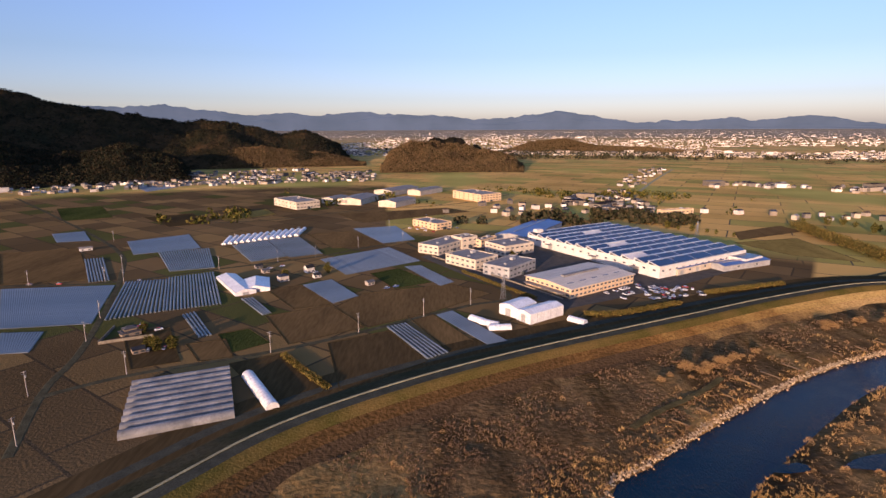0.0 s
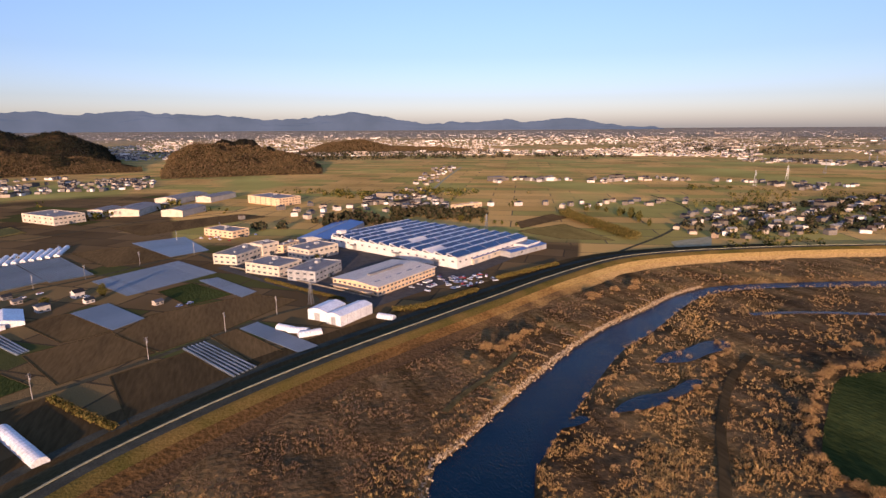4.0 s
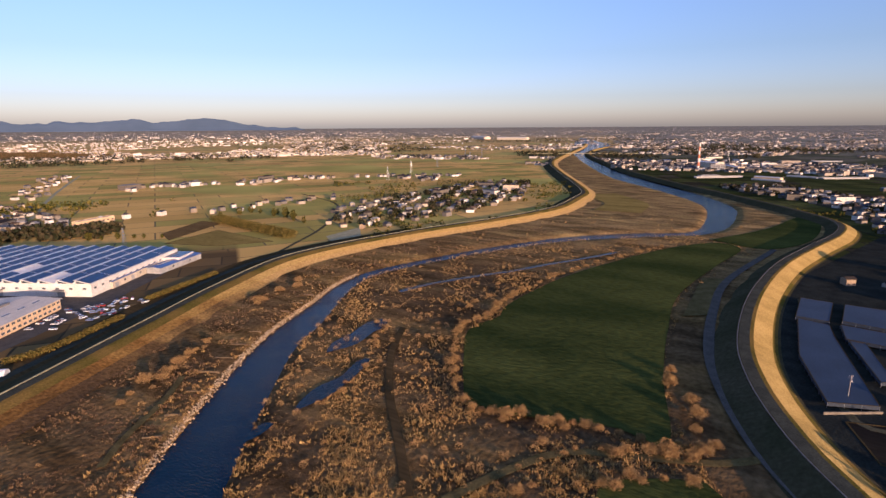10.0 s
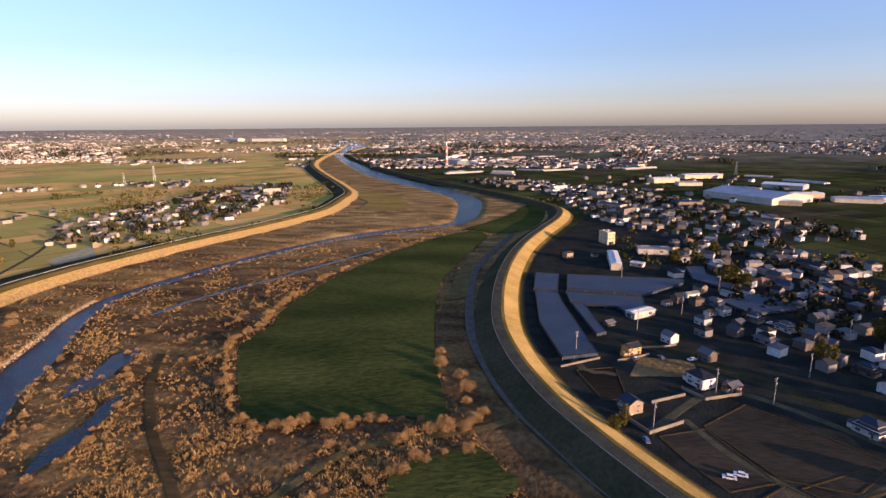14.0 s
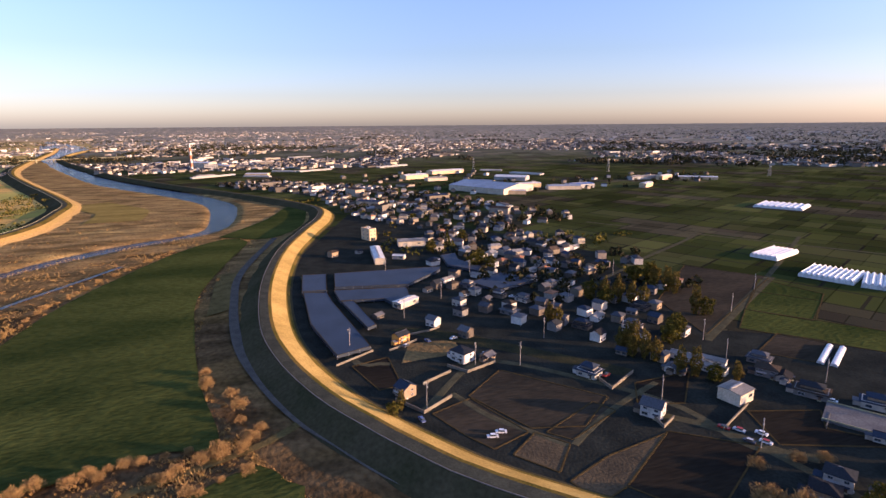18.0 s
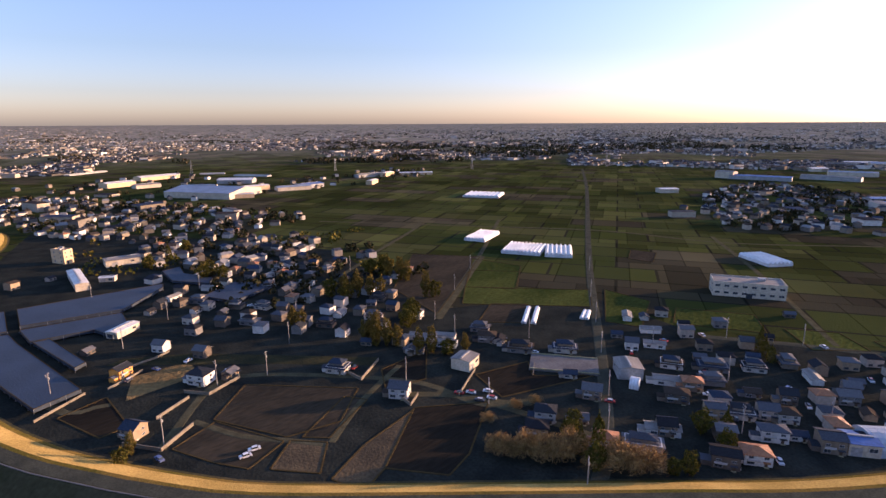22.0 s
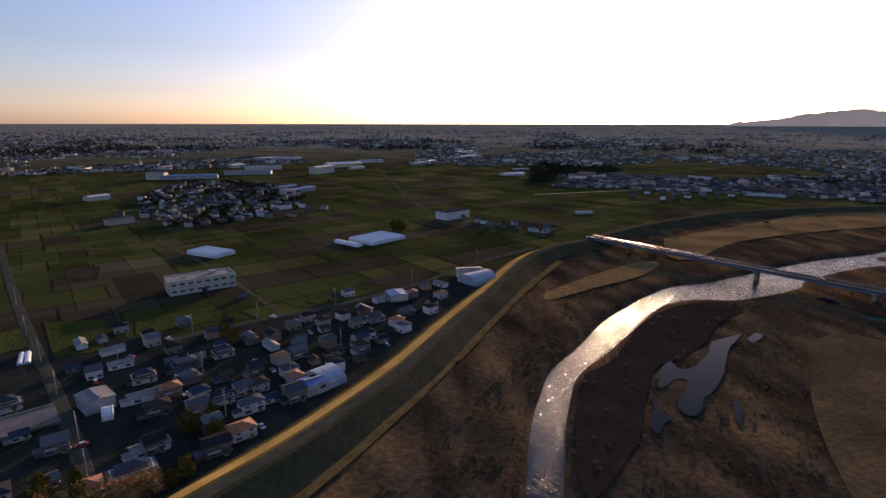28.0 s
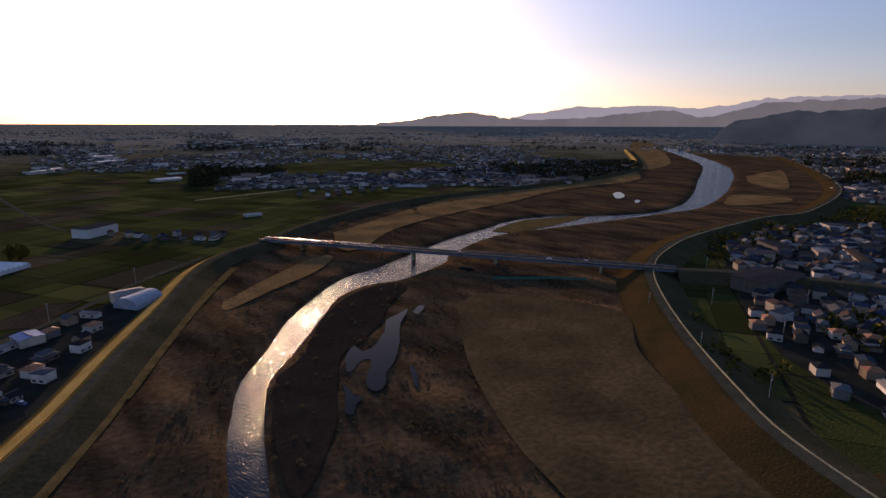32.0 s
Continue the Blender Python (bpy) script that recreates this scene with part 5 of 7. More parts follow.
field(rounded(GREEN), M_CROP, "large green field of young crop on the river flats", 0.62)
field(rounded(GREEN_SMALL), M_CROP, "small green field on the river flats", 0.62)
field(rounded(GREEN_EAST), M_CROP, "green strip at the foot of the dike", 0.62)
field(rounded(MEADOW), M_MEADOW, "wide dry brown meadow on the river flats", 0.62)
field([(431, 63), (435, 48), (343, 45), (334, 57)], M_TRACK, "pale bare gravel lot beside the crop", 0.68)
for shape in (POND, [(-109.4, -195.4), (-104.5, -184.1), (-97.4, -172.4), (-99.6, -169.1), (-104.1, -175.3), (-110.6, -178.4), (-107.4, -181.3), (-109.0, -188.0)], [(-141.3, -189.1), (-133.7, -176.1), (-131.4, -170.0), (-137.3, -177.7), (-143.4, -188.7)], [(-189.2, -249.1), (-188.5, -243.4), (-200.1, -251.3), (-199.3, -255.9)], [(-275.8, -305.8), (-282.9, -294.3), (-285.9, -299.9), (-284.3, -308.0)]):
    structure("pond", polygon("pond", rounded(shape, 2.0), 0.66, M_POND), "still shallow pond among dark reeds", "pond")
structure("gravel_bar", polygon("gravel_bar", rounded([(-417, -407), (-455, -421), (-496, -429), (-536, -418), (-580, -404), (-571, -396), (-517, -387), (-476, -385), (-425, -385)], 3.0), -1.6, M_TRACK), "low dark gravel bar parting the stream", "gravel bar")
for shape in ([(-784, -496), (-810, -504), (-799, -486), (-759, -460), (-737, -460)], [(-735, -428), (-751, -431), (-732, -417), (-716, -415)]):
    structure("pond", polygon("pond", rounded(shape, 3.0), 0.66, M_POND), "small pool on the flats", "pond")
BACKWATERS = ([(179, 193), (187, 190), (196, 188), (213, 192), (227, 193), (233, 202), (222, 205), (205, 201), (190, 200)], [(130, 161), (137, 160), (150, 159), (172, 164), (186, 170), (180, 173), (164, 168), (151, 169), (139, 166)], [(105, 159), (112, 158), (120, 160), (118, 164), (110, 162)])
for shape in BACKWATERS:
    structure("pond", polygon("pond", rounded(shape, 3.0), 0.68, M_WATER), "blue backwater among the reeds", "pond")
structure("side_channel", sweep("side_channel", curve([(281, 228), (308, 221), (343, 205), (369, 190), (402, 176), (444, 156), (480, 141)], 4.0), [(-2.2, 0.66), (2.2, 0.66)], M_WATER), "narrow still side channel among the reeds", "water")
road([(566, 26), (435, 46), (356, 44), (284, 35), (236, 21), (201, 6), (179, -8), (150, -28), (110, -70)], 4.5, M_SERVICE, "grey service road along the foot of the dike", 0.72)
road([(228, 183), (197, 166), (163, 139), (144, 120), (115, 92)], 3.0, M_SOILD, "dark dirt track through the reeds", 0.66)
road([(197, 4), (186, 16), (176, 37), (164, 61), (144, 73), (120, 82)], 3.2, M_TRACK, "dirt track between bare willows", 0.68)
road([(70, 186), (84, 198), (98, 207), (112, 217), (124, 228)], 2.2, M_TRACK, "pale beaten path along the river bank", 0.66)
road([(46, -118), (29, -143), (7, -174), (-26, -226), (-36, -246), (-62, -300), (-92, -356)], 3.2, M_TRACK, "dirt track at the foot of the dike", 0.72)
road([(-34, -240), (-70, -303), (-107, -363), (-146, -421)], 5.0, M_TRACK, "broad dirt track across the flats", 0.70)
MUD = [(-90.1, -218.7), (-110.6, -234.0), (-144.9, -275.9), (-181.7, -303.4), (-211.8, -307.1), (-218.2, -292.9), (-189.0, -272.2), (-163.7, -246.0), (-139.1, -228.4), (-124.8, -221.2), (-107.5, -195.8), (-91.0, -167.7), (-65.8, -139.8), (-59.8, -141.0), (-68.6, -172.1), (-80.7, -201.1)]
field(rounded(MUD), M_MUD, "smooth dark mud flat beside the stream", 0.63)
field(rounded([(-275.9, -496.8), (-370.1, -541.8), (-537.8, -621.8), (-669.1, -643.0), (-861.4, -704.7), (-1079.8, -722.0), (-1276.6, -771.1), (-1030.1, -594.9), (-777.1, -585.4), (-582.4, -536.8), (-452.3, -512.0), (-337.7, -473.6), (-258.3, -415.0), (-242.7, -428.1)]), M_TERRACE, "broad dry grass terrace below the dike", 0.62)
field(rounded([(-3388.1, -2019.9), (-3002.6, -1646.2), (-1931.9, -1011.7), (-1519.0, -784.8), (-1288.0, -715.4), (-1276.6, -771.1), (-1695.0, -985.1), (-2400.1, -1442.9)]), M_TERRACE, "dry grass bank in a far river bend", 0.62)
field(rounded([(-1279.4, -485.8), (-1503.0, -494.7), (-1241.0, -390.8), (-1072.3, -340.2), (-1126.5, -416.1)]), M_TERRACE, "dry grass bank in a far river bend", 0.62)
field(rounded([(-808.7, -332.8), (-922.0, -363.6), (-946.1, -298.5), (-893.3, -277.4), (-797.8, -312.9)]), M_TERRACE, "dry grass strip by the river", 0.62)
field(rounded([(-109.3, -340.5), (-157.0, -377.5), (-211.7, -411.9), (-222.6, -402.7), (-189.9, -370.6), (-142.3, -344.0), (-104.9, -323.1)]), M_TERRACE, "dry grass strip below the dike", 0.64)
road([(720, 215), (800, 225), (850, 260), (900, 300)], 60, M_TANFIELD, "dry pale terrace inside the river bend", 0.6)
for s, e in ((3.1, 3.9),):
    structure("kerb", sweep("kerb", N_DIKE, [(s, 5.6), (s, 5.95), (e, 5.95), (e, 5.6)], M_CONCRETE), "pale concrete edge along the dike road", "kerb")
NEAR_SOUTH = S_DIKE[(S_DIKE[:, 0] < 760) & (S_DIKE[:, 0] > 95)]
structure("kerb", sweep("kerb", NEAR_SOUTH, [(-3.3, 5.6), (-3.3, 5.87), (-2.9, 5.87), (-2.9, 5.6)], M_SLAB), "pale concrete edge along the dike road", "kerb")
NEAR_DIKE = N_DIKE[(N_DIKE[:, 0] > -190) & (N_DIKE[:, 0] < 470) & (N_DIKE[:, 1] > -60)]
# verge with the dike's shade drawn in as a dark strip
structure("dike_foot", sweep("dike_foot", NEAR_DIKE, [(19, 0.02), (19.5, 0.1), (39, 0.1), (40, 0.02)], M_SOILD), "verge strip coloured for shade along the landward foot of the dike", "verge")
structure("dike_lane", sweep("dike_lane", NEAR_DIKE[10:], [(25, 0.1), (25.4, 0.16), (29.6, 0.16), (30, 0.1)], M_ASPHALT), "lane along the landward foot of the dike", "road")


# ---------------------------------------------------------------- netted orchards
NETS = []


def orchard(pts):
    NETS.append(np.array(pts, float))
    ob = thing("netted_orchard", "flat blue net over an orchard on steel posts", "orchard", "netted orchards")
    part("net", polygon("net", pts, 2.5, M_NET), None, ob)
    n = len(pts)
    for i in range(n):
        p, q = np.array(pts[i], float), np.array(pts[(i + 1) % n], float)
        k = max(1, int(np.hypot(*(q - p)) / 6))
        a = math.degrees(math.atan2(*(q - p)[::-1]))
        part("side_net", Geo().box(0, 0, 0.9, np.hypot(*(q - p)), 0.06, 1.62), M_NET, ob, at=pose(*((p + q) / 2), 0, 0, 0, a))
        part("edge_rail", Geo().box(0, 0, 2.51, np.hypot(*(q - p)), 0.3, 0.12), M_BUND, ob, at=pose(*((p + q) / 2), 0, 0, 0, a))
        for j in range(k):
            x, y = p + (q - p) * j / k
            part("post", POST, None, ob, at=pose(x, y, 0))


POST = Geo().rod((0, 0, 0), (0, 0, 2.5), 0.07).mesh("post", M_STEEL)

orchard([(406, 1), (404, -16), (362, -14), (363, 2)])
orchard([(404, -22), (402, -103), (392, -100), (360, -69), (367, -20)])
orchard([(360, -19), (354, -67), (332, -65), (316, -54), (333, -49), (336, -21)])
orchard([(360, 1), (356, -14), (337, -16), (258, -30), (251, -13), (299, -2)])
orchard([(334, -22), (334, -29), (288, -37), (284, -32)])
orchard([(439, -113), (443, -127), (421, -123), (394, -134), (381, -127), (405, -110)])
orchard([(354, -113), (374, -144), (346, -157), (330, -124)])

# ---------------------------------------------------------------- the factory with its solar roof
def factory(x, y, a, w, d, h, n):
    """Saw-tooth roof: n bays side by side along y, each with solar panels on its sunny slope."""
    ob = thing("factory", "huge white factory hall with blue solar panels on a saw-tooth roof", "factory")
    part("wall", Geo().box(0, 0, 0, w, d, h), M_WHITE, ob)
    s = d / n
    for i in range(n):
        y0 = i * s - d / 2
        g = Geo()
        g.add([(-w / 2, y0, h), (w / 2, y0, h), (w / 2, y0 + s, h), (-w / 2, y0 + s, h), (-w / 2, y0 + s * 0.82, h + 2.4), (w / 2, y0 + s * 0.82, h + 2.4)],
              [(0, 1, 5, 4), (2, 3, 4, 5), (1, 2, 5), (3, 0, 4)])
        bay = part("roof_bay", g, M_WHITE, ob)
        part("ridge_cap", Geo().box(0, y0 + s * 0.84, h + 2.2, w, 2.0, 0.42), M_WHITE, bay)
        part("gable_light", Geo().add([(-w / 2 - 0.05, y0 + s * 0.25, h + 0.15), (-w / 2 - 0.05, y0 + s * 0.8, h + 0.15), (-w / 2 - 0.05, y0 + s * 0.8, h + 1.9),
                                       (-w / 2 - 0.02, y0 + s * 0.25, h + 0.15), (-w / 2 - 0.02, y0 + s * 0.8, h + 0.15), (-w / 2 - 0.02, y0 + s * 0.8, h + 1.9)],
                                      [(0, 2, 1), (3, 4, 5), (0, 1, 4, 3), (1, 2, 5, 4), (2, 0, 3, 5)]), M_GLASS, bay)
        k = 5
        tilt = math.degrees(math.atan2(2.4, s * 0.82))
        for j in range(k):
            if (i, j) in ((2, 0), (5, 1), (9, 2)):
                continue
            px = (j + 0.5) * w / k - w / 2
            part("solar_panel", Geo().box(0, 0, 0, w / k - 0.9, s * 0.74, 0.1), M_PANEL, bay, at=pose(px, y0 + s * 0.42, h + 1.23 + 0.14, tilt))
        part("clerestory", Geo().box(0, y0 + s * 0.93, h + 0.5, w * 0.96, 0.1, 1.0), M_GLASS, bay, at=pose(0, 0, 0))
    for i in range(14):
        window(ob, (i + 0.5) * w / 14 - w / 2, -d / 2, h * 0.62, 0, WIDE)
    for i in range(16):
        window(ob, -w / 2, (i + 0.5) * d / 16 - d / 2, h * 0.62, -90, WIDE)
    for i in (2, 6, 11):
        part("shutter", Geo().box(-w / 2 - 0.04, i * d / 14 - d / 2, 0, 0.1, 5, 4.5), M_GREY, ob)
        part("canopy", Geo().box(-w / 2 - 2.2, i * d / 14 - d / 2, 4.8, 4.2, 7, 0.25), M_PALEROOF, ob)
    part("stair_tower", Geo().box(-w / 2 + 8, d / 2 - 6, h + 2.4, 7, 6, 3), M_WHITE, ob)
    part("annex", Geo().box(w / 2 - 12, -d / 2 - 7.1, 0, 24, 14, h * 0.75), M_WHITE, ob)
    part("annex_roof", Geo().box(w / 2 - 12, -d / 2 - 7.1, h * 0.75 + 0.004, 22, 12.6, 0.12), M_PANEL, ob)
    ob.matrix_basis = pose(x, y, 0, 0, 0, a)


factory(168, 488, 31, 110, 152, 9, 12)


M_SANDROOF = surface("pale_sandy_metal_roof", (0.60, 0.53, 0.41), (0.48, 0.42, 0.33), 0.08, 0.8, relief=0.1, stretch=(8, 0.0))


def tan_hall(x, y, a, w, d, h):
    ob = thing("works_hall", "tan two-storey works hall with a broad pale roof", "hall")
    part("wall", Geo().gable_wall(w, d, h, 1.6), M_TAN, ob)
    roof = part("roof", Geo().gable_roof(w, d, h, 1.6, 1.0, 0.3), M_SANDROOF, ob)
    part("ridge_vent", Geo().box(0, 0, h + 1.7, w * 0.55, 3.0, 1.1), M_PALEROOF, roof)
    for i in range(5):
        part("skylight", Geo().box(0, 0, 0, 6, 1.0, 0.12), M_GLASS, roof, at=pose((i - 2) * w / 5.5, -d * 0.3, h + 1.0, math.degrees(math.atan2(1.6, d / 2))))
    for z in (1.9, 5.0):
        for i in range(16):
            window(ob, (i + 0.5) * w / 16 - w / 2, -d / 2, z, 0, WIDE)
            window(ob, (i + 0.5) * w / 16 - w / 2, d / 2, z, 180, WIDE)
        for i in range(9):
            window(ob, -w / 2, (i + 0.5) * d / 9 - d / 2, z, -90, WIDE)
    part("canopy", Geo().box(-w / 2 - 2.5, 0, 3.4, 5, d * 0.9, 0.25), M_PALEROOF, ob)
    ob.matrix_basis = pose(x, y, 0, 0, 0, a)


tan_hall(98, 382, 35, 66, 42, 6.6)
field([(-20, 470), (20, 400), (75, 325), (165, 375), (275, 450), (185, 615), (80, 600)], M_SERVICE, "asphalt works yard round the factory", 0.045)


# the factory estate
office(-0.2, 498.3, 53, 44.7, 23, 8, "white")
office(-13.2, 620, 41, 22.1, 42.8, 7, "tan")
office(19.8, 512.1, 35, 18, 17.1, 10, "white")
office(40.2, 517.6, 50, 25, 8.4, 7, "tan")
office(59.7, 488.4, 33, 33.4, 28.4, 9, "white")
office(23.1, 442.9, 43, 26.5, 34.4, 8, "white")
office(51.7, 417.5, 50, 37.8, 24, 8, "grey")
hall(93.4, 582.7, 58, 103, 33, 5, "blue", "blue")
hall(239.4, 430.2, 24, 52.6, 12, 4.5, "grey", "blue")
hall(198.4, 424.5, 32, 58.2, 14, 5, "white", "blue")
office(-213.2, 796.2, 42, 36.4, 69.2, 10, "white")
hall(-129.9, 839.5, 74, 66.2, 38, 8, "white", "grey")
hall(-80.9, 957.8, 60, 81.1, 37.5, 8, "white", "grey")
hall(-67.6, 805.4, 62, 54.7, 29.8, 8, "white", "grey")
hall(-30.9, 951.5, 58, 68.9, 26.3, 8, "white", "grey")
hall(-166.2, 840.1, 67, 40, 20.2, 8, "white", "grey")
office(52.6, 870.8, 34, 39.9, 73.6, 11, "tan")
office(300.5, 707.3, 18, 49.9, 9.4, 6, "tan")

# white sheds and stores by the dike
tent(45.2, 319.6, 43, 18.7, 13.6, 6)
tent(57.1, 310.8, 37, 27.9, 11.4, 6)
tunnel(19.7, 305.2, -46, 10.7, 5, 2.6)
tunnel(26, 298.9, -31, 11.1, 5, 2.6)
tunnel(31.3, 292, 7, 12.8, 5, 2.6)
tunnel(77.3, 302.6, -45, 10.8, 5, 2.6)
tent(-149.2, 380, 35, 14, 52, 2.4)
tent(-133.9, 377.9, 18, 18.9, 27.5, 2.4)
house(-171.7, 284.7, 35, "farm")
house(-154.3, 260.3, 71, "plain")
house(-333.5, 501.3, 37, "long")
house(-119, 393.7, 27, "hip")
house(-149.7, 431.9, 34, "plain")
house(-139.6, 417.8, 50, "plain")
house(-105.7, 419.2, 37, "gable")
house(-96.1, 403.3, 44, "plain")
house(-53.3, 382.6, 35, "plain")

# southern village
house(468.4, -25.1, -101, "tall")
house(475.9, -48, -86, "plain")
house(265.5, -46.6, -95, "orange")
house(235.7, -71, -110, "cube")
house(284.9, -68.7, -113, "gable")
house(263.5, -81.2, -118, "gable")
house(297.1, -88.3, -120, "hip")
house(304.8, -40.4, -86, "plain")
house(347.6, -80.2, -65, "plain")
house(355, -88.2, -53, "gable")
house(351.4, -98.7, -57, "hip")
house(332.1, -101.2, -88, "plain")
house(291.4, -117.1, -113, "farm")
house(333.6, -108.9, -83, "hip")
house(317.4, -111.9, -80, "plain")
house(374.8, -167, -84, "long")
house(346.2, -173.1, -104, "plain")
house(434.2, -185.8, -85, "hip")
house(409.6, -184.8, -83, "plain")
house(381.6, -208.7, -175, "gable")
house(469, -225.9, -94, "long")
house(439.6, -237.8, -93, "long")
house(489.3, -208.5, -87, "hip")
house(476.8, -177.8, -74, "gable")
house(540.3, -139.2, -91, "tile")
house(501.7, -137.7, -74, "long")
house(613.6, -109.8, -76, "tall")
house(654.3, -83.2, -79, "tile")
house(379.9, -252, -64, "gable")
house(317.6, -241.5, -95, "plain")
house(314.7, -250.6, -89, "tile")
house(277.1, -195.8, -126, "farm")
house(294, -188.1, -92, "hip")
house(275.8, -205.1, -98, "hip")
house(268.4, -161.9, -83, "long")
house(258.5, -146.8, -113, "farm")
house(240.4, -146, -95, "gable")
house(250.6, -173.2, -105, "farm")
house(234.7, -192.9, -95, "hip")
house(206.8, -173.4, -103, "long")
house(199.5, -183, -104, "long")
house(195.4, -204.7, -104, "farm")
house(177.1, -200, -99, "plain")
house(381.6, -199.9, -63, "hip")
house(312.4, -154, -81, "tile")
house(198.4, -159.3, -100, "plain")
house(207.9, -37.9, -116, "gable")
house(204.4, -120.9, -113, "farm")
house(167, -127.3, -115, "gable")
house(233.6, -82.9, -87, "plain")
house(163, -199.4, -149, "farm")
house(147.6, -215.1, -149, "farm")
house(183, -196.9, -134, "hip")
house(114.5, -156.3, -142, "hip")
house(89.8, -157.6, -149, "orange_roof")
house(104.7, -164.7, -128, "plain")
house(112.1, -184.1, -140, "gable")
house(110.5, -146.1, -138, "hip")
house(79.9, -179.7, -134, "long")
house(80.2, -166.2, -135, "farm")
house(129.1, -193.3, -141, "plain")
house(196, -160.4, -141, "plain")
house(192, -176.7, -117, "long")
house(204.7, -174.3, -137, "long")
house(57.1, -176.7, -143, "tall")
house(51, -186.3, -141, "orange_roof")
house(51.5, -204.4, -146, "hip")
house(79, -180.7, -140, "gable")
house(65.2, -212.5, -141, "farm")
house(58.1, -219.5, -143, "gable")
house(52.4, -222.2, -115, "hip")
house(72, -205.2, -146, "tall")
house(87.4, -206.8, -135, "hip")
house(96.2, -218.9, -141, "long")
house(87.7, -221.4, -146, "tile")
house(103.7, -236.1, -149, "farm")
house(102, -267.3, -150, "hip")
house(89.6, -247, -146, "farm")
house(76.6, -259.8, -147, "farm")
house(68.4, -233.5, -143, "plain")
house(56.8, -237.9, -145, "gable")
house(36.1, -212.2, -151, "tall")
house(48, -293.1, -136, "hip")
house(31, -287.4, -146, "plain")
house(41.6, -274.9, -142, "plain")
house(40.7, -255.1, -139, "gable")
house(41.6, -305.1, -138, "hip")
house(14, -292.4, -133, "gable")
house(3.3, -300, -151, "farm")
house(-14.8, -307.8, -144, "farm")
house(11.1, -267.6, -126, "gable")
house(7.3, -274.2, -144, "hip")
house(0.1, -269.5, -140, "plain")
house(10, -257.7, -130, "hip")
house(22.4, -256, -144, "plain")
house(-0.1, -335, -147, "long")
house(29, -343.7, -143, "plain")
house(21.1, -349.5, -140, "hip")
house(88.4, -350.1, -143, "plain")
house(109.4, -304.9, -148, "hip")
house(123.3, -291.2, -143, "plain")
house(139.7, -298.8, -131, "hip")
house(127.2, -242.6, -141, "gable")
house(140.1, -250.6, -142, "plain")
house(85, -302.9, -142, "plain")
house(45.6, -211.1, -123, "plain")

# larger buildings of the southern village
office(533.4, -64.3, -61, 8, 13.9, 11, "tan")
hall(495.4, -99.1, -94, 25.2, 14, 5, "white", "grey")
hall(453.8, -61.3, -93, 7.9, 47.6, 5, "white", "white")
hall(446.3, -78.6, -118, 10.1, 6, 3, "white", "white")
hall(323.9, -60.6, -53, 16.4, 7, 3.5, "white", "white")
hall(168.4, -166.6, -161, 9.4, 10, 5, "white", "grey")
slab = thing("concrete_platform", "broad raised concrete slab with a low edge wall", "platform")
part("deck", Geo().box(0, 0, 0, 31, 17, 0.9), M_SLAB, slab)
for k in (-1, 1):
    part("edge_wall", Geo().box(0, k * 8.4, 0.903, 31, 0.3, 0.5), M_CONCRETE, slab)
slab.matrix_basis = pose(138, -201, 0, 0, 0, -145)
hall(113.3, -214.5, -138, 10.6, 12, 5, "grey", "grey")
hall(29.3, -218.5, -145, 9.7, 9, 4.5, "white", "blue")
tunnel(24.8, -226.9, -139, 11.2, 16, 6, M_FILMB)
tunnel(105.1, -205.9, -159, 3.8, 7, 4)
hall(-10.4, -339.3, -164, 11.3, 12, 4, "white", "blue")
office(121.7, -378.5, -151, 42, 18, 9, "white")
hall(-65.2, -381.9, -177, 18.1, 16, 6, "white", "grey")
tunnel(-69, -373.1, -146, 22.2, 18, 7, M_FILMB)

# greenhouses
greenhouse(367.8, -387, -67, 42.8, 21.2, 4, 6)
greenhouse(302.7, -372.5, -62, 35.9, 33.5, 4, 10)
greenhouse(276.5, -387, -54, 36.9, 22.8, 4, 6)
greenhouse(588, -621, -58, 49.9, 56.2, 4, 8)
greenhouse(144.1, -482.3, -124, 21.2, 35, 4, 6, swap=True)
greenhouse(1.5, -526.2, -137, 43.8, 33.5, 4, 10, swap=True)
tunnel(28.8, -508, 134, 32.6, 7, 3)
tunnel(193.2, -241.2, -57, 27.1, 3, 1.6)
tunnel(189.2, -244.7, -57, 27.3, 3, 1.6)
tunnel(170.8, -265.9, -64, 14.9, 2.5, 1.4)
tunnel(168.5, -267.2, -62, 14.9, 2.5, 1.4)
greenhouse_field(-109.3, 209.7, 23, 39.9, 49.6, 2.8, 9)
tunnel(-79.2, 217.7, -56, 37, 5.5, 2.8)
tunnel(-217.1, 541.4, 101, 37.6, 4.5, 2.4)
tunnel(-212.3, 545, 100, 38, 4.5, 2.4)
tunnel(-207.5, 548.7, 99, 38.3, 4.5, 2.4)
tunnel(-202.6, 552.4, 99, 38.7, 4.5, 2.4)
tunnel(-197.6, 556.2, 98, 39.2, 4.5, 2.4)
tunnel(-192.6, 560, 97, 39.6, 4.5, 2.4)
tunnel(-187.5, 563.9, 96, 40.1, 4.5, 2.4)
tunnel(-182.3, 567.8, 95, 40.5, 4.5, 2.4)
tunnel(-177.1, 571.8, 95, 41, 4.5, 2.4)
tunnel(-171.8, 575.8, 94, 41.5, 4.5, 2.4)
tunnel(-166.4, 579.9, 93, 42, 4.5, 2.4)
tunnel(-161, 584, 92, 42.6, 4.5, 2.4)
tunnel(-155.4, 588.2, 92, 43.1, 4.5, 2.4)
hall(1316.8, 198.7, -53, 43.0, 14.3, 4.5, "grey", "grey")
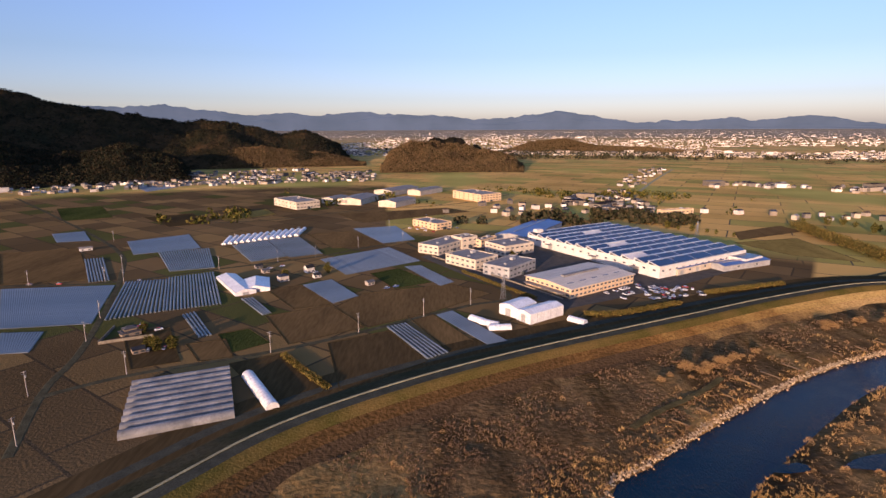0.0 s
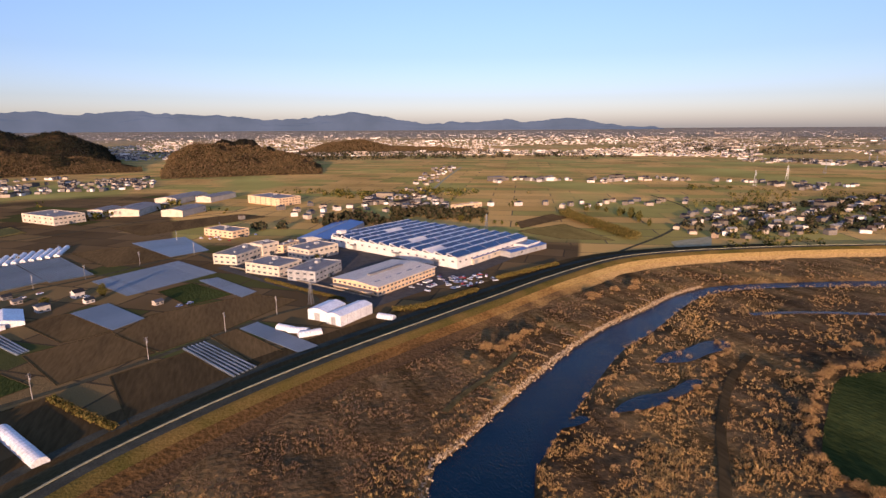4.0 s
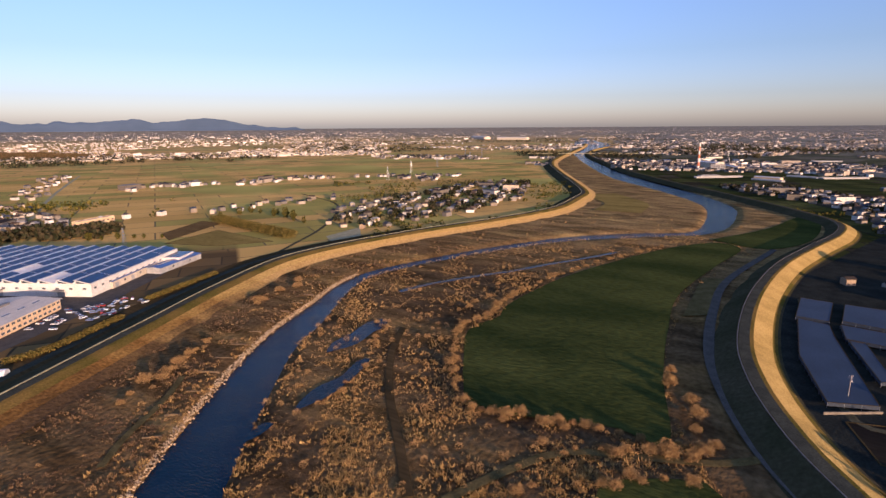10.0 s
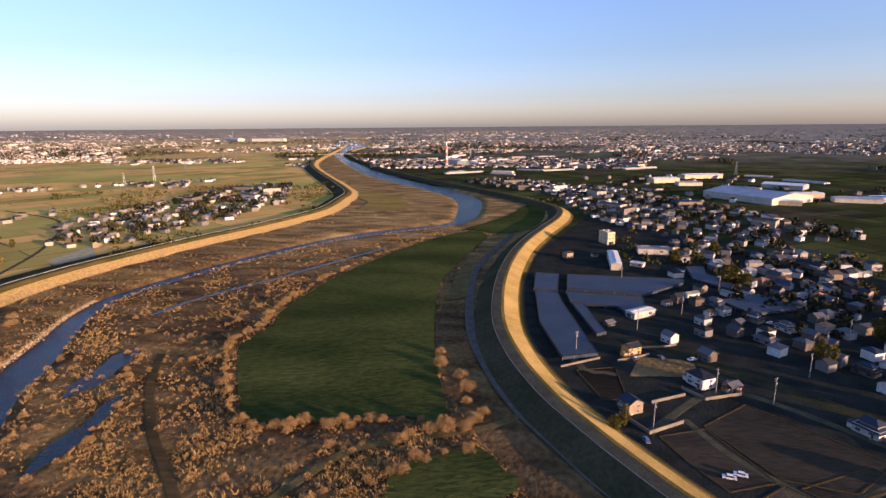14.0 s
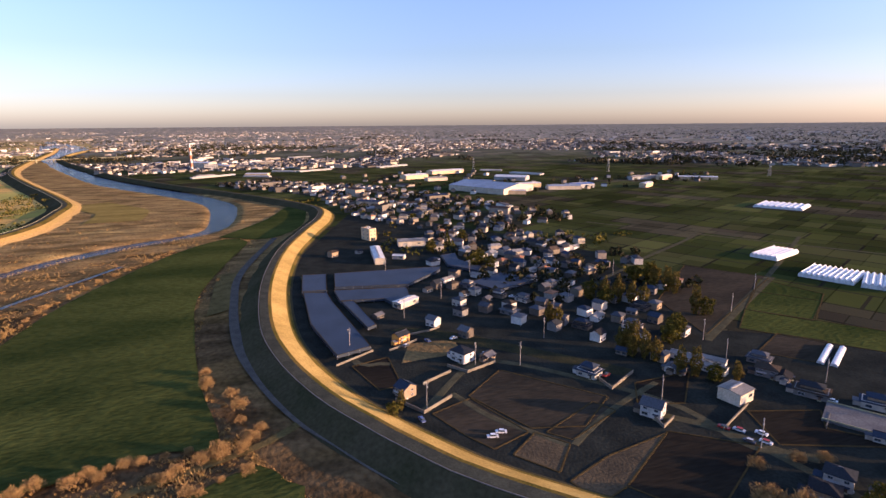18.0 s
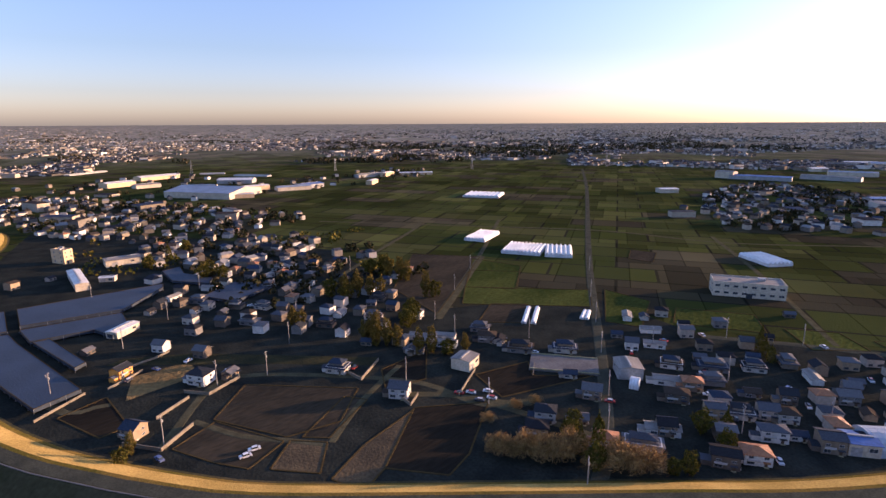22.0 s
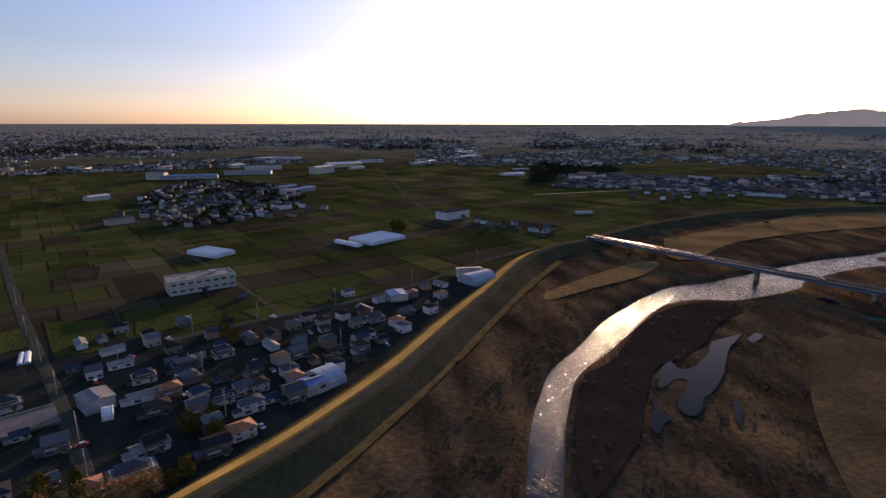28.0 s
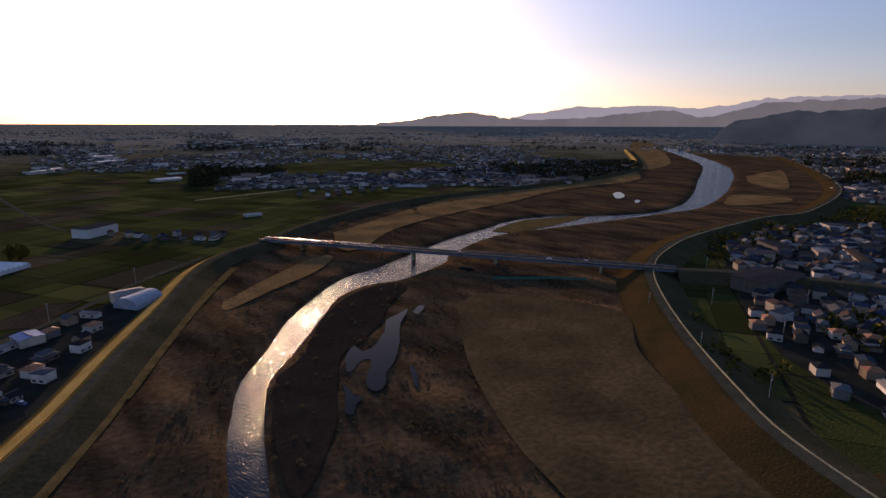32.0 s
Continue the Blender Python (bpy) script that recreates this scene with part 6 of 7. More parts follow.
hall(1327.5, 87.6, -109, 51.9, 14.3, 4.5, "tan", "white")
hall(1831.8, 410.6, -27, 49.1, 14.3, 4.5, "grey", "blue")
hall(2101.9, 310.6, -40, 68.1, 14.3, 4.5, "white", "grey")
hall(274, -1387, -161, 84, 25, 8, "white", "pale")
hall(269, -1722, -160, 80, 40, 9, "white", "pale")
hall(335, -1755, -141, 79, 30, 7, "white", "white")
hall(357, -1466, -129, 38, 25, 7, "white", "white")
hall(20, -1610, -160, 70, 25, 7, "white", "pale")
hall(50, -1379, -138, 41, 12, 5, "white", "white")
hall(-113, -1527, -136, 42, 16, 6, "white", "white")
hall(-149, -1567, -117, 53, 16, 7, "white", "white")
hall(-291, -1807, -141, 68, 25, 6, "white", "white")
hall(-334, -2106, -141, 91, 25, 6, "white", "white")
hall(410, -859, -127, 30, 18, 6, "white", "white")
hall(88, -1467, -158, 90, 40, 9, "tan", "white")
hall(282, -1262, -178, 98, 22, 7, "grey", "grey")
hall(378, -1175, -168, 106, 22, 7, "grey", "blue")
hall(124, -1278, -121, 66, 22, 15, "white", "white")
hall(438, -1167, 176, 35, 20, 13, "white", "grey")
hall(-292, -1183, -160, 53, 25, 4, "white", "white")
hall(154, -961, -133, 36, 18, 6, "grey", "blue")
hall(126, -928, -125, 53, 18, 6, "grey", "blue")
hall(891, -319, -147, 116, 85, 9, "white", "pale")
hall(869, -444, -102, 57, 22, 6, "white", "pale")
hall(997, -332, -128, 58, 22, 6, "white", "pale")
hall(829, -339, -110, 33, 14, 6, "tan", "white")
hall(906, -393, -90, 45, 18, 8, "tan", "white")
hall(1239, -331, -73, 84, 28, 7, "tan", "white")
hall(1138, -237, -68, 55, 24, 8, "tan", "white")
hall(960, -712, -65, 38, 14, 8, "tan", "white")
hall(853, -597, -53, 37, 12, 7, "tan", "white")
hall(940, -774, -122, 73, 16, 5, "tan", "white")
hall(1050, -421, -126, 64, 38, 7, "grey", "white")
hall(879, -481, -82, 45, 24, 7, "grey", "blue")
hall(975, -676, -86, 71, 20, 6, "grey", "grey")
hall(1085, -271, -82, 43, 20, 6, "white", "grey")
greenhouse_low(1273, -456, -115, 52, 14, 3)
greenhouse_low(1162, -501, -143, 79, 20, 3)
greenhouse_low(1323, 181, -50, 105, 12, 3)
greenhouse_low(1293, 86, -116, 62, 12, 3)
greenhouse_low(1415, 30, -116, 62, 12, 3)
greenhouse_low(1421, -43, -58, 93, 14, 3)
greenhouse_low(1822, 87, -37, 97, 16, 3)
greenhouse_low(2053, -12, -66, 80, 18, 3)
greenhouse_low(1570, -190, -55, 71, 16, 3)
greenhouse_low(1495, -251, -53, 109, 16, 3)
greenhouse_low(1784, 391, -68, 52, 12, 3)
hall(1566, 234, -131, 63, 26, 18, "white", "white")
hall(1619, 197, -145, 110, 18, 7, "tan", "white")
hall(4509, 2646, -127, 320, 60, 22, "white", "white")
hall(4353, 2231, -87, 278, 60, 20, "white", "white")
greenhouse_low(-598.2, -787.9, 140, 55.1, 20, 3)
greenhouse_low(-255.3, -656.3, 177, 20.7, 10, 3)
greenhouse_low(-294.3, -1180.1, 169, 44.8, 22, 3)
greenhouse_low(-348.5, -1323.7, -171, 37.3, 20, 3)
greenhouse_low(-345.9, -2109.6, 141, 81.5, 30, 3)
greenhouse_low(-292.2, -1836.8, -168, 59.2, 25, 3)
greenhouse_low(-112.3, -1559.4, 179, 46.6, 25, 3)
greenhouse_low(-151.3, -1596.9, -143, 33, 20, 3)
greenhouse_low(-674, -2047.9, -153, 79.9, 30, 3)
greenhouse_low(-505.8, -1400.3, -175, 51.2, 22, 3)
greenhouse_low(-706.2, -1560.1, -163, 59.8, 25, 3)
greenhouse_low(-568.1, -1412.6, 167, 42.1, 25, 3)
greenhouse_low(-1423.1, -2809, -150, 363.8, 40, 3)
greenhouse_low(-802.8, -2150, -168, 109.4, 30, 3)

# ---------------------------------------------------------------- the road bridge
def bridge():
    a, b = Vector((-196, -486, 0)), Vector((-384, -186, 0))
    u = (b - a).normalized()
    ln = (b - a).length
    ob = thing("road_bridge", "long grey-blue girder road bridge over the river", "bridge")
    part("deck", Geo().box(0, 0, 6.6, ln, 9.5, 0.5), M_ASPHALT, ob)
    for s in (-3.6, 0, 3.6):
        part("girder", Geo().box(0, s, 4.8, ln, 0.5, 1.8), M_GIRDER, ob, "blue-grey steel girder")
    for s in (-4.6, 4.6):
        rail = part("parapet", Geo().box(0, s, 7.1, ln, 0.25, 0.35).box(0, s, 7.95, ln, 0.16, 0.12), M_GIRDER, ob)
        n = 40
        for i in range(n):
            part("rail_post", Geo().box((i + 0.5) * ln / n - ln / 2, s, 7.4, 0.16, 0.16, 0.6), M_GIRDER, rail)
    for f in (0.12, 0.42, 0.62, 0.85):
        x = (f - 0.5) * ln
        pier = part("pier", Geo().box(x, 0, -4.5, 2.0, 6.0, 8.6, taper=0.95), M_CONCRETE, ob, "concrete river pier")
        part("pier_head", Geo().box(x, 0, 4.05, 2.6, 9.0, 0.75), M_CONCRETE, pier)
    m = (a + b) / 2
    ob.matrix_basis = pose(m.x, m.y, 0, 0, 0, math.degrees(math.atan2(u.y, u.x)))
    ang = math.degrees(math.atan2(u.y, u.x))
    side = Vector((-u.y, u.x, 0))
    for k in range(16):
        p = a + u * (6 + k * 6.4) + side * 2.0
        car(p.x, p.y, ang + 180, 7.12)
    for k in (115, 190, 262, 290):
        p = a + u * k - side * 2.0
        car(p.x, p.y, ang, 7.12)


M_GIRDER = surface("blue_grey_bridge_paint", (0.16, 0.19, 0.24), (0.11, 0.13, 0.17), 0.3, 0.6, relief=0.05)
bridge()
ramp_line = curve([(-384, -186), (-412, -150), (-440, -90), (-470, -20), (-520, 90)], 6)
structure("embankment", sweep("embankment", ramp_line, [(-16, 0), (-5, 6.3), (-4.2, 6.6), (4.2, 6.6), (5, 6.3), (16, 0)], [M_DARKGRASS, M_ASPHALT], [0, 0, 1, 0, 0]), "grassy embankment carrying the bridge road", "embankment")
road([(-560, -640), (-480, -645), (-400, -620), (-300, -575), (-230, -530)], 5, M_ASPHALT, "road along the landward side of the dike", 0.2)
far_deck = thing("far_bridge", "long pale road bridge across the far river bend", "bridge")
part("deck", Geo().box(0, 0, 7, 420, 12, 1.6), M_CONCRETE, far_deck)
for k in range(9):
    part("pier", Geo().box((k - 4) * 46, 0, -3, 3, 9, 10), M_CONCRETE, far_deck)
fx, fy, fz = spread(2090, 770)
far_deck.matrix_basis = pose(fx, fy, fz, 0, 0, -62) @ Matrix.Scale((H - fz) / H, 4)


# ---------------------------------------------------------------- chimney, poles, pylons
def chimney(x, y, h):
    ob = thing("chimney", "tall red and white banded chimney of a works", "chimney")
    n = 7
    for i in range(n):
        r0, r1 = 3.4 - 1.5 * i / n, 3.4 - 1.5 * (i + 1) / n
        part("band", Geo().rod((0, 0, h * i / n), (0, 0, h * (i + 1) / n), r0, n=14, r2=r1), M_WHITE if i % 2 == 0 else M_REDBAND, ob)
    ob.matrix_basis = pose(x, y, 0)


M_REDBAND = surface("faded_red_paint", (0.55, 0.20, 0.09), (0.45, 0.16, 0.07), 0.5, 0.7, relief=0)
chimney(1528, 258, 68)
office(1545, 215, -80, 32, 22, 15, "grey")
for x, y in ((-87, 259), (-47, 287), (-12, 313), (17, 334), (-176, 214), (-146, 235), (-152, 176), (-205, 312), (-190, 275), (-232, 385), (-260, 432), (-180, 428), (-140, 452),
             (-112, 470), (-80, 505), (-300, 383), (-250, 392), (-40, 530), (7, 440), (-330, 540), (-60, 600), (-20, 640), (-150, 560), (-200, 520)):
    pole(x, y, random.uniform(25, 55))
for x, y in ((80, -132), (93, -165), (108, -190), (134, -226), (160, -262), (188, -300), (225, -355), (100, -290), (70, -308), (28, -332), (-22, -368), (-78, -425), (225, -198), (258, -245), (290, -292),
             (195, -44), (228, -75), (222, -95), (175, -137), (137, -149), (262, -20), (300, -55), (330, -85), (300, -160), (350, -222), (250, -120), (280, -140), (240, -160), (200, -190), (170, -215),
             (60, -200), (40, -230), (20, -260), (80, -240), (120, -250), (380, -120), (420, -150), (400, -60)):
    pole(x, y, random.uniform(-70, -40))
for x, y in ((-300, -160), (-260, -110), (-235, -70), (-340, -140), (-310, -90), (-280, -40), (-380, -100), (-420, -180)):
    pole(x, y, random.uniform(0, 90))
pylon(39, 346, 40, 0.55)
pylon(246, 525, 30, 0.7)
for x, y in ((913, 765), (1080, 830), (1300, 905), (1893, 1182), (1929, 1126), (1650, 1010), (2300, 900), (1500, -80), (1300, -420), (1150, -700), (950, -960), (760, -1250), (2000, 250), (1800, -250), (600, -1500)):
    pylon(x, y, random.uniform(0, 180), 1.0)

# ---------------------------------------------------------------- parked cars and walls
for x, y, a in ((148, -150, 30), (151, -146, 30), (144, -156, 30), (141, -148, 30), (139, -153, 30), (186, -40, 10), (168, -62, 80), (170, -66, 75), (238, -84, 40), (262, -60, 20), (30, -300, 60), (-8, -300, 50), (-12, -306, 50),
                (-30, -330, 40), (-34, -336, 40), (40, -260, 20), (60, -250, 80), (100, -220, 30), (95, -226, 30), (88, -232, 30), (120, -262, 10), (20, -355, -50), (110, -284, -30), (62, -312, -30), (300, -150, 50), (320, -130, 60),
                (-173, 298, 40), (-160, 292, 40), (-150, 262, 100), (-143, 265, 90), (-280, 386, 5), (-300, 384, 5), (-225, 393, 15), (-140, 430, 30), (-132, 437, 40), (-100, 416, 60), (-40, 372, 40), (-34, 376, 40)):
    car(x, y, a)
random.seed(17)
for hx, hy in [p for p in HOUSES if math.hypot(*p) < 300 and p[1] < -20][::3]:
    turn = random.uniform(0, 360)
    car(hx + 7.5 * math.cos(radians(turn)), hy + 7.5 * math.sin(radians(turn)), random.choice((33, 123)) + random.uniform(-6, 6))
random.seed(11)
for k in range(20):     # works car parks
    u, v = random.randrange(14), random.randrange(4)
    car(118 + u * 3.1 * 0.82 + v * 6 * -0.57, 352 + u * 3.1 * 0.57 + v * 4 * 0.82 - 6, 125 + random.uniform(-3, 3))
for k in range(20):
    u, v = random.randrange(13), random.randrange(4)
    car(-38 + u * 3.2 * 0.75 + v * 9, 610 + u * 3.2 * 0.66 - v * 8, 130 + random.uniform(-3, 3))


def wall_run(pts, h, mat, label):
    ob = thing("garden_wall", label, "wall", "garden walls")
    for p, q in zip(pts, pts[1:]):
        p, q = np.array(p, float), np.array(q, float)
        a = math.degrees(math.atan2(*(q - p)[::-1]))
        seg = part("panel", Geo().box(0, 0, 0, np.hypot(*(q - p)), 0.25, h), mat, ob, at=pose(*((p + q) / 2), 0, 0, 0, a))
        part("coping", Geo().box(0, 0, h, np.hypot(*(q - p)) + 0.1, 0.4, 0.1), mat, seg)


wall_run([(-187, 296), (-181, 271), (-158, 282)], 1.6, M_GARDENWALL, "pale concrete wall round a farmhouse")
wall_run([(204, -33), (191, -42), (201, -56)], 1.4, M_GARDENWALL, "pale concrete garden wall by the dike")
wall_run([(215, -47), (224, -62)], 1.2, M_GARDENWALL, "low pale wall along a field")
wall_run([(230, -62), (221, -69), (228, -85), (235, -82)], 1.3, M_GARDENWALL, "low garden wall round a white house")
wall_run([(207, -122), (189, -123), (201, -141)], 1.4, M_GARDENWALL, "pale wall round a farmhouse yard")
wall_run([(167, -126), (157, -125), (162, -133)], 1.3, M_GARDENWALL, "low garden wall by a field")
wall_run([(244, -12), (257, -31)], 1.0, M_GARDENWALL, "low concrete edge of an orchard plot")
wall_run([(255, -39), (259, -46), (265, -55)], 1.0, M_GARDENWALL, "low wall beside an orange house")
wall_run([(273, -52), (276, -64), (280, -71)], 1.0, M_GARDENWALL, "low pale wall by a garden")
wall_run([(148, -192), (141, -182)], 1.0, M_GARDENWALL, "low wall by a concrete slab")
wall_run([(150, -145), (163, -168)], 1.2, M_GARDENWALL, "pale wall beside a parking yard")
wall_run([(-10, 470), (30, 415), (60, 372), (78, 345)], 1.2, M_GARDENWALL, "pale wall along the works yard")

M_GREENNET = surface("green_site_netting", (0.03, 0.16, 0.11), (0.02, 0.11, 0.08), 0.4, 0.7, relief=0.1)
site = thing("site_fence", "long green netting fence across the meadow", "fence")
edge = [(-277, -268), (-291, -255), (-309, -241), (-326, -223)]
for p, q in zip(edge, edge[1:]):
    p, q = np.array(p, float), np.array(q, float)
    ang = math.degrees(math.atan2(*(q - p)[::-1]))
    part("net_panel", Geo().box(0, 0, 0.5, np.hypot(*(q - p)), 0.08, 1.6), M_GREENNET, site, at=pose(*((p + q) / 2), 0.3, 0, 0, ang))
    for k in range(5):
        part("post", Geo().rod((0, 0, 0.2), (0, 0, 2.6), 0.06), M_STEEL, site, at=pose(*(p + (q - p) * k / 5), 0))

# ---------------------------------------------------------------- trees
random.seed(5)
row_of_trees([(172, 94), (174, 110), (195, 128), (243, 155), (272, 152), (298, 158), (365, 156), (432, 142), (520, 114)], 5, "bare", 0.75)
row_of_trees([(172, 92), (178, 72), (186, 50), (184, 30), (192, 22)], 4.5, "bare", 0.95, 3)
row_of_trees([(162, 70), (170, 52), (176, 38), (182, 22)], 5, "bare", 0.8, 3)
row_of_trees([(190, 20), (205, 25), (230, 38), (250, 44)], 6, "bare", 0.9, 3)
row_of_trees([(136, 66), (150, 52), (160, 38), (172, 24)], 5, "bare", 0.7, 3)
row_of_trees([(220, 160), (246, 166), (280, 170), (330, 176)], 7, "bare", 0.6, 5)
row_of_trees([(150, 150), (180, 165), (205, 180), (230, 200)], 7, "bare", 0.6, 5)


def scatter(n, x0, x1, y0, y1, seed, small, large, clear=()):
    """Lone bare willows strewn over the flats."""
    rng = np.random.default_rng(seed)
    x, y = rng.uniform(x0, x1, n), rng.uniform(y0, y1, n)
    ok = inside(x, y, FLOOD) & ~inside(x, y, RIVER) & (distance(x, y, N_DIKE) > 26) & (distance(x, y, S_DIKE) > 36)
    for poly in clear:
        ok &= ~inside(x, y, np.array(poly, float))
    x, y = x[ok], y[ok]
    k = 190
    size = np.repeat(rng.uniform(small, large, len(x)) * 3.2, k)
    d = rng.normal(size=(len(size), 3))
    d /= np.linalg.norm(d, axis=1)[:, None]
    d[:, 2] = np.abs(d[:, 2])
    c = np.column_stack([np.repeat(x, k), np.repeat(y, k), np.zeros(len(size))]) + d * (size * rng.uniform(0.5, 1, len(size)) ** 0.5)[:, None] * [0.8, 0.8, 1.1]
    v, f = cards(c, d * [0.5, 0.5, 1] + [0, 0, 0.4] + 0.4 * rng.normal(size=d.shape), size * 0.2, rng, 0.10)
    tagged(new("scrub", quick("scrub", v, f, [M_TWIG])), "bare golden willow scrub strewn over the flats", "scrub", kind="stuff")


scatter(330, 95, 260, 40, 230, 1, 0.25, 0.75, (GREEN, GREEN_SMALL))
scatter(200, -20, 440, 140, 340, 2, 0.25, 0.55, (GREEN,))
scatter(260, -240, -10, -310, -110, 3, 0.25, 0.65, (MEADOW, POND))
scatter(160, 240, 700, 60, 330, 4, 0.3, 0.7, (GREEN, GREEN_EAST))
for x, y in ((-430, -560), (-300, -520), (-520, -590), (-640, -600), (-260, -490), (-215, -440), (-240, -450)):
    tree(x, y, "bare", 1.2)
row_of_trees([(98, 226), (118, 236), (140, 249), (160, 257)], 4.5, "bare", 0.8, 3)
row_of_trees([(206, 285), (228, 296), (262, 301)], 5, "bare", 0.8, 4)
# village groves
for x, y, k, s in ((88, -150, "conifer", 1.1), (92, -146, "conifer", 0.9), (84, -143, "leaf", 1.0), (99, -150, "leaf", 1.1), (104, -160, "leaf", 0.9), (70, -190, "leaf", 1.1), (64, -196, "conifer", 0.8), (60, -186, "leaf", 1.0),
                   (230, -185, "leaf", 1.5), (236, -190, "leaf", 1.6), (226, -178, "leaf", 1.3), (286, -196, "bamboo", 1.4), (292, -190, "bamboo", 1.5), (298, -184, "bamboo", 1.3), (280, -200, "bamboo", 1.4), (302, -176, "leaf", 1.4), (290, -180, "leaf", 1.5),
                   (222, -155, "bamboo", 1.2), (226, -150, "bamboo", 1.1), (190, -165, "bamboo", 1.2), (194, -160, "bamboo", 1.1), (184, -170, "leaf", 1.1), (180, -178, "bamboo", 0.9), (78, -278, "conifer", 0.8), (82, -284, "conifer", 0.9), (74, -274, "conifer", 0.8),
                   (400, -130, "leaf", 1.6), (408, -138, "leaf", 1.5), (395, -142, "leaf", 1.4), (192, -30, "leaf", 0.8), (196, -34, "bamboo", 0.7), (460, -110, "leaf", 1.4), (480, -130, "conifer", 1.1), (500, -150, "leaf", 1.5),
                   (-166, 288, "leaf", 0.7), (-146, 262, "leaf", 0.9), (-140, 266, "leaf", 1.0), (-152, 266, "leaf", 0.8), (-90, 415, "leaf", 0.9), (-120, 402, "leaf", 0.8), (-22, -560, "leaf", 1.8), (-16, -566, "leaf", 1.5), (60, 470, "leaf", 0.7), (18, 455, "leaf", 0.6)):
    tree(x, y, k, s)
for run in ([(112, -126), (100, -136), (92, -142)], [(86, -144), (80, -149), (74, -154)]):
    row_of_trees(run, 2.0, "bare", 1.7, 2)
for x, y, k, s in ((213, -155, "bamboo", 1.3), (217, -151, "bamboo", 1.2), (209, -158, "bamboo", 1.1), (262, -134, "bamboo", 1.1), (268, -132, "bamboo", 1.2), (260, -221, "bamboo", 1.4), (257, -226, "leaf", 1.4), (311, -229, "bamboo", 1.5),
                   (318, -232, "leaf", 1.7), (325, -236, "leaf", 1.8), (304, -234, "bamboo", 1.5), (298, -236, "bamboo", 1.4), (332, -228, "leaf", 1.6), (224, -153, "bamboo", 1.2), (66, -159, "leaf", 0.8), (62, -162, "leaf", 0.9),
                   (128, -139, "bare", 1.0), (127, -154, "bare", 0.9), (124, -162, "bare", 0.9)):
    tree(x, y, k, s)


def hedge(points, width, height, label):
    line = curve(points, 1.0)
    rng = np.random.default_rng(3)
    n = min(9000, int(np.hypot(*np.diff(line, axis=0).T).sum() * 14 * width))
    i = rng.integers(0, len(line) - 1, n)
    u = rng.random((n, 1))
    off = offsets(line)[i] * rng.uniform(-width / 2, width / 2, n)[:, None]
    c = np.column_stack([line[i] * (1 - u) + line[i + 1] * u + off + rng.normal(0, 0.3, (n, 2)), height * rng.uniform(0.05, 1, n) ** 0.6])
    v, f = cards(c, None, rng.uniform(0.25, 0.5, n) * max(1, height / 5), rng, 0.8)
    tagged(new("hedge", quick("hedge", v, f, [M_BAMBOO])), label, "hedge", "clipped hedges")


hedge([(84, 312), (102, 312), (126, 322), (149, 332)], 4, 3.2, "long golden hedge along the works fence")
hedge([(175, 354), (208, 365), (241, 376)], 4, 3.2, "long golden hedge along the works fence")
hedge([(60, 345), (40, 375), (15, 415)], 3, 2.2, "dark hedge beside the works wall")
hedge([(-80, 256), (-66, 238), (-50, 219)], 3.5, 1.8, "row of dry golden shrubs between fields")
hedge([(390, 600), (381, 545), (374, 490), (367, 436)], 17, 8, "broad golden bamboo grove beside the road")
row_of_trees([(418, 623), (455, 618), (462, 580), (450, 548), (434, 500)], 8, "leaf", 1.3, 6)
row_of_trees([(248, 604), (280, 580), (297, 554)], 7, "leaf", 0.9, 3)
field([(395, 417), (455, 424), (418, 389), (378, 391)], M_CONCRETE, "pale sandy works lot by the dike", 0.06)
random.seed(23)
for k in range(26):     # crowded yard beside the works
    u, v = random.random(), random.random()
    car(136 + 40 * u - 4 * v, 343 + 6 * u + 24 * v, random.uniform(0, 180))

# ---------------------------------------------------------------- villages further off
FAR_SPOTS = []


def village(poly, gap, angle, n, seed, keep=0.75, near=620):
    rng = random.Random(seed)
    poly = np.array(poly, float)
    c, s = math.cos(radians(angle)), math.sin(radians(angle))
    cx, cy = poly.mean(0)
    reach = np.hypot(*(poly - (cx, cy)).T).max()
    k = int(reach / gap) + 1
    spots = [(cx + c * i * gap - s * j * gap * 1.25, cy + s * i * gap + c * j * gap * 1.25) for i in range(-k, k + 1) for j in range(-k, k + 1)]
    rng.shuffle(spots)
    kinds = ["gable", "hip", "hip", "plain", "farm", "tall", "tile", "cube", "gable", "long"]
    made = 0
    for x, y in spots:
        x, y = x + rng.uniform(-4, 4), y + rng.uniform(-4, 4)
        if inside(np.array([x]), np.array([y]), poly)[0] and rng.random() < keep and made < n and not any(inside(np.array([x]), np.array([y]), net)[0] for net in NETS):
            made += 1
            if math.hypot(x, y) > near:
                FAR_SPOTS.append((x, y))
                continue
            if HOUSES and min((x - p) ** 2 + (y - q) ** 2 for p, q in HOUSES) < 75:
                continue
            HOUSES.append((x, y))
            far_house(x, y, angle + 90 * rng.randrange(4) + rng.uniform(-9, 9), rng.choice(kinds))


village([(60, -185), (110, -240), (175, -300), (105, -280), (60, -300), (10, -325), (-50, -385), (-60, -360), (-25, -290), (25, -220)], 11, -57, 66, 12, 0.6)
village([(300, -100), (360, -60), (430, -90), (440, -170), (380, -220), (300, -200), (250, -200), (200, -160), (250, -130)], 17, -57, 46, 13, 0.8)
village([(425, 415), (520, 385), (640, 370), (760, 372), (880, 415), (1010, 480), (1020, 560), (860, 560), (700, 570), (560, 560), (450, 480)], 20, 22, 300, 3)
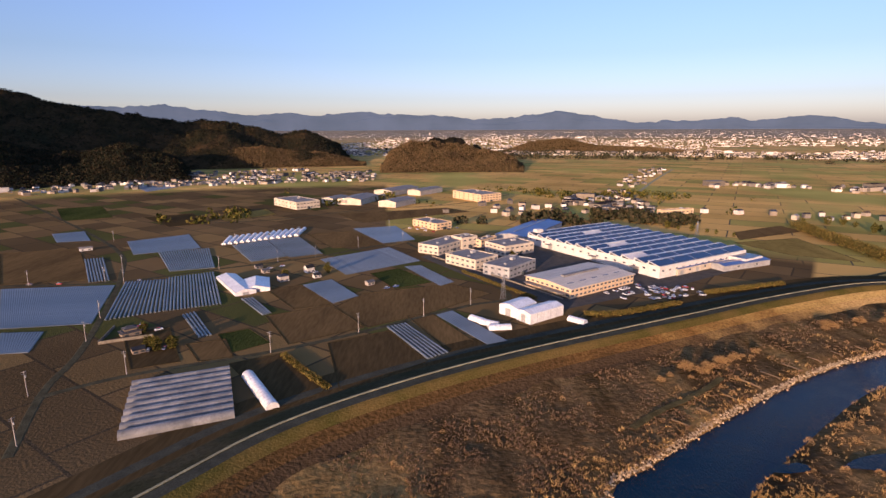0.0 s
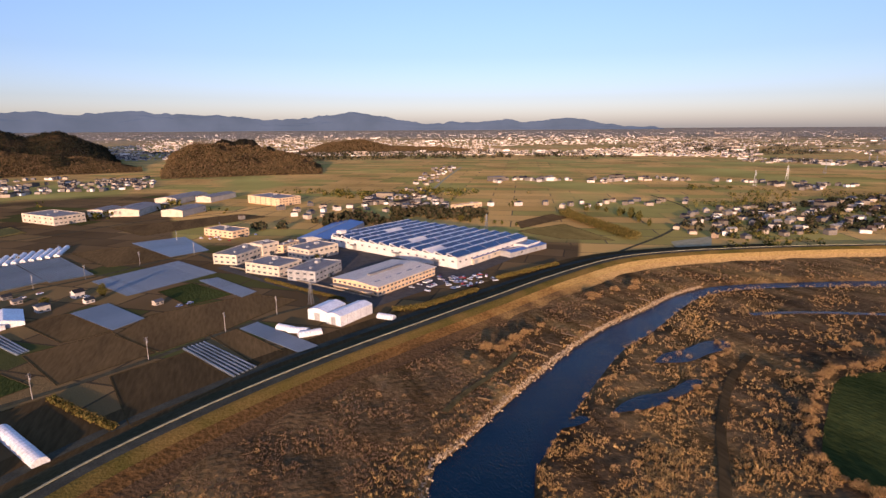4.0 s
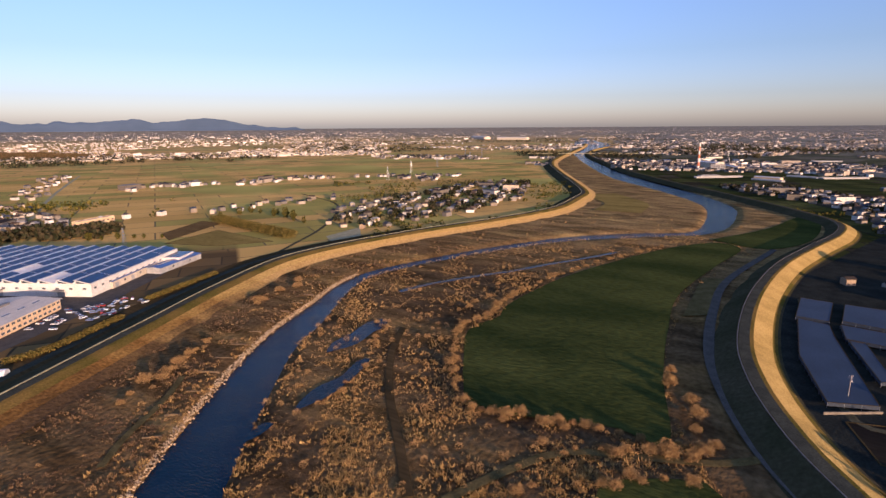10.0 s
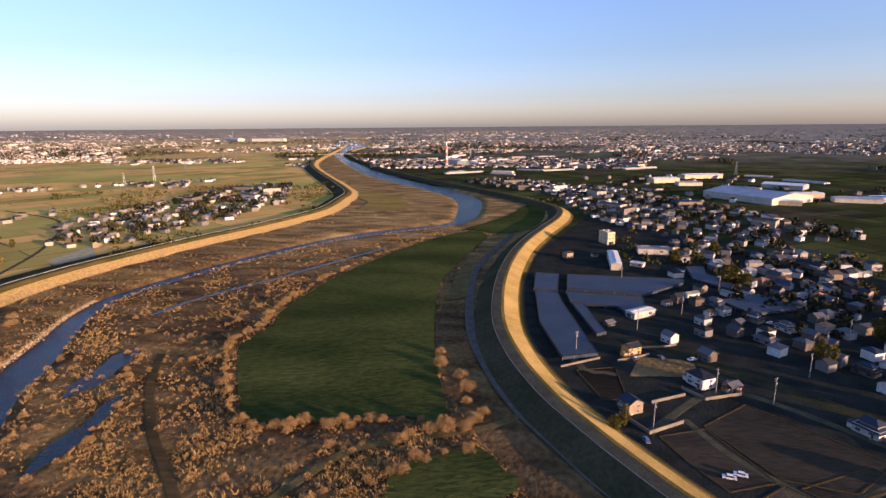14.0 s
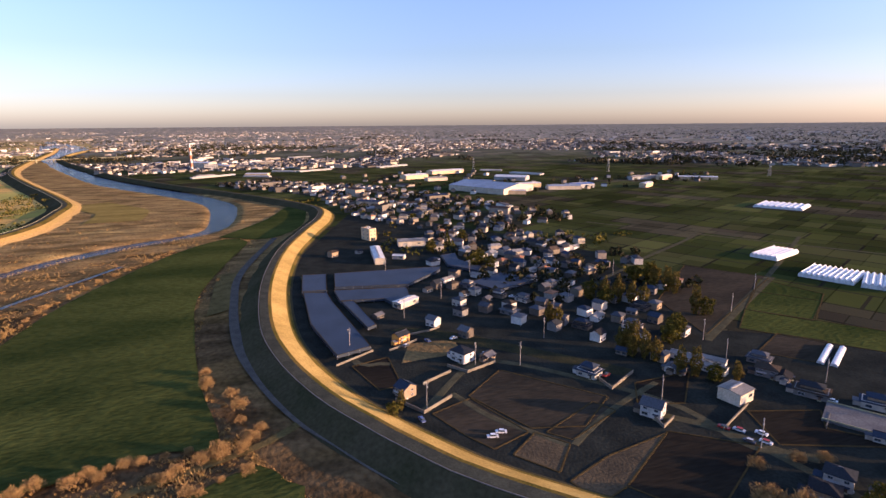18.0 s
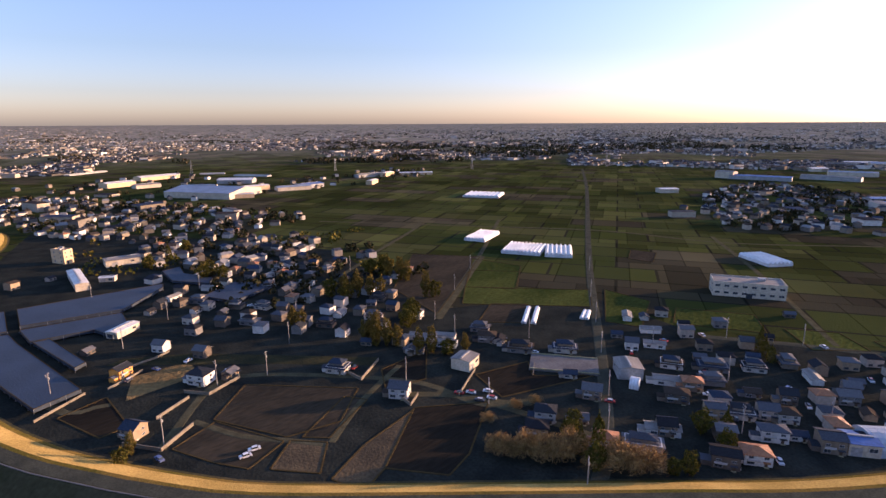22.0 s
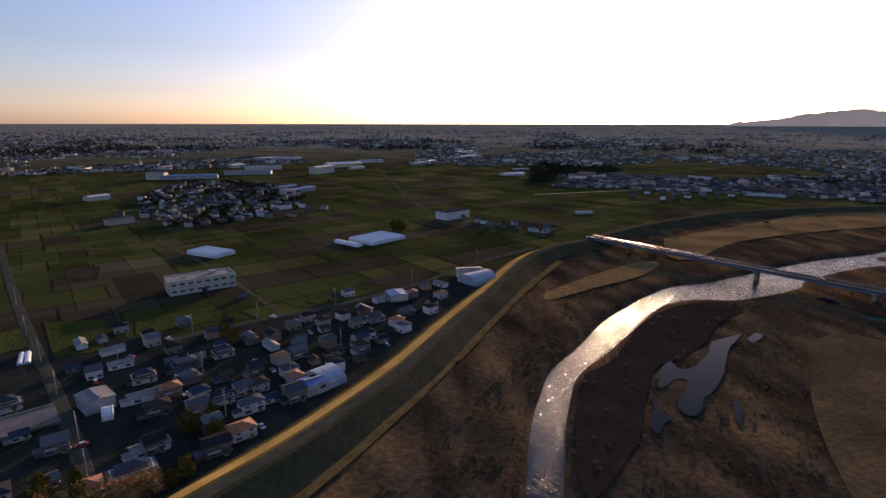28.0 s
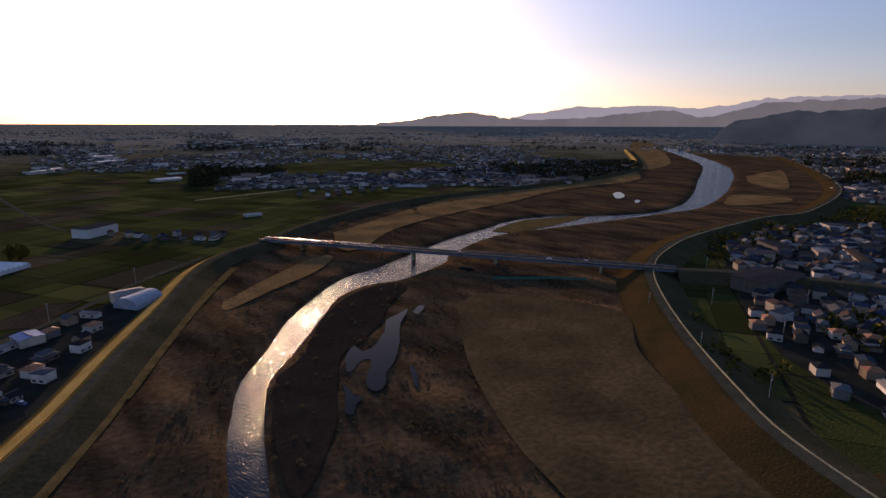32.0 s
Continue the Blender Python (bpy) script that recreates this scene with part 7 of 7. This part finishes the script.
village([(-395, -110), (-330, -120), (-262, -60), (-222, -10), (-250, 40), (-340, 60), (-460, 40), (-520, -60)], 12.5, 30, 330, 4, 0.85, 360)
village([(-470, -170), (-440, -120), (-520, -80), (-640, -110), (-700, -180), (-560, -200)], 15, 30, 130, 5, 0.8, 360)
village([(-520, -60), (-460, 40), (-420, 120), (-700, 160), (-900, 60), (-860, -120), (-640, -110)], 17, 24, 320, 15, 0.7, 360)
CLUSTERS = [[(1126, 157), (1190, 67), (1078, -52), (982, -151), (813, -244), (697, -282), (624, -323), (564, -300), (571, -238), (538, -186), (470, -140), (563, -131), (616, -92), (720, -53), (917, -18), (987, 49)], [(533, -124), (565, -208), (532, -241), (470, -269), (409, -281), (371, -261), (351, -217), (312, -269), (284, -197), (309, -169), (280, -124), (338, -100), (374, -86)],
            [(339, -824), (376, -1000), (342, -1116), (229, -1056), (134, -984), (108, -855), (130, -699), (181, -605), (247, -631)], [(1018, -474), (1115, -853), (1010, -883), (877, -768), (851, -578), (860, -412)], [(1211, -71), (1339, -405), (997, -464), (842, -392), (846, -255), (1046, -120)]]
village(CLUSTERS[0], 17, -30, 300, 6, 0.75)
village(CLUSTERS[1], 14, -57, 130, 16, 0.55, 430)
village(CLUSTERS[2], 18, 28, 330, 17, 0.7)
village(CLUSTERS[3], 40, 28, 90, 18, 0.6)
village(CLUSTERS[4], 42, 28, 90, 19, 0.5)
village([(-400, -150), (-505, -205), (-640, -215), (-760, -139), (-277, -20), (-285, -45), (-316, -80), (-355, -112)], 13, 30, 260, 35, 0.8, 370)
village([(-80, -668), (-126, -599), (-193, -573), (-180, -532), (-157, -544), (-112, -575), (-77, -642)], 13, 40, 60, 29, 0.8)
village([(-12, 700), (40, 800), (150, 830), (270, 890), (290, 780), (240, 720), (90, 690)], 25, 30, 60, 30, 0.6)
village([(225, 835), (350, 1120), (560, 1530), (640, 1560), (420, 1130), (262, 800)], 22, 30, 70, 33, 0.55)
village([(620, 620), (700, 640), (560, 690), (420, 700), (300, 760), (280, 740), (420, 660)], 24, 30, 36, 7)
village([(-620, -770), (-420, -760), (-340, -830), (-560, -900), (-760, -880)], 26, 10, 40, 8)
village([(140, -640), (260, -600), (330, -700), (300, -820), (120, -800), (60, -720)], 26, 20, 60, 9)


# ---------------------------------------------------------------- stuff that nobody could count
def spread_many(p):
    r = np.hypot(p[:, 0], p[:, 1])
    k = np.where(r > 2000, (2000 + 2850 * (r - 2000) / (r + 850)) / np.maximum(r, 1), 1)
    return np.column_stack([p[:, 0] * k, p[:, 1] * k, H * (1 - k) + p[:, 2] * k])


def lattice_noise(x, y, scale, seed):
    """Smooth noise on the plan, between 0 and 1."""
    rng = np.random.default_rng(seed)
    t = rng.random((64, 64))
    u, v = x / scale, y / scale
    i, j = np.floor(u).astype(int), np.floor(v).astype(int)
    a, b = u - i, v - j
    a, b = a * a * (3 - 2 * a), b * b * (3 - 2 * b)
    g = lambda p, q: t[p % 64, q % 64]
    return (g(i, j) * (1 - a) + g(i + 1, j) * a) * (1 - b) + (g(i, j + 1) * (1 - a) + g(i + 1, j + 1) * a) * b


def level(rng, n, a0, a1, r0, r1):
    """Places that crowd towards the horizon as evenly as a plain seen from above."""
    a = np.radians(rng.uniform(min(a0, a1), max(a0, a1), n))
    r = 1 / rng.uniform(1 / r1, 1 / r0, n)
    return -r * np.sin(a), r * np.cos(a)


def polar(rng, n, a0, a1, r0, r1, power=0.5):
    a = np.radians(rng.uniform(min(a0, a1), max(a0, a1), n))
    r = (rng.uniform(r0 ** (1 / power), r1 ** (1 / power), n)) ** power
    return -r * np.sin(a), r * np.cos(a)


def town(name, n, a0, a1, r0, r1, seed, patch, limit, label, big=0.06, power=0.8, spots=None):
    rng = np.random.default_rng(seed)
    if spots is None:
        x, y = level(rng, n * 5, a0, a1, r0, r1) if power is None else polar(rng, n * 5, a0, a1, r0, r1, power)
        ok = lattice_noise(x, y, patch, seed + 1) + 0.4 * lattice_noise(x, y, patch / 3, seed + 2) > limit
        ok &= ~inside(x, y, FLOOD)
        x, y = x[ok][:n], y[ok][:n]
    else:
        x, y = np.array(spots, float).T
    n = len(x)
    large = rng.random(n) < big
    w, d = rng.uniform(7, 11, n), rng.uniform(5.5, 8, n)
    h = rng.uniform(3, 5.5, n)
    w[large] *= rng.uniform(2, 5, large.sum())
    d[large] *= rng.uniform(1.5, 3, large.sum())
    h[large] *= rng.uniform(1.0, 2.2, large.sum())
    a = rng.uniform(0, np.pi, n)
    rise = np.where(large, 0.4, rng.uniform(1.4, 2.4, n))
    c, s = np.cos(a), np.sin(a)

    def at(px, py, pz):
        return np.stack([x + px * c - py * s, y + px * s + py * c, pz], 1)
    z0 = np.zeros(n)
    wall = [at(sx * w / 2, sy * d / 2, z) for z in (z0, h) for sx, sy in ((-1, -1), (1, -1), (1, 1), (-1, 1))]
    roof = [at(sx * w / 1.9, sy * d / 1.8, h) for sx, sy in ((-1, -1), (1, -1), (1, 1), (-1, 1))] + [at(-w / 2.4, 0 * d, h + rise), at(w / 2.4, 0 * d, h + rise)]
    v = np.stack(wall + roof, 1).reshape(-1, 3)
    q = np.array([(0, 1, 5, 4), (1, 2, 6, 5), (2, 3, 7, 6), (3, 0, 4, 7), (8, 9, 13, 12), (10, 11, 12, 13), (9, 10, 13, 13), (11, 8, 12, 12)])
    f = (np.arange(n)[:, None, None] * 14 + q[None]).reshape(-1, 4)
    idx = np.tile([0, 0, 0, 0, 1, 1, 1, 1], n)
    v = spread_many(v)
    tri = np.concatenate([f[:, [0, 1, 2]], f[:, [0, 2, 3]]])
    keep = np.concatenate([np.ones(len(f), bool), f[:, 2] != f[:, 3]])
    stuff(name, quick(name, v, tri[keep], [M_CITYWALL if name == "city" else M_TOWNWALL, M_TOWNROOF], np.concatenate([idx, idx])[keep]), label, "town")
    return x, y


M_TOWNWALL = palette("town_walls", [(0.30, 0.26, 0.21), (0.20, 0.17, 0.13), (0.50, 0.46, 0.41), (0.13, 0.115, 0.095), (0.62, 0.59, 0.54), (0.16, 0.145, 0.125), (0.40, 0.34, 0.26)], 0.85)
M_TOWNROOF = palette("town_roofs", [(0.035, 0.036, 0.042), (0.06, 0.062, 0.07), (0.08, 0.06, 0.046), (0.04, 0.052, 0.08), (0.10, 0.10, 0.10), (0.045, 0.038, 0.034), (0.20, 0.20, 0.195), (0.03, 0.032, 0.038)], 0.85)
M_CITYWALL = palette("pale_city_walls", [(0.52, 0.47, 0.40), (0.36, 0.32, 0.27), (0.66, 0.62, 0.56), (0.28, 0.24, 0.20), (0.58, 0.50, 0.40)], 0.85)
town("village_houses", 0, 0, 0, 0, 0, 20, 1, 0, "close-set village houses with dark roofs", 0.03, spots=FAR_SPOTS)
town("city", 6500, 16, -50, 2300, 26000, 21, 900, 0.52, "pale city spread under the far mountains", 0.12, None)
town("hill_village", 520, 40, 7, 1180, 1560, 22, 300, 0.45, "village of pale houses at the foot of the hills", 0.03)
town("far_town", 4200, -46, -100, 1500, 24000, 23, 420, 0.66, "scattered far houses and works on the plain", 0.10, None)
town("far_town", 4600, -98, -150, 1700, 24000, 24, 420, 0.62, "scattered far houses and works on the plain", 0.08, None)
town("far_town", 3600, -145, -190, 1500, 24000, 28, 420, 0.74, "scattered far houses and works on the plain", 0.08, None)
town("far_town", 5600, -184, -262, 1000, 20000, 25, 420, 0.72, "scattered far houses and works on the plain", 0.07, None)
for k, (a0, a1) in enumerate(((-40, -100), (-96, -150), (-146, -200), (-196, -262))):
    town("horizon_town", 2800, a0, a1, 2600, 60000, 90 + k, 900, 0.82, "far houses and works merging towards the horizon", 0.2, None)
town("far_hamlet", 260, -12, -62, 760, 1300, 26, 260, 0.98, "farms strung along lanes across the plain", 0.05)


def woods(name, x, y, z, size, mat, label, seed, leaves=12, wide=1.0):
    rng = np.random.default_rng(seed)
    n = len(x)
    s = np.repeat(size, leaves)
    d = rng.normal(size=(n * leaves, 3))
    d /= np.linalg.norm(d, axis=1)[:, None]
    c = np.column_stack([np.repeat(x, leaves), np.repeat(y, leaves), np.repeat(z, leaves)]) + d * s[:, None] * [0.5 * wide, 0.5 * wide, 0.5] + np.column_stack([0 * s, 0 * s, s * 0.5])
    v, f = cards(c, None, s * 0.27, rng, 0.9)
    stuff(name, quick(name, spread_many(v) if name != "hill_woods" else v, f, [mat]), label, "woods")


M_WOODS = palette("dark_winter_woods", [(0.030, 0.032, 0.016), (0.045, 0.040, 0.020), (0.022, 0.026, 0.013), (0.06, 0.048, 0.026)], 1.0)


def belts(n, a0, a1, r0, r1, seed, patch, limit, size, mat, label):
    rng = np.random.default_rng(seed)
    x, y = level(rng, n * 6, a0, a1, r0, r1) if r1 > 5000 else polar(rng, n * 6, a0, a1, r0, r1, 0.8)
    ok = lattice_noise(x, y, patch, seed + 1) + 0.4 * lattice_noise(x, y, patch / 4, seed + 2) > limit
    ok &= ~inside(x, y, FLOOD)
    x, y = x[ok][:n], y[ok][:n]
    woods("woodland", x, y, np.zeros(len(x)), rng.uniform(size * 0.6, size * 1.3, len(x)), mat, label, seed + 5, 10, 1.4)


belts(4200, -96, -200, 1600, 16000, 31, 420, 0.84, 11, M_WOODS, "dark belts of trees across the plain")
belts(2600, -40, -100, 1700, 16000, 32, 420, 0.86, 10, M_WOODS, "dark belts of trees across the plain")
belts(1800, 10, -46, 2000, 16000, 33, 420, 0.90, 10, M_WOODS, "dark belts of trees across the plain")
belts(2600, -196, -262, 850, 14000, 34, 420, 0.88, 10, M_WOODS, "dark belts of trees across the plain")
belts(700, -44, -70, 520, 1150, 35, 60, 0.72, 4.2, M_LEAF, "garden trees among the houses of the village")
belts(420, -85, -125, 380, 900, 36, 80, 1.04, 4.5, M_LEAF, "garden trees among the houses of the village")
belts(1300, 118, 70, 250, 900, 37, 60, 0.85, 4.5, M_LEAF, "garden trees among the houses of the village")
belts(500, 36, -30, 560, 1000, 39, 90, 1.02, 7, M_LEAF, "roadside trees among the fields")


def garden_trees(poly, n, size, seed, mat, label):
    """Trees strewn in clumps over a patch of the plan."""
    rng = np.random.default_rng(seed)
    poly = np.array(poly, float)
    x, y = rng.uniform(poly[:, 0].min(), poly[:, 0].max(), n * 8), rng.uniform(poly[:, 1].min(), poly[:, 1].max(), n * 8)
    ok = inside(x, y, poly) & (lattice_noise(x, y, 34, seed) + 0.3 * rng.random(n * 8) > 0.62)
    x, y = x[ok][:n], y[ok][:n]
    woods("garden_trees", x, y, np.zeros(len(x)), size * rng.uniform(0.5, 1.3, len(x)), mat, label, seed + 1, 26, 1.2)


for poly, n, seed in zip(CLUSTERS, (330, 110, 380, 60, 40), range(80, 85)):
    garden_trees(poly, n, 5.5, seed, M_WOODS, "dark garden trees between village houses")
garden_trees([(430, 420), (520, 390), (760, 375), (880, 420), (1010, 480), (1020, 560), (700, 570), (450, 480)], 230, 6, 86, M_WOODS, "dark garden trees between village houses")
garden_trees([(-12, 640), (40, 640), (150, 700), (290, 690), (300, 640), (250, 600), (130, 625)], 260, 8, 87, M_WOODS, "dark belt of trees behind the works")
for hill in [o for o in scene.objects if o.name.startswith("hill_") and o.type == "MESH" and o.get("category") == "hill"]:
    co = np.empty(len(hill.data.vertices) * 3)
    hill.data.vertices.foreach_get("co", co)
    co = co.reshape(-1, 3)
    rng = np.random.default_rng(len(co))
    k = 21
    m = len(co) // k
    near = np.arange(16)
    i, j = rng.integers(0, m - 1, 9000), rng.integers(0, 15, 9000)
    t, u = rng.random(9000)[:, None], rng.random(9000)[:, None]
    p = (co[i * k + j] * (1 - t) + co[(i + 1) * k + j] * t) * (1 - u) + (co[i * k + j + 1] * (1 - t) + co[(i + 1) * k + j + 1] * t) * u
    woods("hill_woods", p[:, 0], p[:, 1], p[:, 2] - 1, rng.uniform(3.5, 7, len(p)), M_SHADETREE if hill.name in ("hill_north", "hill_spur", "hill_foot_north") else M_HILLTREE, "brown and dark winter woods on the hill", 50 + len(co), 9, 1.3)



def reeds(n, seed, mat, label, tall, zone, grain, bare, streak=1.0, lie=0.65, blades=9):
    """Matted tufts of dry reed and scrub; zone picks the ground, bare is the share of open ground between the clumps."""
    rng = np.random.default_rng(seed)
    a = rng.uniform(0, 2 * np.pi, n * 9)
    r = 95 + 520 * rng.random(n * 9) ** 1.4
    x, y = -r * np.sin(a), r * np.cos(a)
    ok = inside(x, y, FLOOD) & ~inside(x, y, RIVER)
    for poly in (GREEN, GREEN_SMALL, GREEN_EAST, MEADOW, POND, MUD, *BACKWATERS):
        ok &= ~inside(x, y, np.array(poly, float))
    x, y = x[ok], y[ok]
    ok = zone(x, y)
    x, y = x[ok], y[ok]
    dn = distance(x, y, N_DIKE)
    ok = (dn > 21) & (distance(x, y, S_DIKE) > 34) & (distance(x, y, DIRT_TRACK) > 2.6)
    x, y = x[ok], y[ok]
    along, across = x * math.cos(lie) + y * math.sin(lie), y * math.cos(lie) - x * math.sin(lie)
    dense = lattice_noise(along / streak, across, grain, seed) * 0.6 + lattice_noise(x, y, grain * 0.37, seed + 1) * 0.4
    ok = dense > bare + rng.uniform(-0.09, 0.09, len(x))
    x, y, dense = x[ok][:n], y[ok][:n], dense[ok][:n]
    n = len(x)
    size = tall * rng.uniform(0.6, 1.2, n) * (0.5 + 1.6 * np.clip(dense - bare, 0, 0.45))
    s = np.repeat(size, blades)
    t = rng.uniform(0, 2 * np.pi, n * blades)
    out = rng.uniform(0.1, 0.75, n * blades)
    bx, by = np.repeat(x, blades) + np.cos(t) * s * out, np.repeat(y, blades) + np.sin(t) * s * out
    tip = np.column_stack([bx + np.cos(t) * s * 0.4, by + np.sin(t) * s * 0.4, s * rng.uniform(0.4, 1.05, len(s))])
    px, py = -np.sin(t) * s * 0.13, np.cos(t) * s * 0.13
    # each tuft is one island: its blades meet at the root
    v = np.stack([np.column_stack([bx + px, by + py, s * 0.1]), tip, np.column_stack([bx - px, by - py, s * 0.1])], 1).reshape(n, blades * 3, 3)
    root = np.column_stack([x, y, np.full(n, -0.6)])[:, None, :]
    v = np.concatenate([root, v], 1).reshape(-1, 3)
    k = blades * 3 + 1
    base = np.arange(n)[:, None] * k
    f = np.concatenate([np.stack([base, base + 1 + 3 * b, base + 2 + 3 * b, base + 3 + 3 * b], -1) for b in range(blades)], 1).reshape(-1, 4)
    stuff("reeds", quick("reeds", v, f, [mat]), label, "reeds")


def north_bank(x, y):
    return (distance(x, y, BANK_N) < distance(x, y, BANK_S)) & (y > -60)


def south_bank(x, y):
    return (distance(x, y, BANK_N) >= distance(x, y, BANK_S)) & (y > -20)


DIRT_TRACK = curve([(228, 183), (197, 166), (163, 139), (144, 120), (115, 92)], 4.0)
M_SCRUB = palette("dull_brown_scrub", [(0.15, 0.095, 0.048), (0.19, 0.12, 0.055), (0.12, 0.078, 0.042), (0.23, 0.145, 0.06)], 1.0)
reeds(34000, 61, M_SCRUB, "dull brown scrub and dead stalks on the river flats", 0.8, north_bank, 9, 0.36)
reeds(9000, 62, M_REED, "dry golden reeds along the river bank", 1.3, lambda x, y: north_bank(x, y) & (distance(x, y, BANK_N) < 16 + 30 * lattice_noise(x, y, 30, 5)), 10, 0.5)
reeds(36000, 63, M_REED, "dry golden reeds and scrub on the river flats", 1.05, south_bank, 13, 0.42, 2.6)
reeds(11000, 64, M_REED, "tall clumps of dry reed on the river flats", 1.7, lambda x, y: south_bank(x, y) & (np.hypot(x, y) < 420), 14, 0.56, 2.2)
GOLDEN = ([(217, 214), (245, 235), (276, 242), (288, 232), (303, 217), (262, 214), (229, 209)], [(120, 94), (133, 99), (151, 80), (166, 69), (179, 47), (176, 26), (165, 15), (165, 43), (136, 68), (126, 78)])
reeds(5200, 66, M_REED, "bright stand of golden reed", 1.5, lambda x, y: inside(x, y, np.array(GOLDEN[0], float)) | inside(x, y, np.array(GOLDEN[1], float)), 9, 0.2)
reeds(14000, 65, M_SCRUB, "dull brown scrub and dead stalks on the river flats", 1.1, lambda x, y: y < -60, 12, 0.46)


def stones(n, seed):
    rng = np.random.default_rng(seed)
    line = BANK_N[(np.hypot(BANK_N[:, 0], BANK_N[:, 1]) < 420) & (BANK_N[:, 1] > 60)]
    i = rng.integers(0, len(line) - 1, n)
    u = rng.random((n, 1))
    off = offsets(line)[i]
    p = line[i] * (1 - u) + line[i + 1] * u + off * rng.normal(1.2, 1.3, (n, 1))
    s = rng.uniform(0.18, 0.6, n)
    ico = np.array([(0, 0, 1), (0.9, 0, 0.3), (0.2, 0.8, 0.35), (-0.75, 0.5, 0.3), (-0.7, -0.55, 0.3), (0.25, -0.85, 0.3), (0, 0, -0.6)])
    v = ico[None] * s[:, None, None] * rng.uniform(0.7, 1.3, (n, 7, 1)) + np.column_stack([p, np.full(n, -1.5) + rng.uniform(0, 0.5, n)])[:, None, :]
    q = np.array([(0, 1, 2), (0, 2, 3), (0, 3, 4), (0, 4, 5), (0, 5, 1), (6, 2, 1), (6, 3, 2), (6, 4, 3), (6, 5, 4), (6, 1, 5)])
    f = (np.arange(n)[:, None, None] * 7 + q[None]).reshape(-1, 3)
    stuff("bank_stones", quick("bank_stones", v.reshape(-1, 3), f, [M_STONE]), "pale rubble stones along the river's edge", "stones")


stones(4200, 71)


def bank_ribs():
    """Low stone ribs that run up the bank from the water."""
    line = BANK_N[(BANK_N[:, 0] > 88) & (BANK_N[:, 0] < 250) & (BANK_N[:, 1] > 150)]
    side = offsets(line)
    rng = random.Random(8)
    ob = thing("stone_revetment", "low stone ribs across the river bank", "revetment", kind="structure")
    for p, u in zip(line[::2], side[::2]):
        ln = rng.uniform(6, 11)
        c = p + u * (3.5 + ln / 2)
        part("rib", Geo().box(0, 0, -1.2, ln, 0.5, 1.75, taper=0.94), M_STONERIB, ob, at=pose(c[0], c[1], 0, 0, 0, math.degrees(math.atan2(u[1], u[0])) + rng.uniform(-9, 9)))


M_STONERIB = surface("mossy_grey_stone", (0.19, 0.135, 0.07), (0.12, 0.088, 0.05), 0.8, 0.95, relief=0.4)
bank_ribs()
